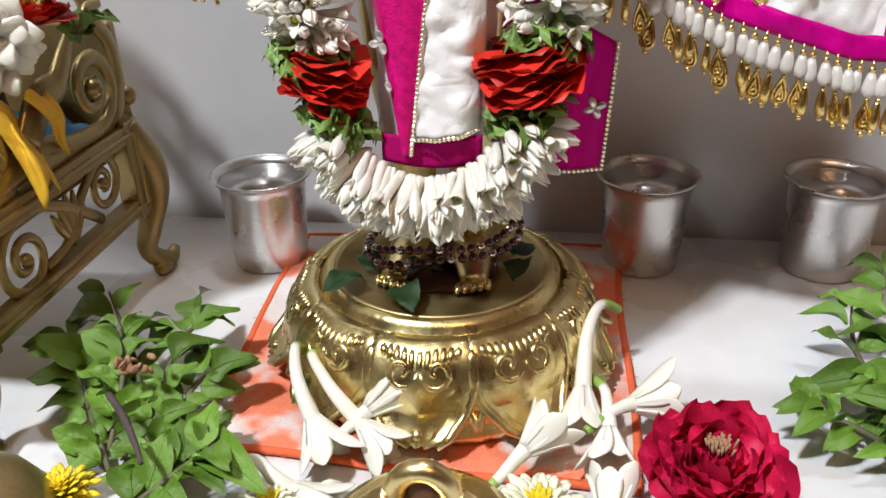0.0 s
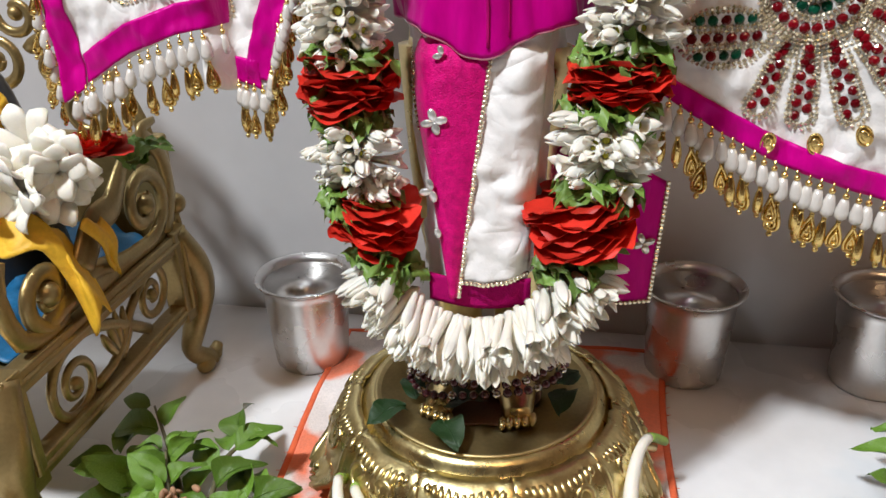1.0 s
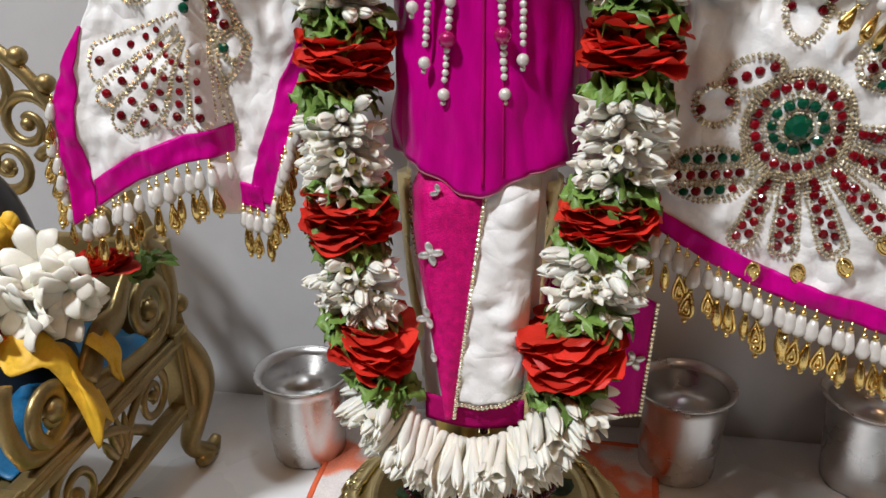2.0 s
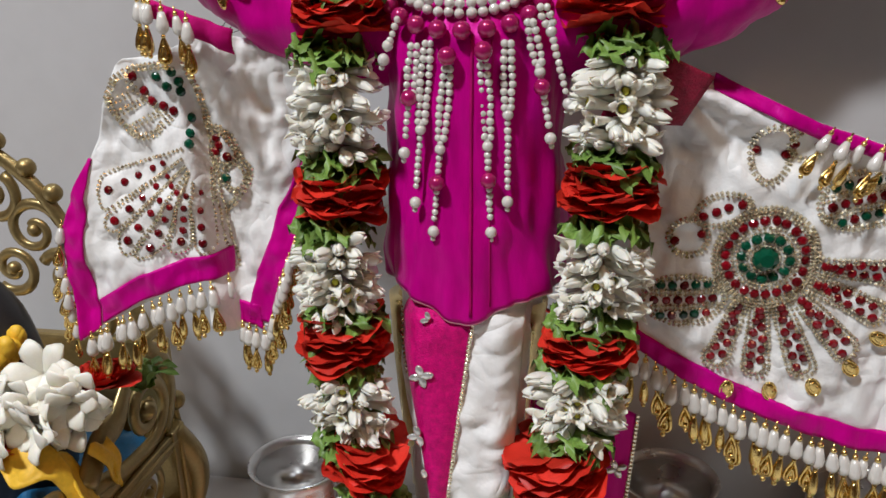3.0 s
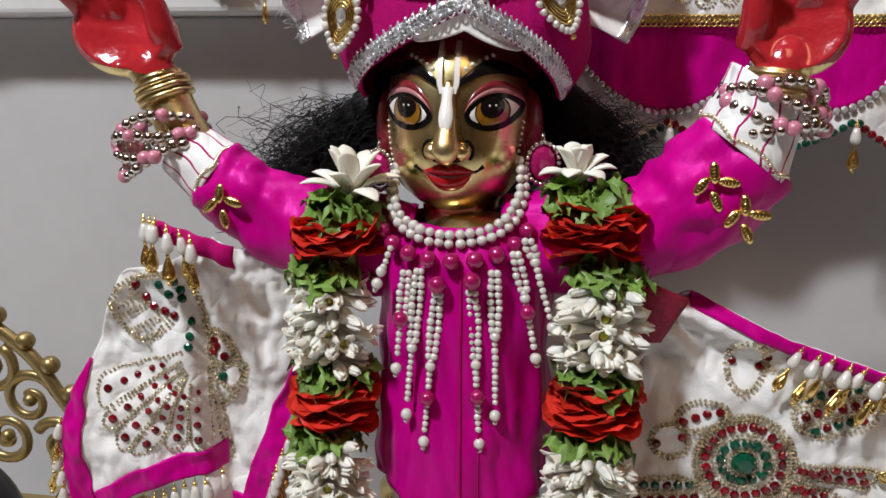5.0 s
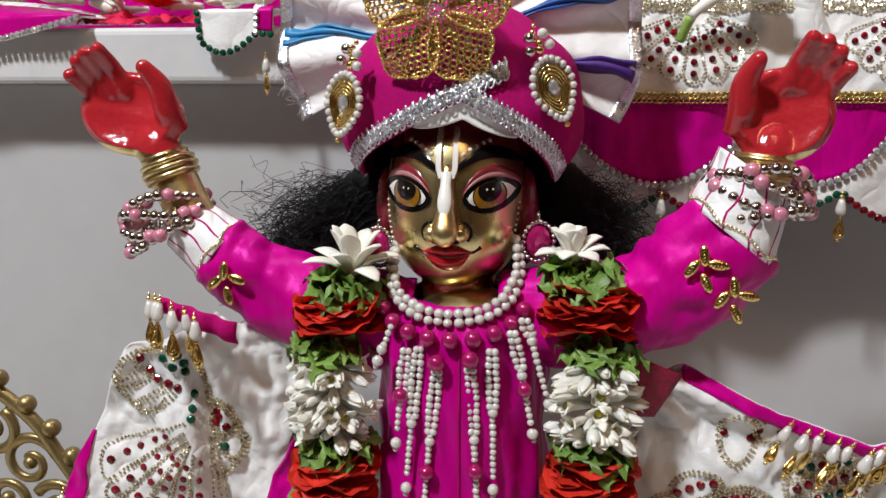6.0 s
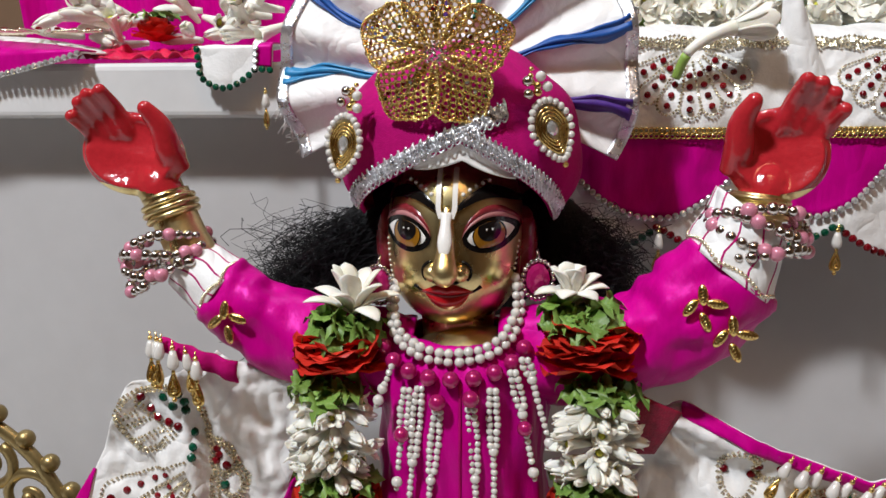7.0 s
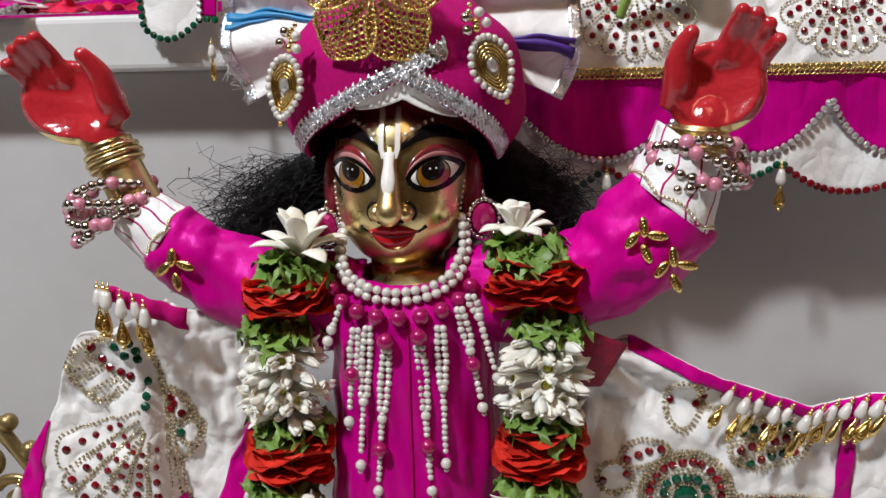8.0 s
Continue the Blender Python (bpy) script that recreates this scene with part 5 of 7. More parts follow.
def necklace():
    t = thing("pearl_necklace", "white and magenta pearl necklace with hanging strands", "necklace", (0.003, -0.065, 0.25))

    def collar(a, r, z, y):
        return Vector((0.001 + r * math.sin(a), y - r * 0.78 * math.cos(a), z + 0.021 * (abs(a) / 1.75) ** 2.2))

    for r, z, pr in ((0.0248, 0.3325, 0.0020), (0.0266, 0.3292, 0.0021)):
        bead_row(t, [collar(-1.9 + 3.8 * k / 60, r, z, -0.0435 + (0.3330 - z) * 0.2) for k in range(61)], pr, PEARL, "pearl")
    for k in range(9):
        a = (k - 4) * 0.29 + 0.03
        p = collar(a, 0.0305, 0.3235, -0.0440)
        put("magenta_pearl", PEARL_PINK, t, Matrix.Translation(p) @ Matrix.Scale(0.0034, 4), "magenta pearl")
    # hanging strands: top x, z; foot x, z; doubled down to; magenta pearl at
    rows = [(-0.0155, 0.3180, -0.0200, 0.2790, 0.3010, 0.2995), (-0.0105, 0.3190, -0.0160, 0.2600, 0.2900, None), (-0.0030, 0.3130, -0.0090, 0.2490, 0.2830, 0.2685), (0.0095, 0.3140, 0.0130, 0.2495, 0.2845, 0.2700),
            (0.0180, 0.3190, 0.0190, 0.2615, 0.2960, None), (0.0255, 0.3260, 0.0340, 0.2855, 0.3110, 0.3040), (0.0300, 0.3310, 0.0400, 0.2980, 0.3250, None), (-0.0215, 0.3270, -0.0270, 0.3130, 0.320, None)]
    for x0, z0, x1, z1, zd, zp in rows:
        def at(z, off=0.0):
            s = (z0 - z) / (z0 - z1)
            return Vector((x0 + (x1 - x0) * s ** 0.9 + off, -0.0685 + 0.0010 * math.sin(6 * s) + abs(x1) * 0.13, z))
        if z1 < 0.31:
            for off in (-0.0016, 0.0016):
                bead_row(t, [at(z0, off * 0.6), at((z0 + zd) / 2, off), at(zd, off * 0.7)], 0.00145, PEARL, "pearl")
        low = at(zd if z1 < 0.31 else z0)
        bead_row(t, [low, at(z1 + 0.004)], 0.00135, PEARL, "pearl")
        put("pearl", PEARL, t, Matrix.Translation(at(z1)) @ Matrix.Scale(0.0023, 4))
        put("pearl", PEARL, t, Matrix.Translation(at(z1 - 0.0030)) @ Matrix.Scale(0.0011, 4))
        put("pearl", PEARL, t, Matrix.Translation(at(zd - 0.002)) @ Matrix.Scale(0.0021, 4))
        if zp:
            put("magenta_pearl", PEARL_PINK, t, Matrix.Translation(at(zp) + Vector((0, -0.001, 0))) @ Matrix.Scale(0.0031, 4), "magenta pearl")
    for x, z in ((-0.0030, 0.3150), (0.0098, 0.3170)):
        put("magenta_pearl", PEARL_PINK, t, Matrix.Translation((x, -0.0700, z)) @ Matrix.Scale(0.0034, 4), "magenta pearl")
    return t


def bracelet(c, axis, r, label):
    t = thing("bracelet", label, "bracelet", c, group="bracelets on the wrists")
    d = Vector(axis).normalized()
    a = d.cross(Vector((0, 1, 0))).normalized()
    b = a.cross(d)
    for j, off in enumerate((-0.0085, -0.0035, 0.0015, 0.0060)):
        n = 28
        rr = r * (1.04 - 0.04 * j)
        for k in range(n):
            th = math.tau * k / n
            p = Vector(c) + d * (off + 0.0030 * math.sin(2 * th + j * 1.7)) + (a * math.cos(th) + b * math.sin(th)) * rr * random.uniform(0.98, 1.05)
            big = (k * 7 + j * 3) % 5 == 0
            put("rose_pearl" if big else "silver_bead", PEARL_ROSE if big else BEAD, t, Matrix.Translation(p) @ Matrix.Scale(random.uniform(0.0027, 0.0032) if big else random.uniform(0.0018, 0.0026), 4))
    return t


def earring(x, z):
    t = thing("earring", "round magenta stone earring in a silver bead setting", "earring", (x, -0.0345, z), group="earrings")
    m = face_on((x, -0.0350, z), (0.25 if x > 0 else -0.25, -1, 0))
    bm = new_bm()
    ball(bm, (0, 0, 0), (0.0052, 0.0070, 0.0026), 12, 8)
    put("stone", mesh_of(bm, "stone", M_PEARLP, False), t, m, "faceted magenta stone")
    bm = new_bm()
    for k in range(22):
        a = math.tau * k / 22
        put("silver_bead", BEAD, t, m @ Matrix.Translation((0.0064 * math.cos(a), 0.0082 * math.sin(a), 0)) @ Matrix.Scale(0.0011, 4))
    tube(bm, [(0, 0.0085, 0), (0, 0.0125, -0.002)], 0.0008, 6)
    put("hook", mesh_of(bm, "hook", M_BEADS), t, m)
    return t


def turban():
    t = thing("turban", "wrapped magenta turban with silver lace bands on the statue's head", "turban", (0, -0.015, 0.38))
    c = Vector((0.0, -0.0150, 0.4060))

    def surf(th, ph, k=1.0):
        """th: turn from the front; ph: height angle."""
        w = Vector((math.sin(th) * math.cos(ph) * 0.0515, -math.cos(th) * math.cos(ph) * 0.0412, math.sin(ph) * 0.0460))
        return c + w * k

    bm = new_bm()

    def f(u, v):
        th = math.tau * u - math.pi
        lowest = max(-0.60, min(-0.50 + 0.54 * (th + 1.1), 0.148 - 0.686 * (th - 0.1)))
        ph = lowest + (math.pi / 2 - lowest) * v
        wrap = 0.018 * math.sin(9 * ph + 2.2 * th) * (1 - v) + 0.02 * noise.noise((th * 1.2, ph * 3, 1))
        return surf(th, ph, 1 + wrap)

    sheet(bm, f, 72, 36, 0, True)
    wrap = solid(part("wrap", bm, M_PINKT, t), 0.0016, -1)
    def lace(a0, p0, a1, p1, bow, name="lace_band"):
        bm = new_bm()
        n = 46

        def at(s, w):
            th = a0 + (a1 - a0) * s
            ph = p0 + (p1 - p0) * s + bow * math.sin(math.pi * s) + w
            return surf(th, ph, 1.022 + 0.006 * math.sin(s * 150 + w * 60))

        sheet(bm, lambda u, v: at(u, (v - 0.5) * 0.13), n, 4)
        band = solid(put(name, mesh_of(bm, name, M_SILVER), t, None, "silver lace band"), 0.0008)
        bm = new_bm()
        for w, amp, ph in ((-0.060, 0.034, 0.0), (0.060, 0.034, 1.0), (0.025, 0.028, 2.0), (-0.025, 0.028, 3.0), (0.0, 0.045, 0.5)):
            tube(bm, [at(k / 300 + 0.006 * math.cos(k * 0.55 + ph), w + amp * math.sin(k * 0.55 + ph)) + Vector((0, -0.0010, 0)) for k in range(301)], 0.00042, 4)
        put("lace_edge", mesh_of(bm, "lace_edge", M_SILVER), band)

    bm = new_bm()

    def cap(u, v):
        th = -0.28 + 0.80 * u
        high = min(-0.50 + 0.54 * (th + 1.1), 0.148 - 0.686 * (th - 0.1)) + 0.05
        return surf(th, high - v * (0.06 + 0.13 * math.sin(math.pi * u) ** 0.8), 0.985 + 0.01 * math.sin(6 * v + 2 * u))

    sheet(bm, cap, 30, 10)
    solid(part("cap_edge", bm, M_WHITE, t, "folded white cloth under the turban"), 0.0008)
    lace(-1.10, -0.42, 0.46, 0.42, 0.02)
    lace(0.10, 0.22, 1.15, -0.50, 0.03)
    return t


def fan():
    t = thing("turban_fan", "pleated white fan with coloured ribbons and silver edge behind the turban", "fan", (-0.004, 0.004, 0.41))
    c = Vector((-0.0045, -0.004, 0.4380))
    n, a0, a1, R = 132, math.radians(-27), math.radians(207), 0.0800

    def at(s, q, lift=0.0):
        a = a0 + (a1 - a0) * s
        ple = (0.0045 * math.sin(s * math.tau * 9.5)) * q
        rad = R * q * (1 + 0.012 * math.sin(s * 37))
        return c + Vector((rad * math.cos(a), 0.010 * q - 0.002 + ple - lift, rad * math.sin(a)))

    bm = new_bm()
    sheet(bm, lambda u, v: at(u, 0.12 + 0.88 * v), n, 16)
    body = solid(part("pleated_cloth", bm, M_WHITE, t), 0.0008)
    bm = new_bm()
    sheet(bm, lambda u, v: at(u, 0.935 + 0.070 * v, 0.0009), n, 4)
    solid(part("edge", bm, M_SILVER, body, "silver woven edge"), 0.0008)
    for s, mat, q0, q1, wd in ((0.065, M_RIBP, 0.30, 0.97, 0.018), (0.185, M_RIBB, 0.30, 0.97, 0.017), (0.305, M_RIBL, 0.3, 0.97, 0.014), (0.41, M_RIBG, 0.3, 0.97, 0.012), (0.53, M_RIBP, 0.3, 0.97, 0.013),
                               (0.645, M_RIBB, 0.3, 0.97, 0.013), (0.76, M_RIBB, 0.30, 0.97, 0.012), (0.875, M_RIBL, 0.36, 0.97, 0.014)):
        bm = new_bm()
        sheet(bm, lambda u, v: at(s + (v - 0.5) * wd * (1.0 + 0.5 * u + 0.25 * math.sin(17 * u + s * 40)) + 0.006 * math.sin(7 * u + s * 30), q0 + (q1 - q0) * u, 0.0014 + 0.0009 * math.sin(3 * math.pi * v + 5 * u)), 28, 8)
        solid(part("ribbon", bm, mat, body, mat.name.replace("_", " ")), 0.0009)
    bm = new_bm()
    for k in range(26):
        p = at(0.985 - 0.0025 * k, 1.0)
        tube(bm, [p, p + Vector((random.uniform(-0.006, 0.002), -0.001, random.uniform(-0.008, 0.002)))], 0.00018, 3)
    part("frayed_thread", bm, M_WHITE, body)
    return t


def gold_flower():
    t = thing("turban_ornament", "five-petalled pierced gold flower with red enamel on the turban", "ornament", (-0.004, -0.0535, 0.445))
    c = Vector((-0.0045, -0.0560, 0.4455))
    for k in range(5):
        a = math.radians(90 + 72 * k - 2)
        m = face_on(c, (0, -1, -0.05), a - math.pi / 2)
        bm = new_bm()

        def f(u, v):
            s = u * 2 - 1
            w = 0.0122 * math.sin(math.pi * (0.06 + 0.74 * v)) ** 1.1 * (1 if v < 0.8 else 1 - (v - 0.8) * 1.6)
            return Vector((s * w, 0.002 + 0.0275 * v * (1 - 0.10 * s * s), 0.0030 * math.sin(math.pi * v) + 0.003 * s * s - 0.002 * v))

        # pierced net: rings and bars between the rim and the midrib
        rim = [f(0, j / 14) for j in range(15)] + [f(j / 8, 1) for j in range(1, 9)] + [f(1, 1 - j / 14) for j in range(1, 15)]
        tube(bm, rim, 0.0006, 6, up=(0, 0, 1))
        for q, _ in along(rim, 0.0015):
            ball(bm, q + Vector((0, 0, 0.0006)), 0.0007, 6, 4)
        for u in (0.5, 0.36, 0.64):
            tube(bm, [f(0.5 + (u - 0.5) * q / 8, q / 8 * 0.88) for q in range(9)], 0.0006, 5, up=(0, 0, 1))
        rnd = random.Random(k)
        for j in range(12):
            for i in range(8):
                u, v = (i + 0.5 + 0.4 * (j % 2) - 0.2) / 8, 0.14 + 0.82 * j / 11.5
                p = f(u, min(v, 0.99))
                r = 0.0010 * (0.7 + 0.6 * math.sin(math.pi * min(v, 1)))
                tube(bm, [p + Vector((r * math.cos(q), r * math.sin(q), 0.0003)) for q in [math.tau * z / 7 for z in range(8)]], 0.00042, 4, up=(0, 0, 1), caps=False)
        petal = put("gold_petal", mesh_of(bm, "gold_petal", M_GOLD), t, m, "pierced gold petal")
        for j in range(6):
            p = f(0.15 + 0.7 * rnd.random(), 0.35 + 0.55 * rnd.random())
            put("red_stone", [RUBY, RUBY, EMERALD, CLEAR][(j + k) % 4] if k != 0 else RUBY, petal, m @ Matrix.Translation(p) @ Matrix.Scale(0.0009, 4))
    bm = new_bm()
    for k in range(26):
        a, r = k * 2.4, 0.0009 * math.sqrt(k)
        ball(bm, (r * math.cos(a), r * math.sin(a), 0.0045 - r * 0.4), 0.0008, 6, 5)
    put("flower_heart", mesh_of(bm, "flower_heart", M_BEADS), t, face_on(c, (0, -1, 0)), "silver bead heart")
    return t


def brooch(x, z, lean):
    t = thing("brooch", "paisley brooch of pearls and gold thread on the turban", "brooch", (x, -0.045, z), group="brooches on the turban")
    m = face_on((x, -0.0475, z), (0.45 if x > 0 else -0.45, -1, 0.0), lean)

    def outline(k, s=1.0):
        a = math.tau * k
        w = 0.0085 * s * math.sin(a) * (1 - 0.42 * max(0, -math.cos(a)) ** 1.0)
        return Vector((w, 0.0125 * s * math.cos(a) - 0.0015, 0.0))

    bm = new_bm()
    rim = [bm.verts.new(outline(k / 30, 0.9) + Vector((0, 0, 0.001))) for k in range(30)]
    bm.faces.new(rim)
    put("backing", mesh_of(bm, "backing", M_EYEW), t, m)
    bm = new_bm()
    for s, r in ((0.72, 0.0006), (0.60, 0.0005), (0.48, 0.0005), (0.36, 0.0005)):
        tube(bm, [outline(k / 30, s) + Vector((0, 0, 0.0017)) for k in range(31)], r, 5, up=(0, 0, 1))
    for k in range(5):
        ball(bm, (0.0010 * math.sin(k * 2), 0.0140 + 0.0022 * k, 0.001), 0.0018 - 0.0002 * k, 8, 6)
    ball(bm, (0, -0.0158, 0.001), 0.0012, 8, 6)
    put("gold_thread", mesh_of(bm, "gold_thread", M_GOLD), t, m)
    put("stone", CLEAR, t, m @ Matrix.Translation((0, -0.0005, 0.0015)) @ Matrix.Diagonal((0.0022, 0.0032, 0.0018, 1)))
    for k in range(24):
        p = outline((k + 0.5) / 24, 0.95)
        put("pearl", PEARL, t, m @ Matrix.Translation(p + Vector((0, 0, 0.0015))) @ Matrix.Scale(0.00145 if k not in (11, 12) else 0.0013, 4))
    for k, (dx, dy) in enumerate(((-0.004, 0.015), (0.004, 0.0145), (-0.0025, 0.0195), (0.003, 0.019))):
        put("pearl" if k % 2 else "silver_bead", PEARL if k % 2 else BEAD, t, m @ Matrix.Translation((dx, dy, 0.002)) @ Matrix.Scale(0.0020, 4))
    return t


def hair():
    """The frizzy black wig: a dense core and loose strands, one mass."""
    rnd = random.Random(5)
    bm = new_bm()
    ball(bm, (0, 0.006, 0.352), (0.036, 0.009, 0.026), 20, 12)
    for s in (-1, 1):
        for k in range(5):
            ball(bm, (s * (0.036 + 0.007 * k), 0.004, 0.374 - 0.006 * k), (0.014 - 0.001 * k, 0.012, 0.017), 12, 8)
        reach = 0.072 if s < 0 else 0.050
        for k in range(1100):
            p = Vector((s * 0.030, 0.002 + rnd.uniform(-0.014, 0.012), 0.376 + rnd.uniform(-0.020, 0.008)))
            a = min(0.0, rnd.gauss(-0.38, 0.22))
            d = Vector((s * math.cos(a), rnd.uniform(-0.25, 0.2), math.sin(a)))
            length = reach * rnd.uniform(0.45, 1.0) ** 0.7 * (1.25 if k % 12 == 0 else 1.0)
            pts, n = [p.copy()], 22
            bend = rnd.uniform(-0.7, 0.7)
            ph, fr, am = rnd.uniform(0, 6), rnd.uniform(12, 34), rnd.uniform(0.003, 0.0075)
            for q in range(1, n):
                u = q / (n - 1)
                turn = Matrix.Rotation(-s * bend * u * u * 0.5, 3, "Y")
                wig = Vector((math.sin(fr * u + ph), math.cos(fr * u + ph * 2), math.sin(fr * 0.8 * u + ph * 3))) * am * u
                pts.append(p + (turn @ d) * (length * u) + wig - Vector((0, 0, 0.30 * length * u * u)))
            tube(bm, pts, 0.00011 if k % 3 else 0.00019, 3, caps=False)
    ob = put("hair", mesh_of(bm, "hair", M_HAIR), None)
    return tagged(ob, "frizzy black wig hair spreading beside the head", "hair", kind="stuff")


garland()
necklace()
bracelet((-0.1255, -0.035, 0.3640), (-0.28, 0, 1), 0.0180, "silver and rose pearl bracelet on the raised wrist")
bracelet((0.1175, -0.036, 0.3805), (0.12, 0, 1), 0.0185, "silver and rose pearl bracelet over the white cuff")
earring(-0.0325, 0.3520)
earring(0.0340, 0.3560)
turban()
fan()
gold_flower()
brooch(-0.0415, 0.4125, -0.25)
brooch(0.0375, 0.4185, 0.42)
hair()


# ---- on the altar step ----
def mat_cloth():
    t = thing("mat", "orange and white block-printed cloth mat under the pedestal", "mat", (0, -0.03, 0))
    cx, cy = -0.003, -0.029

    def f(u, v):
        x = cx + (u - 0.5) * 0.193 + 0.0015 * math.sin(7 * v) + (0.006 - 0.010 * v) * (0.5 - u)
        y = cy + (v - 0.5) * 0.203 + 0.0015 * math.sin(9 * u) - 0.008 * (u - 0.5) * (1 - v)
        return Vector((x, y, 0.0019 + 0.0005 * noise.noise((x * 60, y * 60, 0))))

    bm = new_bm()
    sheet(bm, f, 60, 60)
    solid(part("printed_cloth", bm, M_MAT, t), 0.0024)
    rim = [f(k / 30, 0) for k in range(30)] + [f(1, k / 30) for k in range(30)] + [f(1 - k / 30, 1) for k in range(30)] + [f(0, 1 - k / 30) for k in range(31)]
    bm = new_bm()
    tube(bm, [p + Vector((0, 0, 0.0006)) for p in rim], 0.0021, 6, flat=0.8, up=(0, 0, 1))
    part("hem", bm, M_MATE, t, "plain orange hem")
    bm = new_bm()
    for k in range(260):
        p = rim[random.randrange(len(rim))].lerp(rim[random.randrange(1, len(rim))], 0.0)
        out = (p - Vector((cx, cy, 0))).normalized()
        out.z = 0
        tube(bm, [p, p + out * random.uniform(0.001, 0.004) + Vector((random.uniform(-0.001, 0.001), 0, 0.0006))], 0.00015, 3)
    tagged(part("fringe", bm, M_MATE, t), kind="stuff")
    return t


def cup(x, y, turn):
    t = thing("cup", "brushed steel cup with a flared lip, full of water", "cup", (x, y, 0), group="steel cups")
    bm = new_bm()
    out = [(0.0195, 0.0), (0.0212, 0.0004), (0.0222, 0.0018), (0.0228, 0.010), (0.0240, 0.030), (0.0250, 0.0490), (0.0257, 0.0535), (0.0275, 0.0555), (0.0292, 0.0566), (0.0297, 0.0574), (0.0293, 0.0582), (0.0282, 0.0580),
           (0.0262, 0.0566), (0.0247, 0.0540), (0.0240, 0.0490), (0.0225, 0.020), (0.0215, 0.004), (0.018, 0.0025)]
    lathe(bm, out, (0, 0, 0), 64)
    put("body", mesh_of(bm, "body", M_STEEL), t, pose(x, y, 0, 0, 0, turn))
    bm = new_bm()
    lathe(bm, [(0.001, 0.0528), (0.020, 0.0528), (0.0243, 0.0530), (0.0247, 0.0534)], (0, 0, 0), 48)
    put("water", mesh_of(bm, "water", M_STEEL), t, pose(x, y, 0), "still water with a silvery sheen")
    return t


BASIL = [small("leaf", b, M_BASIL) for b in (leaf_build(11, 0.05, 0.30, 0.035, 0.30), leaf_build(11, 0.08, 0.18, 0.04, 0.12), leaf_build(11, 0.03, 0.42, 0.03, 0.40))]


def basil(name, label, stems, seed, count):
    """Sprigs of basil: stems with pairs of leaves."""
    rnd = random.Random(seed)
    t = thing(name, label, "basil", stems[0][0], group="basil sprigs")
    for path in stems:
        bm = new_bm()
        tube(bm, path, [0.0013] * (len(path) - 1) + [0.0006], 7, 16)
        stem = part("stem", bm, M_STEM, t)
        pts = spline(path, count)
        for k in range(1, count + 1):
            p = pts[k]
            d = (pts[k] - pts[k - 1]).normalized()
            for side in (-1, 1):
                if rnd.random() < 0.10:
                    continue
                across = d.cross(Vector((0, 0, 1))).normalized() * side
                way = across * rnd.uniform(0.6, 1.0) + d * rnd.uniform(0.1, 0.8) + Vector((0, 0, rnd.uniform(-0.15, 0.5)))
                size = rnd.uniform(0.013, 0.027) * (0.65 if k == count else 1.0)
                up = Vector((rnd.uniform(-0.7, 0.7), rnd.uniform(-1.0, 0.4), 1.0)).normalized()
                y = way.normalized()
                x = y.cross(up).normalized()
                z = x.cross(y)
                m = Matrix.Translation(p + way.normalized() * 0.002) @ Matrix((x, y, z)).transposed().to_4x4() @ Matrix.Diagonal((size * 0.88, size, size * rnd.uniform(0.6, 1.5), 1))
                if (m @ Vector((0, 1, -0.1))).z < 0.0015:
                    m = Matrix.Translation((0, 0, 0.0035 - min(0.0035, (m @ Vector((0, 1, -0.1))).z))) @ m
                put("leaf", BASIL[rnd.randrange(3)], stem, m)
    return t


def big_rose():
    t = thing("rose", "full-blown crimson rose lying on the marble", "rose", (0.1185, -0.1290, 0))
    c = Vector((0.1180, -0.1330, 0.0105))
    rnd = random.Random(11)
    bm = new_bm()
    ball(bm, (0, 0, 0), (0.010, 0.010, 0.008), 12, 8)
    put("calyx", mesh_of(bm, "calyx", M_LEAF), t, Matrix.Translation(c - Vector((0, 0, 0.002))))
    for j, (n, r, el, h) in enumerate(((10, 0.0285, 0.02, 0.000), (11, 0.0270, 0.16, 0.002), (12, 0.0235, 0.32, 0.0035), (12, 0.0200, 0.55, 0.005), (11, 0.0155, 0.72, 0.006), (9, 0.0110, 0.90, 0.007))):
        for k in range(n):
            a = math.tau * (k + 0.5 * (j % 2) + rnd.uniform(-0.18, 0.18)) / n
            m = Matrix.Translation(c + Vector((0, 0, h))) @ Matrix.Rotation(0.38, 4, "X") @ Matrix.Rotation(a, 4, "Z") @ Matrix.Rotation(el + rnd.uniform(-0.12, 0.12), 4, "X") @ Matrix.Rotation(rnd.uniform(-0.15, 0.15), 4, "Y")
            s = r * rnd.uniform(0.94, 1.06)
            put("petal", PETALS_P[(j + k) % 4], t, m @ Matrix.Diagonal((s * rnd.uniform(0.75, 1.05), s, s * 0.6, 1)))
    bm = new_bm()
    for k in range(40):
        a, r = rnd.uniform(0, 6.28), rnd.uniform(0, 0.0045)
        p = c + Vector((r * math.cos(a), r * math.sin(a) - 0.002, 0.016))
        tube(bm, [p, p + Vector((r * math.cos(a) * 0.4, r * math.sin(a) * 0.4, 0.006))], [0.0003, 0.0006], 4)
    tagged(part("stamen", bm, M_DRY, t), kind="stuff")
    return t


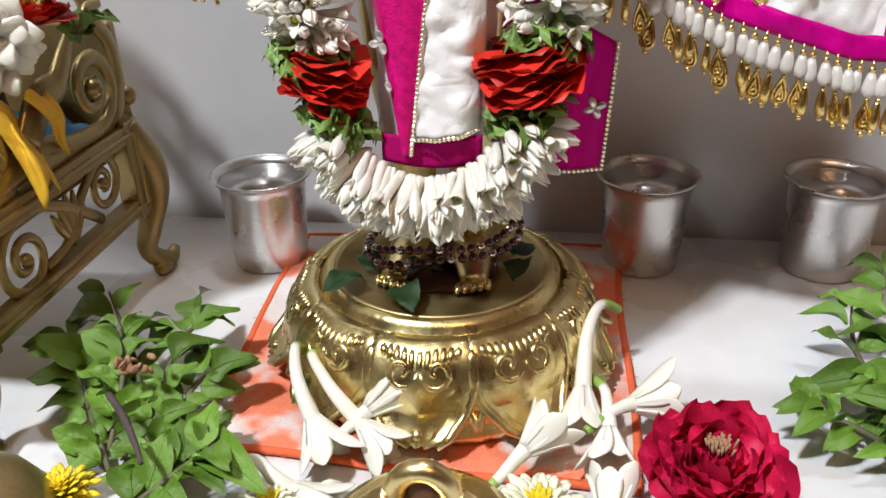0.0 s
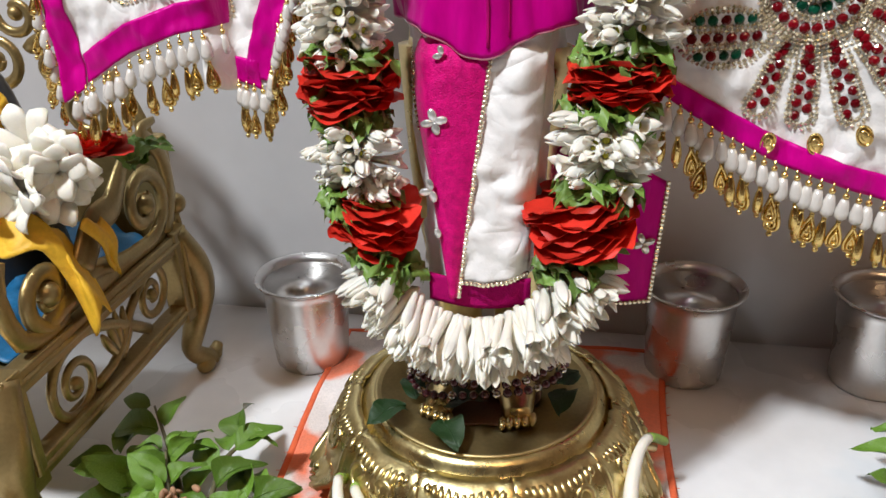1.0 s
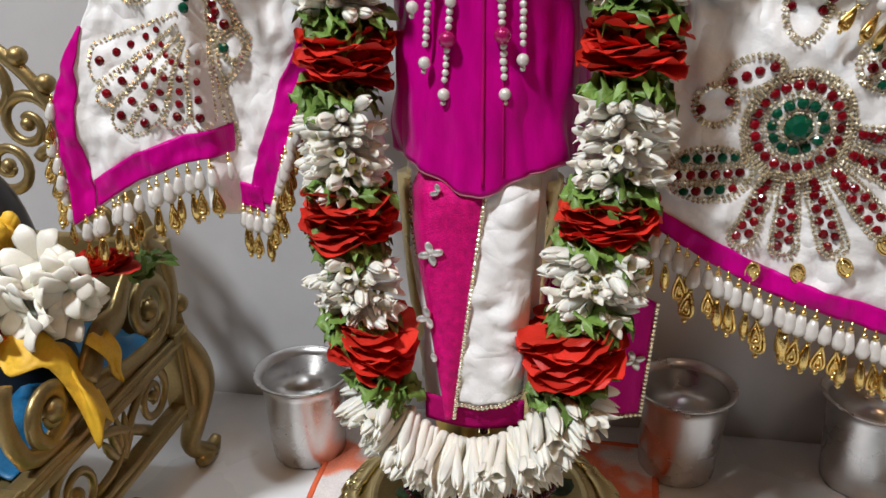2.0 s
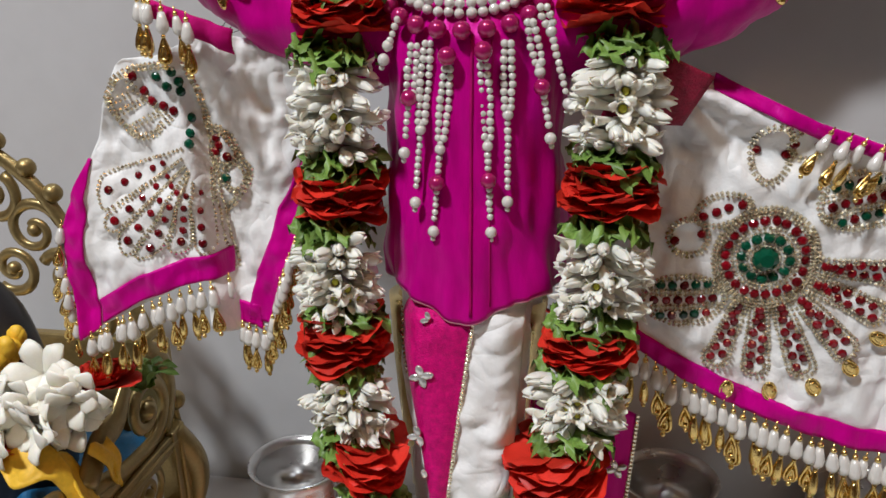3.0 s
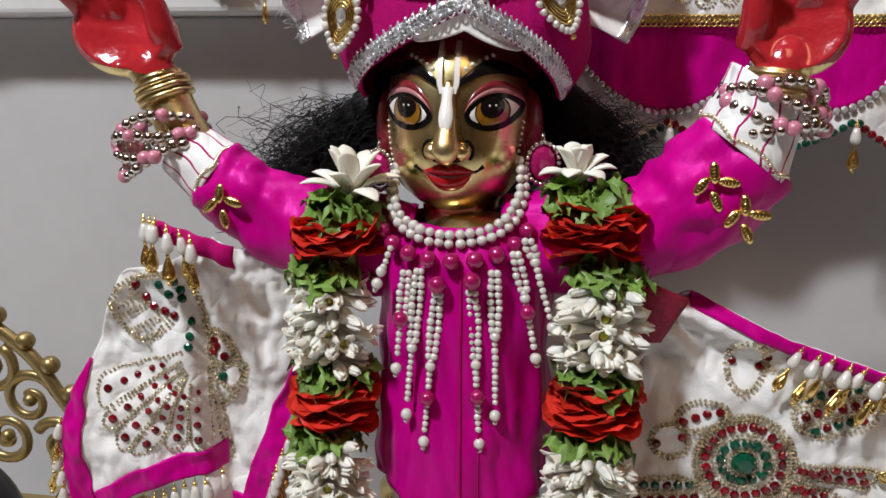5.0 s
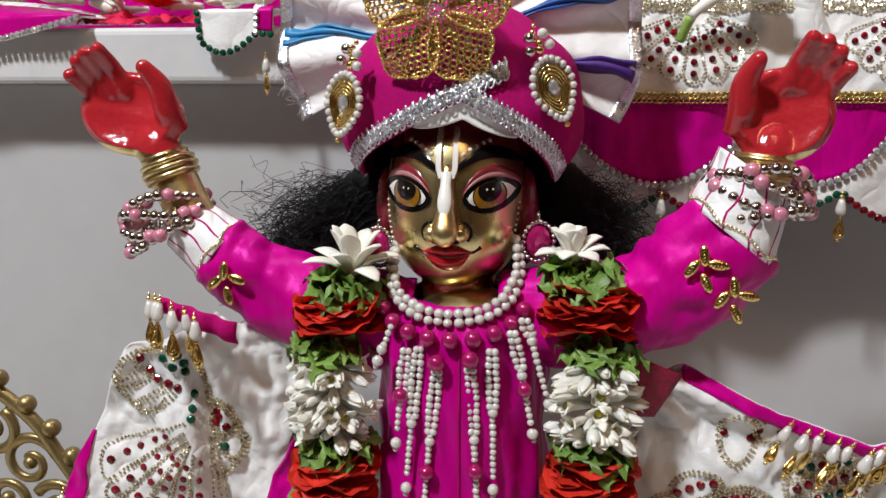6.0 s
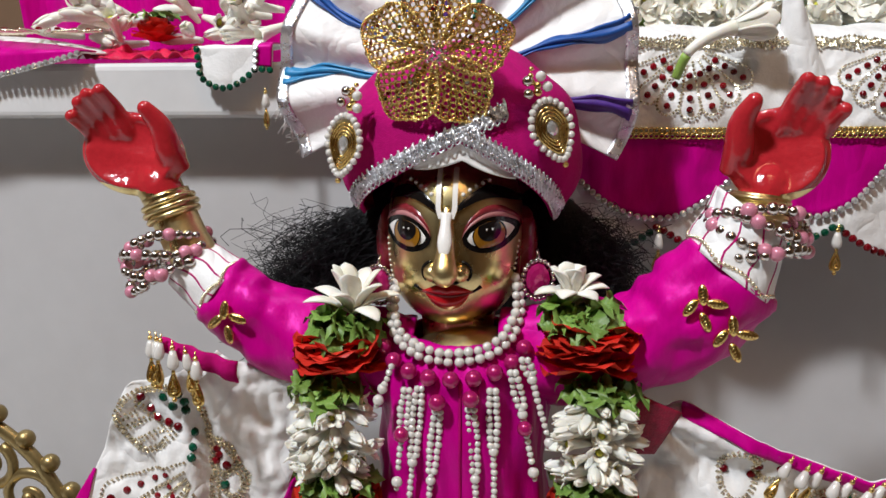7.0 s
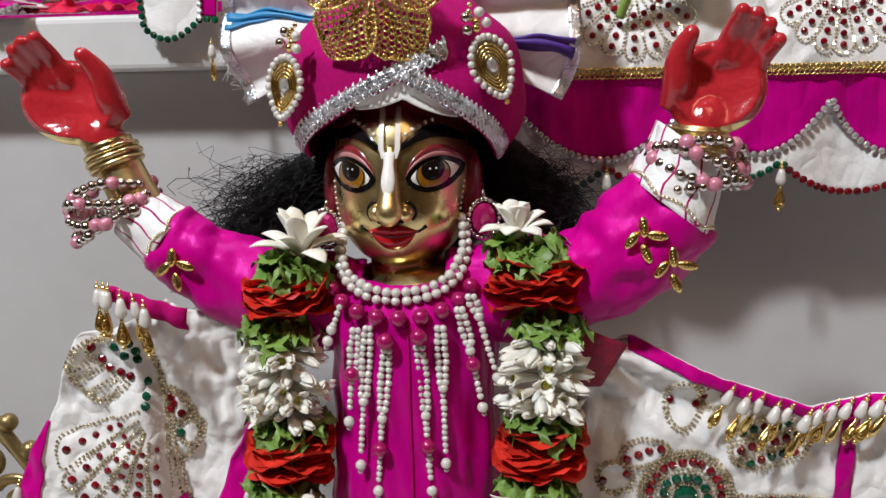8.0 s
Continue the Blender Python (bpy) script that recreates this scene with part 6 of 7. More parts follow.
def tuberose(path, spread, seed):
    """A loose tuberose: green stalk, white tube, six petals at its end."""
    rnd = random.Random(seed)
    t = thing("tuberose", "white tuberose bloom with a green stalk end", "flower", path[0], group="loose tuberose blooms")
    q0 = Vector(path[0])
    pts = [q0.lerp(p, 0.78) for p in spline(path, 24)]
    bm = new_bm()
    tube(bm, pts[:8], [0.0020, 0.0021, 0.0022, 0.0022, 0.0022, 0.0022, 0.0023, 0.0023], 10)
    part("stalk", bm, M_TUBEG, t, "pale green stalk")
    bm = new_bm()
    tube(bm, pts[7:], [0.0022 + 0.0018 * (k / 17) ** 1.5 for k in range(18)], 12)
    tubeo = part("flower_tube", bm, M_TUBE, t)
    end, d = pts[-1], (pts[-1] - pts[-3]).normalized()
    a = d.cross(Vector((0.1, 0.2, 1))).normalized()
    b = d.cross(a)
    for k in range(7):
        th = math.tau * (k + rnd.uniform(-0.15, 0.15)) / 7
        o = a * math.cos(th) + b * math.sin(th)
        L = rnd.uniform(0.015, 0.020)
        sp = (0.35 + 0.6 * spread) * rnd.uniform(0.7, 1.15)
        q = [end - d * 0.003 + o * 0.0030, end + d * L * 0.35 + o * (0.0035 + L * 0.25 * sp), end + d * L * 0.7 + o * (0.003 + L * 0.6 * sp), end + d * L * 0.9 + o * (0.002 + L * 0.95 * sp)]
        for p in q:
            p.z = max(p.z, 0.0045)
        bm = new_bm()
        tube(bm, q, [0.0022, 0.0050, 0.0048, 0.0008], 8, 8, flat=0.22, up=o)
        part("petal", bm, M_TUBE, tubeo)
    bm = new_bm()
    ball(bm, end + d * 0.001, 0.0016, 8, 6)
    part("throat", bm, M_TUBEY, tubeo, "yellow-green throat")
    return t


def mum(x, y, r, mats, label, seed):
    """A chrysanthemum of many narrow petals."""
    rnd = random.Random(seed)
    t = thing("chrysanthemum", label, "flower", (x, y, 0), group="chrysanthemums")
    meshes = [small("petal", lambda bm: tube(bm, [(0, 0.1, 0), (0, 0.45, 0.06), (0, 0.8, 0.10), (0, 1.0, 0.04)], [0.04, 0.12, 0.13, 0.04], 6, 6, flat=0.30, up=(0, 0, 1)), m) for m in mats]
    bm = new_bm()
    ball(bm, (x, y, r * 0.3), (r * 0.45, r * 0.45, r * 0.3), 12, 8)
    heart = part("flower_heart", bm, mats[0], t)
    for k in range(64):
        q = k / 63
        a, el = k * 2.39996, 0.05 + 1.25 * q
        s = r * (1.0 - 0.45 * q) * rnd.uniform(0.9, 1.08)
        m = Matrix.Translation((x, y, r * 0.30 + r * 0.08 * q)) @ Matrix.Rotation(a, 4, "Z") @ Matrix.Rotation(el, 4, "X")
        put("petal", meshes[0] if q > 0.82 else meshes[-1], heart, m @ Matrix.Scale(s, 4))
    return t


def brass_lamp():
    t = thing("brass_lamp", "polished brass lamp with an arched scroll top", "lamp", (0.014, -0.186, 0))
    c = (0.014, -0.186, 0)
    bm = new_bm()
    lathe(bm, [(0.026, 0.0), (0.030, 0.002), (0.031, 0.006), (0.024, 0.010), (0.020, 0.014), (0.026, 0.018), (0.033, 0.022), (0.034, 0.025), (0.030, 0.0275), (0.012, 0.030)], c, 48)
    part("body", bm, M_BRASSP, t)
    bm = new_bm()
    pts = [(c[0] + 0.0095 * math.cos(a), c[1] + 0.002, 0.041 + 0.012 * math.sin(a)) for a in [math.pi * (-0.25 + 1.5 * k / 16) for k in range(17)]]
    tube(bm, pts, [0.0040] * 17, 12, up=(0, 1, 0))
    part("arch", bm, M_BRASS, t)
    for s in (-1, 1):
        bm = new_bm()
        tube(bm, [(c[0] + s * (0.010 + 0.016 * k / 10), c[1] + 0.002, 0.040 - 0.012 * (k / 10) ** 1.2) for k in range(11)], [0.0058 - 0.0022 * k / 10 for k in range(11)], 12)
        ball(bm, (c[0] + s * 0.0085, c[1] - 0.004, 0.0345), 0.0052, 14, 10)
        ball(bm, (c[0] + s * 0.026, c[1] + 0.002, 0.0285), 0.0050, 14, 10)
        part("scroll", bm, M_BRASS, t)
    bm = new_bm()
    ball(bm, (c[0], c[1] + 0.003, 0.040), (0.006, 0.0028, 0.009), 14, 10)
    part("inlay", bm, M_OCHRE, t, "reddish paste in the arch")
    return t


def brass_bowl():
    t = thing("brass_bowl", "brown-gold brass bowl turned over on the marble", "bowl", (-0.158, -0.188, 0))
    bm = new_bm()
    lathe(bm, [(0.034, 0.0), (0.036, 0.0015), (0.0355, 0.004), (0.034, 0.012), (0.029, 0.022), (0.019, 0.030), (0.008, 0.0325), (0.006, 0.034), (0.001, 0.0345)], (-0.158, -0.188, 0), 48)
    part("body", bm, M_BRASSD, t)
    return t


def throne():
    t = thing("throne", "carved gilt metal throne with scrollwork sides and curved legs", "throne", (-0.265, -0.055, 0))
    X = -0.1755

    def scroll(parent, c, r0, turns, start, thick, grow=1.0, plane="x", name="scroll", wide=0.0042, tail=None):
        """A flat spiral bar, with a boss in its eye."""
        bm = new_bm()
        pts = []
        n = int(22 * turns)
        for k in range(n + 1):
            s = k / n
            a = start + grow * math.tau * turns * s
            r = r0 * (1 - 0.80 * s)
            u, w = r * math.cos(a), r * math.sin(a)
            pts.append((c[0], c[1] + u, c[2] + w) if plane == "x" else (c[0] + u, c[1], c[2] + w))
        if tail:
            pts = spline([*tail, pts[0]], 8)[:-1] + [Vector(p) for p in pts]
        m = len(pts)
        up = (1, 0, 0) if plane == "x" else (0, 1, 0)
        tube(bm, pts, [thick * (1.0 - 0.35 * k / m) for k in range(m)], 8, flat=wide / thick * 0.5, up=up)
        ball(bm, c, thick * 1.15, 12, 8)
        return part(name, bm, M_BRASSD, parent)

    # seat and rails
    bm = new_bm()
    box(bm, (-0.350, -0.128, 0.080), (-0.180, 0.022, 0.090))
    bevel(part("seat", bm, M_BRASSD, t, smooth=False), 0.002)
    for z0, z1 in ((0.0885, 0.0985), (0.0475, 0.0565)):
        bm = new_bm()
        box(bm, (X - 0.0045, -0.132, z0), (X + 0.0045, 0.012, z1))
        tube(bm, [(X + 0.0045, -0.131, (z0 + z1) / 2), (X + 0.0045, 0.011, (z0 + z1) / 2)], 0.0016, 6)
        bevel(part("rail", bm, M_BRASSD, t, smooth=False), 0.0012)
    for y0, y1 in ((-0.138, -0.126), (0.000, 0.014)):
        bm = new_bm()
        box(bm, (X - 0.006, y0, 0.045), (X + 0.0055, y1, 0.1005))
        tube(bm, [(X + 0.0055, (y0 + y1) / 2, 0.052), (X + 0.0055, (y0 + y1) / 2, 0.094)], 0.0020, 6)
        bevel(part("post", bm, M_BRASSD, t, smooth=False), 0.0015)
    # pierced panel between the rails: two scrolls and a palm between them
    scroll(t, (X, -0.092, 0.0690), 0.0185, 1.6, math.pi * 0.55, 0.0030, 1, tail=[(X, -0.030, 0.060), (X, -0.055, 0.078), (X, -0.078, 0.0880)])
    scroll(t, (X, -0.022, 0.0760), 0.0150, 1.5, math.pi * 0.45, 0.0028, -1, tail=[(X, -0.080, 0.059), (X, -0.060, 0.062), (X, -0.040, 0.080)])
    for k in range(5):
        bm = new_bm()
        a = math.radians(50 + 20 * k)
        tube(bm, [(X, -0.055, 0.0585), (X, -0.055 + 0.014 * math.cos(a), 0.0585 + 0.017 * math.sin(a)), (X, -0.055 + 0.020 * math.cos(a), 0.0585 + 0.027 * math.sin(a))], [0.0016, 0.0030, 0.0010], 8, 8, flat=0.6, up=(1, 0, 0))
        part("palm_leaf", bm, M_BRASSD, t)
    # arm: a low curl in front, a high one behind
    scroll(t, (X, -0.0950, 0.1160), 0.0160, 1.3, -math.pi * 0.35, 0.0050, -1, wide=0.0060, tail=[(X, -0.118, 0.142), (X, -0.122, 0.128), (X, -0.116, 0.106), (X, -0.100, 0.1000)])
    scroll(t, (X, -0.0130, 0.1230), 0.0210, 1.4, -math.pi * 0.55, 0.0050, 1, wide=0.0060, tail=[(X, -0.078, 0.108), (X, -0.060, 0.110), (X, -0.040, 0.104)])
    bm = new_bm()
    tube(bm, [(X, -0.070, 0.1150), (X, -0.055, 0.1300), (X, -0.040, 0.1330), (X, -0.028, 0.1450), (X, -0.018, 0.1560)], [0.0080, 0.0085, 0.0075, 0.0050, 0.0020], 10, 20, flat=0.42, up=(1, 0, 0))
    part("arm_leaf", bm, M_BRASSD, t)
    bm = new_bm()
    tube(bm, [(X, -0.105, 0.1010), (X, -0.080, 0.1080), (X, -0.060, 0.1030), (X, -0.030, 0.1020), (X, 0.000, 0.1010)], [0.005, 0.0075, 0.006, 0.004, 0.004], 10, 20, flat=0.42, up=(1, 0, 0))
    part("arm_rail", bm, M_BRASSD, t)
    bm = new_bm()
    tube(bm, [(X, 0.002, 0.100), (X, 0.012, 0.120), (X, 0.010, 0.142), (X, -0.004, 0.158), (X, 0.010, 0.160)], [0.005, 0.0055, 0.005, 0.004, 0.002], 10, 20, flat=0.5, up=(1, 0, 0))
    ball(bm, (X - 0.002, 0.020, 0.110), 0.0060, 12, 8)
    part("arm_post", bm, M_BRASSD, t)
    # legs
    for x, y, s in ((X, 0.008, 1), (X, -0.132, -1), (-0.350, 0.008, 1), (-0.350, -0.132, -1)):
        dx = 0.004 if x > -0.2 else -0.004
        bm = new_bm()
        tube(bm, [(x, y, 0.098), (x + dx, y + s * 0.010, 0.075), (x + dx, y + s * 0.013, 0.055), (x, y + s * 0.006, 0.034), (x - dx, y + s * 0.006, 0.018), (x, y + s * 0.018, 0.006), (x + dx * 0.3, y + s * 0.028, 0.010)], [0.0070, 0.0085, 0.0078, 0.0068, 0.0056, 0.0058, 0.0030], 12, 28)
        ball(bm, (x, y + s * 0.012, 0.0052), (0.0055, 0.0075, 0.0052), 12, 8)
        part("leg", bm, M_BRASSD, t)
    # openwork back
    Y = 0.018
    bm = new_bm()
    tube(bm, [(-0.178, Y, 0.095), (-0.186, Y, 0.150), (-0.198, Y, 0.178), (-0.214, Y, 0.196), (-0.226, Y, 0.214), (-0.240, Y, 0.236), (-0.262, Y, 0.254), (-0.285, Y, 0.262)], 0.0042, 10, 36, flat=0.7, up=(0, 1, 0))
    for x, z in ((-0.2225, 0.2165), (-0.2330, 0.2325), (-0.2460, 0.2460), (-0.2610, 0.2600), (-0.208, 0.195)):
        ball(bm, (x + 0.003, Y, z), 0.0052, 12, 8)
    part("back_frame", bm, M_BRASSD, t)
    for c, r, st, g in (((-0.2450, Y, 0.2110), 0.0170, 0.3, 1), ((-0.2300, Y, 0.1850), 0.0150, 2.6, -1), ((-0.2660, Y, 0.2290), 0.0150, 1.0, -1), ((-0.2620, Y, 0.1880), 0.0150, 4.0, 1), ((-0.215, Y, 0.160), 0.0130, 2.0, 1)):
        scroll(t, c, r, 1.3, st, 0.0034, g, "y", wide=0.005)
    bm = new_bm()
    box(bm, (-0.350, Y - 0.004, 0.088), (-0.176, Y + 0.004, 0.150))
    bevel(part("back_panel", bm, M_BRASSD, t, smooth=False), 0.002)
    return t


def throne_figure():
    bm = new_bm()
    tube(bm, [(-0.240, -0.045, 0.0905), (-0.236, -0.050, 0.120), (-0.232, -0.050, 0.155), (-0.236, -0.045, 0.190), (-0.240, -0.045, 0.215)], [0.040, 0.036, 0.030, 0.022, 0.006], 20, 20, flat=0.8)
    tube(bm, [(-0.222, -0.050, 0.180), (-0.204, -0.060, 0.160), (-0.200, -0.075, 0.150)], [0.010, 0.009, 0.008], 12, 10)
    return tagged(put("small_statue", mesh_of(bm, "small_statue", M_BLACKS), None), "small black stone statue seated on the gilt throne", "statue")


def drape(name, label, f, nu, nv, mat, category="cloth", thick=0.001):
    bm = new_bm()
    sheet(bm, f, nu, nv)
    ob = solid(put(name, mesh_of(bm, name, mat), None), thick)
    return tagged(ob, label, category)


mat_cloth()
cup(-0.1165, 0.0445, 20)
cup(0.1080, 0.0620, 75)
cup(0.2130, 0.0655, 140)
basil("basil_sprig", "fresh green basil sprigs lying on the marble", [
    [(-0.085, -0.165, 0.006), (-0.110, -0.135, 0.014), (-0.130, -0.100, 0.022), (-0.160, -0.062, 0.036)],
    [(-0.100, -0.160, 0.008), (-0.110, -0.120, 0.020), (-0.115, -0.085, 0.026), (-0.108, -0.068, 0.028)],
    [(-0.120, -0.150, 0.005), (-0.140, -0.125, 0.012), (-0.155, -0.105, 0.018)],
    [(-0.100, -0.175, 0.012), (-0.085, -0.162, 0.020), (-0.072, -0.150, 0.026)],
    [(-0.130, -0.115, 0.012), (-0.150, -0.095, 0.020), (-0.172, -0.085, 0.024)],
    [(-0.125, -0.140, 0.008), (-0.128, -0.115, 0.026), (-0.140, -0.090, 0.034)],
    [(-0.090, -0.150, 0.006), (-0.100, -0.115, 0.018), (-0.092, -0.095, 0.022)]], 3, 8)
basil("basil_sprig", "fresh green basil sprigs with small buds on the marble", [
    [(0.215, -0.100, 0.006), (0.200, -0.085, 0.016), (0.190, -0.060, 0.024), (0.196, -0.030, 0.030)],
    [(0.205, -0.110, 0.006), (0.180, -0.100, 0.014), (0.162, -0.090, 0.016)],
    [(0.215, -0.090, 0.008), (0.205, -0.060, 0.028), (0.215, -0.020, 0.034), (0.218, 0.000, 0.036)],
    [(0.225, -0.115, 0.010), (0.205, -0.105, 0.022), (0.188, -0.088, 0.028)]], 8, 6)
tw = thing("twig", "dry dark twig lying in the basil", "twig", (-0.115, -0.155, 0.02))
bm = new_bm()
tube(bm, [(-0.120, -0.138, 0.036), (-0.108, -0.150, 0.037), (-0.096, -0.164, 0.036), (-0.090, -0.172, 0.034)], [0.0014, 0.0015, 0.0012, 0.0008], 8, 14)
part("stick", bm, M_STEMB, tw)
for k in range(14):
    bm = new_bm()
    ball(bm, (-0.114 + random.uniform(-0.008, 0.008), -0.122 + random.uniform(-0.005, 0.005), 0.040 + random.uniform(-0.003, 0.003)), (random.uniform(0.0012, 0.0030), random.uniform(0.001, 0.002), random.uniform(0.0006, 0.0016)), 8, 6, turn=rand_turn(1.5))
    part("dry_bloom", bm, M_DRY, tw, "pale brown dried bloom")
big_rose()
for k, (path, sp) in enumerate([
        ([(-0.054, -0.092, 0.030), (-0.054, -0.104, 0.040), (-0.048, -0.122, 0.032), (-0.036, -0.137, 0.016)], 0.7),
        ([(-0.047, -0.094, 0.030), (-0.045, -0.108, 0.038), (-0.030, -0.124, 0.028), (-0.010, -0.136, 0.014)], 0.5),
        ([(-0.036, -0.132, 0.012), (-0.026, -0.127, 0.018), (-0.018, -0.122, 0.024), (-0.011, -0.116, 0.028)], 0.45),
        ([(0.086, -0.050, 0.034), (0.074, -0.062, 0.044), (0.066, -0.085, 0.038), (0.064, -0.112, 0.018)], 0.35),
        ([(0.070, -0.116, 0.016), (0.080, -0.108, 0.020), (0.090, -0.101, 0.022), (0.098, -0.097, 0.022)], 0.75),
        ([(0.073, -0.088, 0.022), (0.079, -0.100, 0.024), (0.081, -0.114, 0.018), (0.081, -0.126, 0.014)], 0.45),
        ([(0.030, -0.148, 0.008), (0.038, -0.142, 0.014), (0.046, -0.134, 0.020), (0.053, -0.127, 0.024)], 0.55),
        ([(-0.070, -0.150, 0.010), (-0.056, -0.148, 0.020), (-0.044, -0.154, 0.016), (-0.034, -0.156, 0.008)], 0.8),
        ([(0.072, -0.168, 0.005), (0.076, -0.160, 0.007), (0.079, -0.153, 0.008), (0.080, -0.147, 0.010)], 0.4)]):
    tuberose(path, sp, k)
mum(-0.0480, -0.1640, 0.017, [M_MUMY, M_MUMW], "cream chrysanthemum with a yellow heart", 1)
mum(0.0520, -0.1560, 0.021, [M_MUMY, M_MUMW], "cream chrysanthemum with a yellow heart", 2)
mum(-0.1320, -0.1640, 0.016, [M_MUMY, M_MUMY], "bright yellow chrysanthemum head", 3)
mum(0.1440, -0.1540, 0.015, [M_MUMY, M_MUMY], "bright yellow chrysanthemum head", 4)
brass_lamp()
brass_bowl()
throne()
throne_figure()
# offerings on the throne
drape("yellow_cloth", "yellow cloth thrown over the throne's scroll arm", lambda u, v: Vector((-0.215 + 0.052 * u + 0.004 * math.sin(5 * v), -0.080 + 0.030 * (v - 0.5) * (1 - 0.4 * u) + 0.004 * math.sin(9 * u + 6 * v), 0.150 - 0.018 * u - 0.030 * max(0, u - 0.72) / 0.28 - 0.012 * abs(v - 0.5) + 0.004 * math.sin(11 * u + 7 * v) + 0.003 * noise.noise((u * 4, v * 4, 1)))), 30, 24, M_YELLOW)
drape("yellow_ribbon", "narrow yellow cloth end hanging down the throne's side", lambda u, v: Vector((-0.1675 + 0.003 * math.sin(5 * v) - 0.003 * (1 - v), -0.064 + 0.012 * (u - 0.5) * (1.3 - v) + 0.012 * v, 0.136 - 0.030 * v + 0.003 * math.sin(6 * u))), 8, 20, M_YELLOW)
drape("blue_cloth", "crumpled blue cloth on the throne seat", lambda u, v: Vector((-0.255 + 0.070 * u, -0.115 + 0.115 * v, 0.0945 + 0.018 * math.sin(math.pi * u) * (0.7 + 0.4 * noise.noise((u * 3, v * 3, 4))) + 0.006 * noise.noise((u * 8, v * 8, 2)))), 30, 40, M_BLUE)
posy = thing("flower_posy", "white tuberose blooms and a red rose on the throne arm", "flowers", (-0.175, -0.070, 0.15))
rp = random.Random(21)
for k in range(15):
    c = Vector((-0.186 + rp.uniform(-0.020, 0.018), -0.076 + rp.uniform(-0.008, 0.012), 0.160 + rp.uniform(-0.010, 0.012)))
    bm = new_bm()
    out = Vector((rp.uniform(-0.5, 0.6), -0.8, rp.uniform(-0.4, 0.6))).normalized()
    a = out.cross(Vector((0, 0, 1))).normalized()
    b = out.cross(a)
    for q in range(6):
        th = math.tau * q / 6 + rp.uniform(-0.2, 0.2)
        o = a * math.cos(th) + b * math.sin(th)
        tube(bm, [c, c + out * 0.004 + o * 0.006, c + out * 0.007 + o * 0.012, c + out * 0.006 + o * 0.0165], [0.001, 0.0048, 0.0050, 0.0010], 8, 6, flat=0.22, up=out)
    part("bloom", bm, M_TUBE, posy)
for j in range(22):
    m = Matrix.Translation((-0.166, -0.056, 0.163)) @ Matrix.Rotation(j * 2.4, 4, "Z") @ Matrix.Rotation(0.1 + 0.05 * j, 4, "X")
    put("petal", PETALS[j % 4], posy, m @ Matrix.Diagonal((0.017, 0.018 - 0.0004 * j, 0.008, 1)), "red rose petal")
for j in range(12):
    m = Matrix.Translation((-0.204, -0.082, 0.140)) @ Matrix.Rotation(j * 2.4, 4, "Z") @ Matrix.Rotation(0.1 + 0.1 * j, 4, "X")
    put("petal", PETALS[j % 4], posy, m @ Matrix.Diagonal((0.014, 0.014, 0.007, 1)), "red rose petal")
for j in range(4):
    put("leaf", LEAVES[j % 3], posy, Matrix.Translation((-0.158, -0.045, 0.155)) @ Matrix.Rotation(-1.2 + 0.5 * j, 4, "Z") @ Matrix.Rotation(0.6, 4, "X") @ Matrix.Scale(0.020, 4), "green leaf")
mg = thing("marigold", "yellow marigold bloom hanging beside the small statue", "flower", (-0.216, -0.06, 0.172))
for k in range(30):
    a, q = k * 2.4, k / 29
    bm = new_bm()
    ball(bm, (-0.216 + 0.010 * math.cos(a) * math.sqrt(q), -0.060 + 0.009 * math.sin(a) * math.sqrt(q), 0.176 + 0.018 * (q - 0.5)), (0.0045, 0.0035, 0.006), 8, 6)
    part("petal", bm, M_YELLOW, mg)
# on the pedestal: basil leaves, anklet beads, dried paste
off = thing("basil_leaf", "dark wet basil leaves laid at the statue's feet", "leaf", (-0.01, -0.08, 0.054), group="leaves on the pedestal")
for x, y, a, s in ((-0.030, -0.072, 2.6, 0.021), (-0.026, -0.066, 0.4, 0.017), (-0.012, -0.080, 3.4, 0.021), (-0.014, -0.070, -1.2, 0.020), (0.022, -0.048, 0.9, 0.022), (0.040, -0.050, 2.9, 0.019), (0.036, -0.046, -0.8, 0.016), (0.012, -0.054, 1.7, 0.017)):
    m = Matrix.Translation((x, y, 0.0580)) @ Matrix.Rotation(a, 4, "Z") @ Matrix.Rotation(0.10, 4, "X")
    put("leaf", small("leaf", leaf_build(8, 0.06, 0.2, 0.04), M_LEAFD), off, m @ rand_turn(0.25) @ Matrix.Diagonal((s * 1.05, s, s * 0.9, 1)))
ank = thing("anklet", "strings of dark garnet beads round the statue's ankles", "anklet", (0.002, -0.045, 0.06))
for j in range(2):
    for k in range(46):
        a = math.tau * k / 46
        p = Vector((0.003 + (0.036 - 0.002 * j) * math.cos(a), -0.045 + (0.028 - 0.001 * j) * math.sin(a), 0.066 + 0.0055 * j + 0.006 * math.cos(a) + 0.0018 * math.sin(3 * a + j)))
        put("garnet_bead", GARNET if (k + j) % 4 else BEAD, ank, Matrix.Translation(p) @ Matrix.Scale(0.0021, 4))
bm = new_bm()
lathe(bm, [(0.027, 0.0546), (0.026, 0.0550), (0.015, 0.0553), (0.002, 0.0555)], (0.004, -0.052, 0), 60, ripple=lambda a, i: 1 + 0.18 * noise.noise((math.cos(a) * 1.5, math.sin(a) * 1.5, 0.5)) + 0.08 * noise.noise((math.cos(a) * 5, math.sin(a) * 5, 2)))
tagged(put("dried_paste", mesh_of(bm, "dried_paste", M_OCHRE), None), "brown dried sandal paste on the pedestal's top plate", "paste")


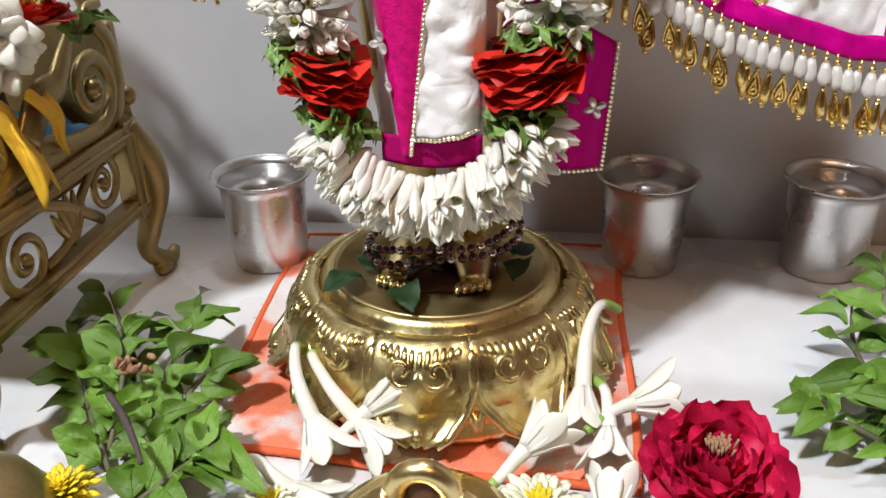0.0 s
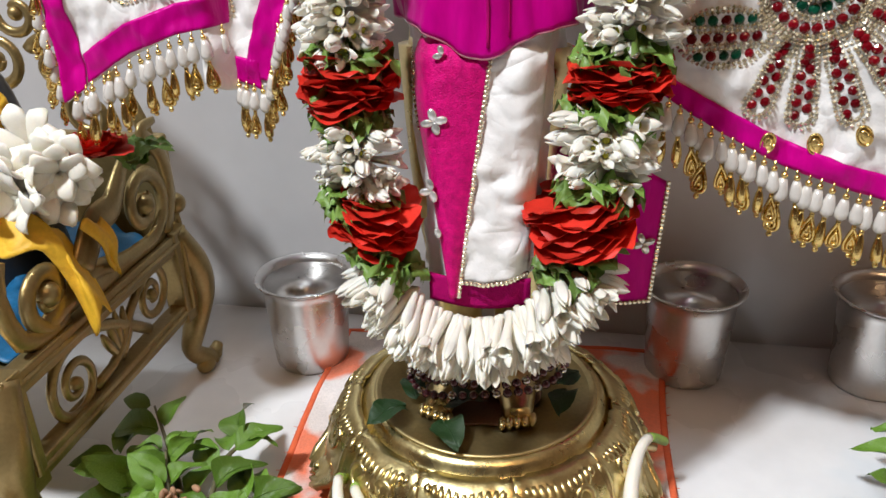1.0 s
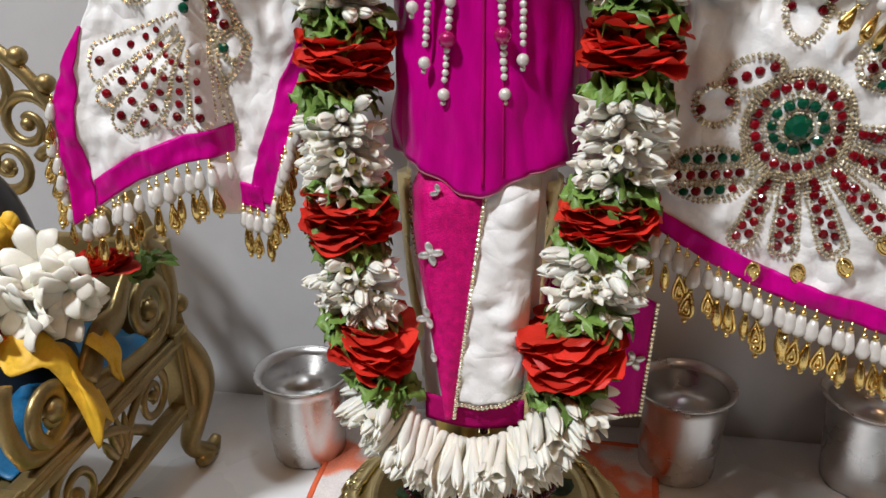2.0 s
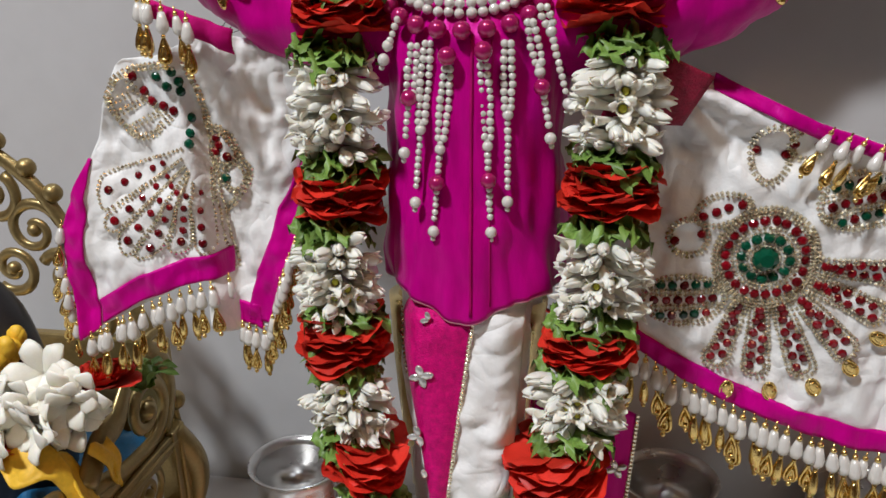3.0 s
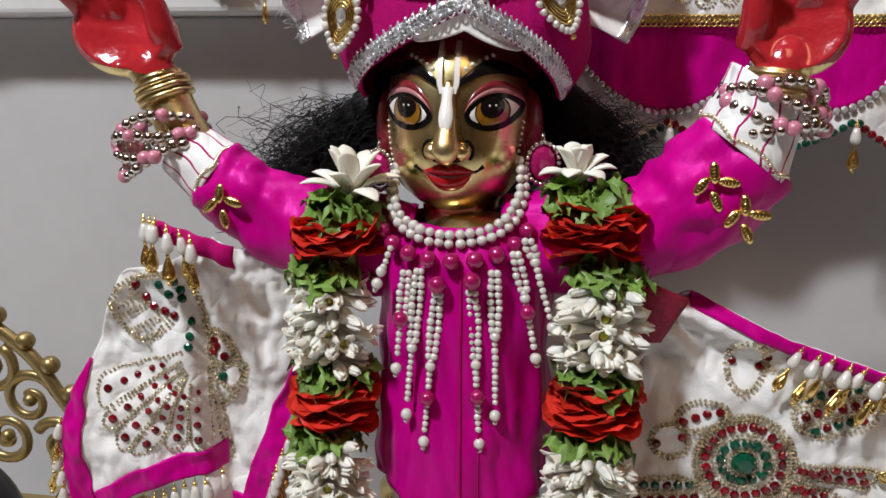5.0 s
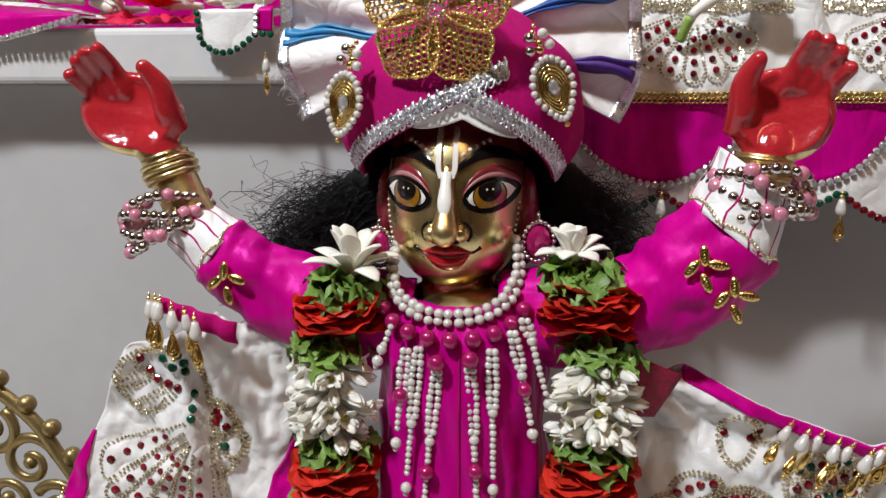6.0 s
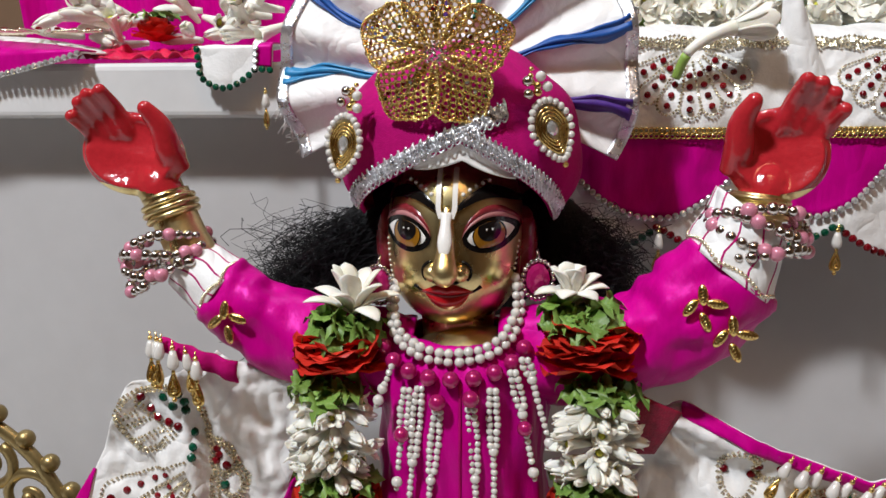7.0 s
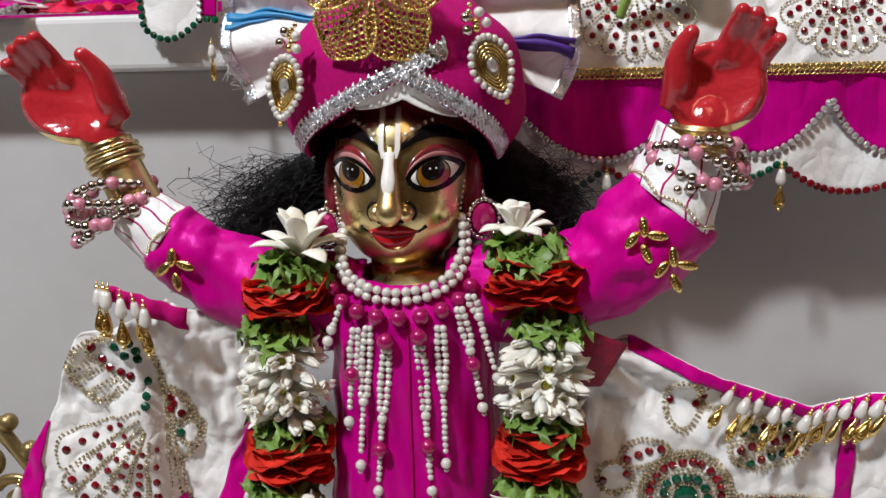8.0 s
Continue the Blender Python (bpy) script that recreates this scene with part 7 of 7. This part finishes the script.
# ---- on the upper step ----
def scallop(x, cusps, z_cusp, drop):
    """The lower edge of a scalloped cloth."""
    for a, b in zip(cusps, cusps[1:]):
        if a <= x <= b:
            return z_cusp - drop * math.sin(math.pi * (x - a) / (b - a)) ** 0.8
    return z_cusp


def altar_cloth():
    t = thing("altar_cloth", "white and magenta scalloped altar cloth with stones, hanging over the shelf", "cloth", (0.16, 0.07, 0.448))
    x0, x1 = 0.040, 0.300

    def y_of(x, z):
        base = min(0.036 + 0.22 * max(0, x - 0.093), 0.0520)
        return base + 0.25 * max(0, z - 0.425) + 0.0022 * math.sin(x * 95) * min(1, (0.455 - z) / 0.03) + rag(x, z, 0.7)

    white = [0.020, 0.091, 0.177, 0.248, 0.330]
    pink = [0.046, 0.130, 0.199, 0.262, 0.340]

    def low_white(x):
        return scallop(x, white, 0.3660, 0.0165)

    def low_pink(x):
        return scallop(x, pink, 0.3980, 0.0275)

    bm = new_bm()
    sheet(bm, lambda u, v: (lambda x, z: Vector((x, y_of(x, z) + 0.0015, z)))(x0 + (x1 - x0) * u, 0.405 + (low_white(x0 + (x1 - x0) * u) - 0.405) * v), 120, 14)
    under = solid(part("lower_layer", bm, M_WHITE, t, "white scalloped lower layer"), 0.0008)
    bm = new_bm()
    sheet(bm, lambda u, v: (lambda x, z: Vector((x, y_of(x, z) - 0.0004, z)))(x0 + (x1 - x0) * u, 0.412 + (low_pink(x0 + (x1 - x0) * u) - 0.412) * v), 120, 12)
    mid = solid(part("middle_layer", bm, M_PINK, t, "magenta scalloped middle layer"), 0.0008)

    def top(u, v):
        x = x0 + (x1 - x0) * u
        if v < 0.6:
            z = 0.4105 + (0.4560 - 0.4105) * v / 0.6
            return Vector((x, y_of(x, z) - 0.0014, z))
        s = (v - 0.6) / 0.4
        return Vector((x, y_of(x, 0.456) - 0.0014 + 0.070 * s, 0.456 + 0.007 * math.sin(math.pi * s) + 0.004 * noise.noise((x * 40, s * 3, 0))))

    bm = new_bm()
    sheet(bm, top, 120, 36)
    up = solid(part("upper_layer", bm, M_WHITE, t, "white embroidered upper layer"), 0.0009)
    # a raised fold in the cloth
    bm = new_bm()
    sheet(bm, lambda u, v: Vector((0.150 + 0.010 * math.cos(math.pi * u) * (0.35 + 0.8 * v) + 0.008 * v, 0.058 - 0.012 * math.sin(math.pi * u) * (0.7 + 0.3 * v), 0.476 - 0.042 * v - 0.006 * (1 - v) * abs(u - 0.5))), 14, 22)
    solid(part("fold", bm, M_WHITE, up), 0.0009)
    # gold braid
    bm = new_bm()
    for k in range(110):
        x = x0 + (x1 - x0) * k / 109
        for dz in (-0.0013, 0.0013):
            p = Vector((x, y_of(x, 0.4115) - 0.0026, 0.4115 + dz))
            tube(bm, [p + Vector((0.0012 * math.cos(q), 0, 0.0012 * math.sin(q))) for q in [math.tau * j / 8 for j in range(9)]], 0.0005, 4, up=(0, 1, 0), caps=False)
    part("gold_braid", bm, M_GOLD, up, "gold ring braid")
    # stones along both scallops
    edge = [(x0 + (x1 - x0) * k / 200, low_pink(x0 + (x1 - x0) * k / 200)) for k in range(201)]
    for p, _ in along([(a, 0, b) for a, b in edge], 0.0036):
        put("clear_stone", CLEAR, mid, face_on((p.x, y_of(p.x, p.z) - 0.0014, p.z), (0, -1, 0), random.random(), 0.0017))
    edge = [(x0 + (x1 - x0) * k / 200, low_white(x0 + (x1 - x0) * k / 200)) for k in range(201)]
    for p, _ in along([(a, 0, b) for a, b in edge], 0.0042):
        red = p.x > 0.1790 or 0.088 < p.x < 0.115
        put("red_stone" if red else "green_stone", RUBY if red else EMERALD, under, face_on((p.x, y_of(p.x, p.z) + 0.0004, p.z + 0.0012), (0, -1, 0), random.random(), 0.0020))
    for x in white[1:4]:
        put("tassel", TASSELS[0], under, Matrix.Translation((x, y_of(x, 0.366) - 0.002, 0.3665)) @ Matrix.Scale(1.05, 4))
    # fans of red stones
    bm = new_bm()
    flat = lambda x, z: y_of(x, z) - 0.0022
    for ax in (0.1020, 0.2020, 0.2750):
        az, n = 0.4520, 7
        for k in range(n + 1):
            a = math.radians(200 + 140 * k / n)
            R = 0.0290
            chain(bm, [(ax + 0.008 * math.cos(a), az + 0.008 * math.sin(a)), (ax + R * math.cos(a), az + R * math.sin(a))], flat, 0.0009, 0.0017, wide=0)
            if k < n:
                am = a + math.radians(70 / n)
                chain(bm, ring_pts(ax + R * math.cos(am), az + R * math.sin(am), 0.0048, 0.0048, 8, am - 1.5, am + 1.5), flat, 0.0009, 0.0017, wide=0)
                for q in (0.48, 0.66, 0.84, 1.02):
                    stone(RUBY, up, ax + R * q * math.cos(am), az + R * q * math.sin(am), flat, 0.0016, "red_stone")
    for k in range(3):
        chain(bm, [(x0 + (x1 - x0) * j / 60, 0.4525 + 0.0016 * math.sin(j * 1.3 + k * 2) + 0.0008 * k) for j in range(61)], flat, 0.0010)
    part("stone_chain", bm, M_RHINE, up, "antique gold stone chains", False)
    return t


def west_cloth():
    t = thing("altar_cloth", "white and magenta cloth corners with green stones over the shelf edge", "cloth", (-0.19, 0.08, 0.448))

    def f(u, v):
        x = -0.152 + 0.044 * u + 0.004 * v * (0.5 - u)
        if v < 0.35:
            return Vector((x, 0.100 - 0.034 * v / 0.35, 0.4555 + 0.0008 * math.sin(8 * u)))
        s = (v - 0.35) / 0.65
        return Vector((x, 0.0655 - 0.002 * math.sin(3 * u), 0.4555 - (0.010 + 0.012 * math.sin(math.pi * min(1, 0.2 + u)) + 0.004 * u) * s))

    bm = new_bm()
    sheet(bm, f, 24, 20)
    corner = solid(part("corner", bm, M_WHITE, t), 0.0009)
    bm = new_bm()
    sheet(bm, lambda u, v: f(0.80 + 0.20 * u, 0.0 + 0.9 * v) + Vector((0, -0.0012, 0.0008)), 6, 16)
    solid(part("border", bm, M_PINK, corner, "magenta border"), 0.0009)
    for p, _ in along([f(0, 0.45 + 0.55 * k / 8) for k in range(9)] + [f(k / 20, 1) for k in range(21)], 0.0042):
        put("green_stone", EMERALD, corner, face_on(p + Vector((0, -0.0014, 0.0012)), (0, -1, 0), random.random(), 0.0019))
    for p, _ in along([f(0.80, 0.1 + 0.9 * k / 8) for k in range(9)], 0.0034):
        put("clear_stone", CLEAR, corner, face_on(p + Vector((0, -0.0022, 0.001)), (0, -1, 0.5), random.random(), 0.0016))
    put("tassel", TASSELS[1], corner, Matrix.Translation((-0.1135, 0.0630, 0.4330)) @ Matrix.Scale(0.95, 4))

    def g(u, v):
        x = -0.330 + 0.112 * u
        if v < 0.5:
            s = v / 0.5
            return Vector((x, 0.135 - 0.067 * s, 0.4530 + 0.012 * math.sin(math.pi * (1 - s)) * (1 - u ** 3)))
        s = (v - 0.5) / 0.5
        return Vector((x, 0.0660 - 0.002 * math.sin(9 * u), 0.4530 - s * (0.001 + 0.022 * (1 - u) ** 0.8)))

    bm = new_bm()
    sheet(bm, g, 40, 20)
    piece = solid(part("cloth_end", bm, M_WHITE, t), 0.0009)
    bm = new_bm()
    sheet(bm, lambda u, v: g(u, 0.40 + 0.60 * v) + Vector((0, -0.0014, 0.0012)), 40, 8)
    solid(part("border", bm, M_PINK, piece, "magenta border"), 0.0009)
    for p, _ in along([g(k / 40, 1.0) for k in range(41)], 0.0038):
        put("clear_stone", CLEAR, piece, face_on(p + Vector((0, -0.003, 0.001)), (0, -1, 0.3), random.random(), 0.0018))
    bm = new_bm()
    for k in range(9):
        a = math.radians(190 + 18 * k)
        for q in range(14):
            r = 0.010 + 0.0022 * q
            p = Vector((-0.262 + r * math.cos(a) * 1.3, 0.100 + r * math.sin(a) * 0.9, 0.4660))
            ball(bm, p, 0.0011, 6, 4)
        put("red_stone", RUBY, piece, Matrix.Translation((-0.262 + 0.034 * math.cos(a + 0.15), 0.100 + 0.022 * math.sin(a + 0.15), 0.4668)) @ Matrix.Scale(0.0020, 4))
    part("stone_chain", bm, M_RHINE, piece)
    return t


altar_cloth()
west_cloth()
drape("magenta_hanging", "magenta satin skirt cloth standing on the upper step", lambda u, v: Vector((-0.330 + 0.235 * u, 0.165 + 0.010 * math.sin(u * 26) + 0.02 * v, 0.4480 + 0.14 * (1 - v) + 0.0)), 90, 10, M_PINK)
heap = thing("flower_heap", "cream tuberose blooms heaped on the upper step", "flowers", (0.17, 0.12, 0.448))
rh = random.Random(4)
for k in range(95):
    c = Vector((rh.uniform(0.055, 0.29), rh.uniform(0.118, 0.150), rh.uniform(0.4640, 0.4900)))
    d = Vector((rh.uniform(-0.7, 0.7), -0.8, rh.uniform(-0.2, 0.9)))
    put("tuberose_bud", BUDS[rh.randrange(6)], heap, aim(c, d, rh.uniform(0, 6)) @ Matrix.Diagonal((0.024, 0.024, 0.020, 1)))
for k in range(40):
    c = Vector((rh.uniform(0.055, 0.29), rh.uniform(0.110, 0.125), rh.uniform(0.4620, 0.4860)))
    for q in range(5):
        a = math.tau * q / 5 + rh.random()
        m = face_on(c, (rh.uniform(-0.4, 0.4), -1, 0.5), a)
        put("petal", small("petal", petal_build(0.4, 0.25, 1.0), M_TUBE) if k == 0 and q == 0 else bpy.data.meshes["petal_white"] if "petal_white" in bpy.data.meshes else small("petal_white", petal_build(0.4, 0.25, 1.0), M_TUBE), heap, m @ Matrix.Scale(0.011, 4))
bm = new_bm()
tube(bm, [(0.040, 0.130, 0.4490), (0.120, 0.138, 0.4660), (0.30, 0.138, 0.4660)], [0.008, 0.015, 0.015], 12, 12)
part("flower_bed", bm, M_TUBEG, heap, "green stalks under the blooms")
tuberose([(0.0950, 0.034, 0.4370), (0.1010, 0.028, 0.4520), (0.1160, 0.030, 0.4620), (0.1300, 0.034, 0.4660)], 0.3, 77)
row = thing("flower_row", "red rose, green leaves and white petals lying on the upper step", "flowers", (-0.20, 0.10, 0.448))
for j in range(18):
    m = Matrix.Translation((-0.190, 0.098, 0.4600)) @ Matrix.Rotation(j * 2.4, 4, "Z") @ Matrix.Rotation(0.1 + 0.06 * j, 4, "X")
    put("petal", PETALS[j % 4], row, m @ Matrix.Diagonal((0.014, 0.015, 0.007, 1)), "red rose petal")
for j in range(8):
    m = Matrix.Translation((-0.193, 0.104, 0.4700)) @ Matrix.Rotation(j * 0.8, 4, "Z") @ Matrix.Rotation(0.5, 4, "X")
    put("leaf", LEAVES[j % 3], row, m @ Matrix.Scale(0.015, 4), "ruffled green leaf")
for k in range(34):
    x = rh.uniform(-0.245, -0.105)
    if abs(x + 0.190) < 0.014:
        x += 0.03
    c = Vector((x, rh.uniform(0.100, 0.125), 0.4660 + rh.uniform(-0.006, 0.014)))
    put("tuberose_bud", BUDS[rh.randrange(6)], row, aim(c, (rh.uniform(-1, 1), -0.5, rh.uniform(-0.3, 0.5)), rh.uniform(0, 6)) @ Matrix.Diagonal((0.028, 0.028, 0.024, 1)))
drape("rose_petal", "crumpled pink rose petals on the upper step", lambda u, v: Vector((-0.230 + 0.075 * u, 0.080 + 0.035 * v, 0.4495 + 0.010 * abs(noise.noise((u * 7, v * 4, 3))) + 0.004 * v)), 40, 16, M_ROSEP, "petals", 0.0006)
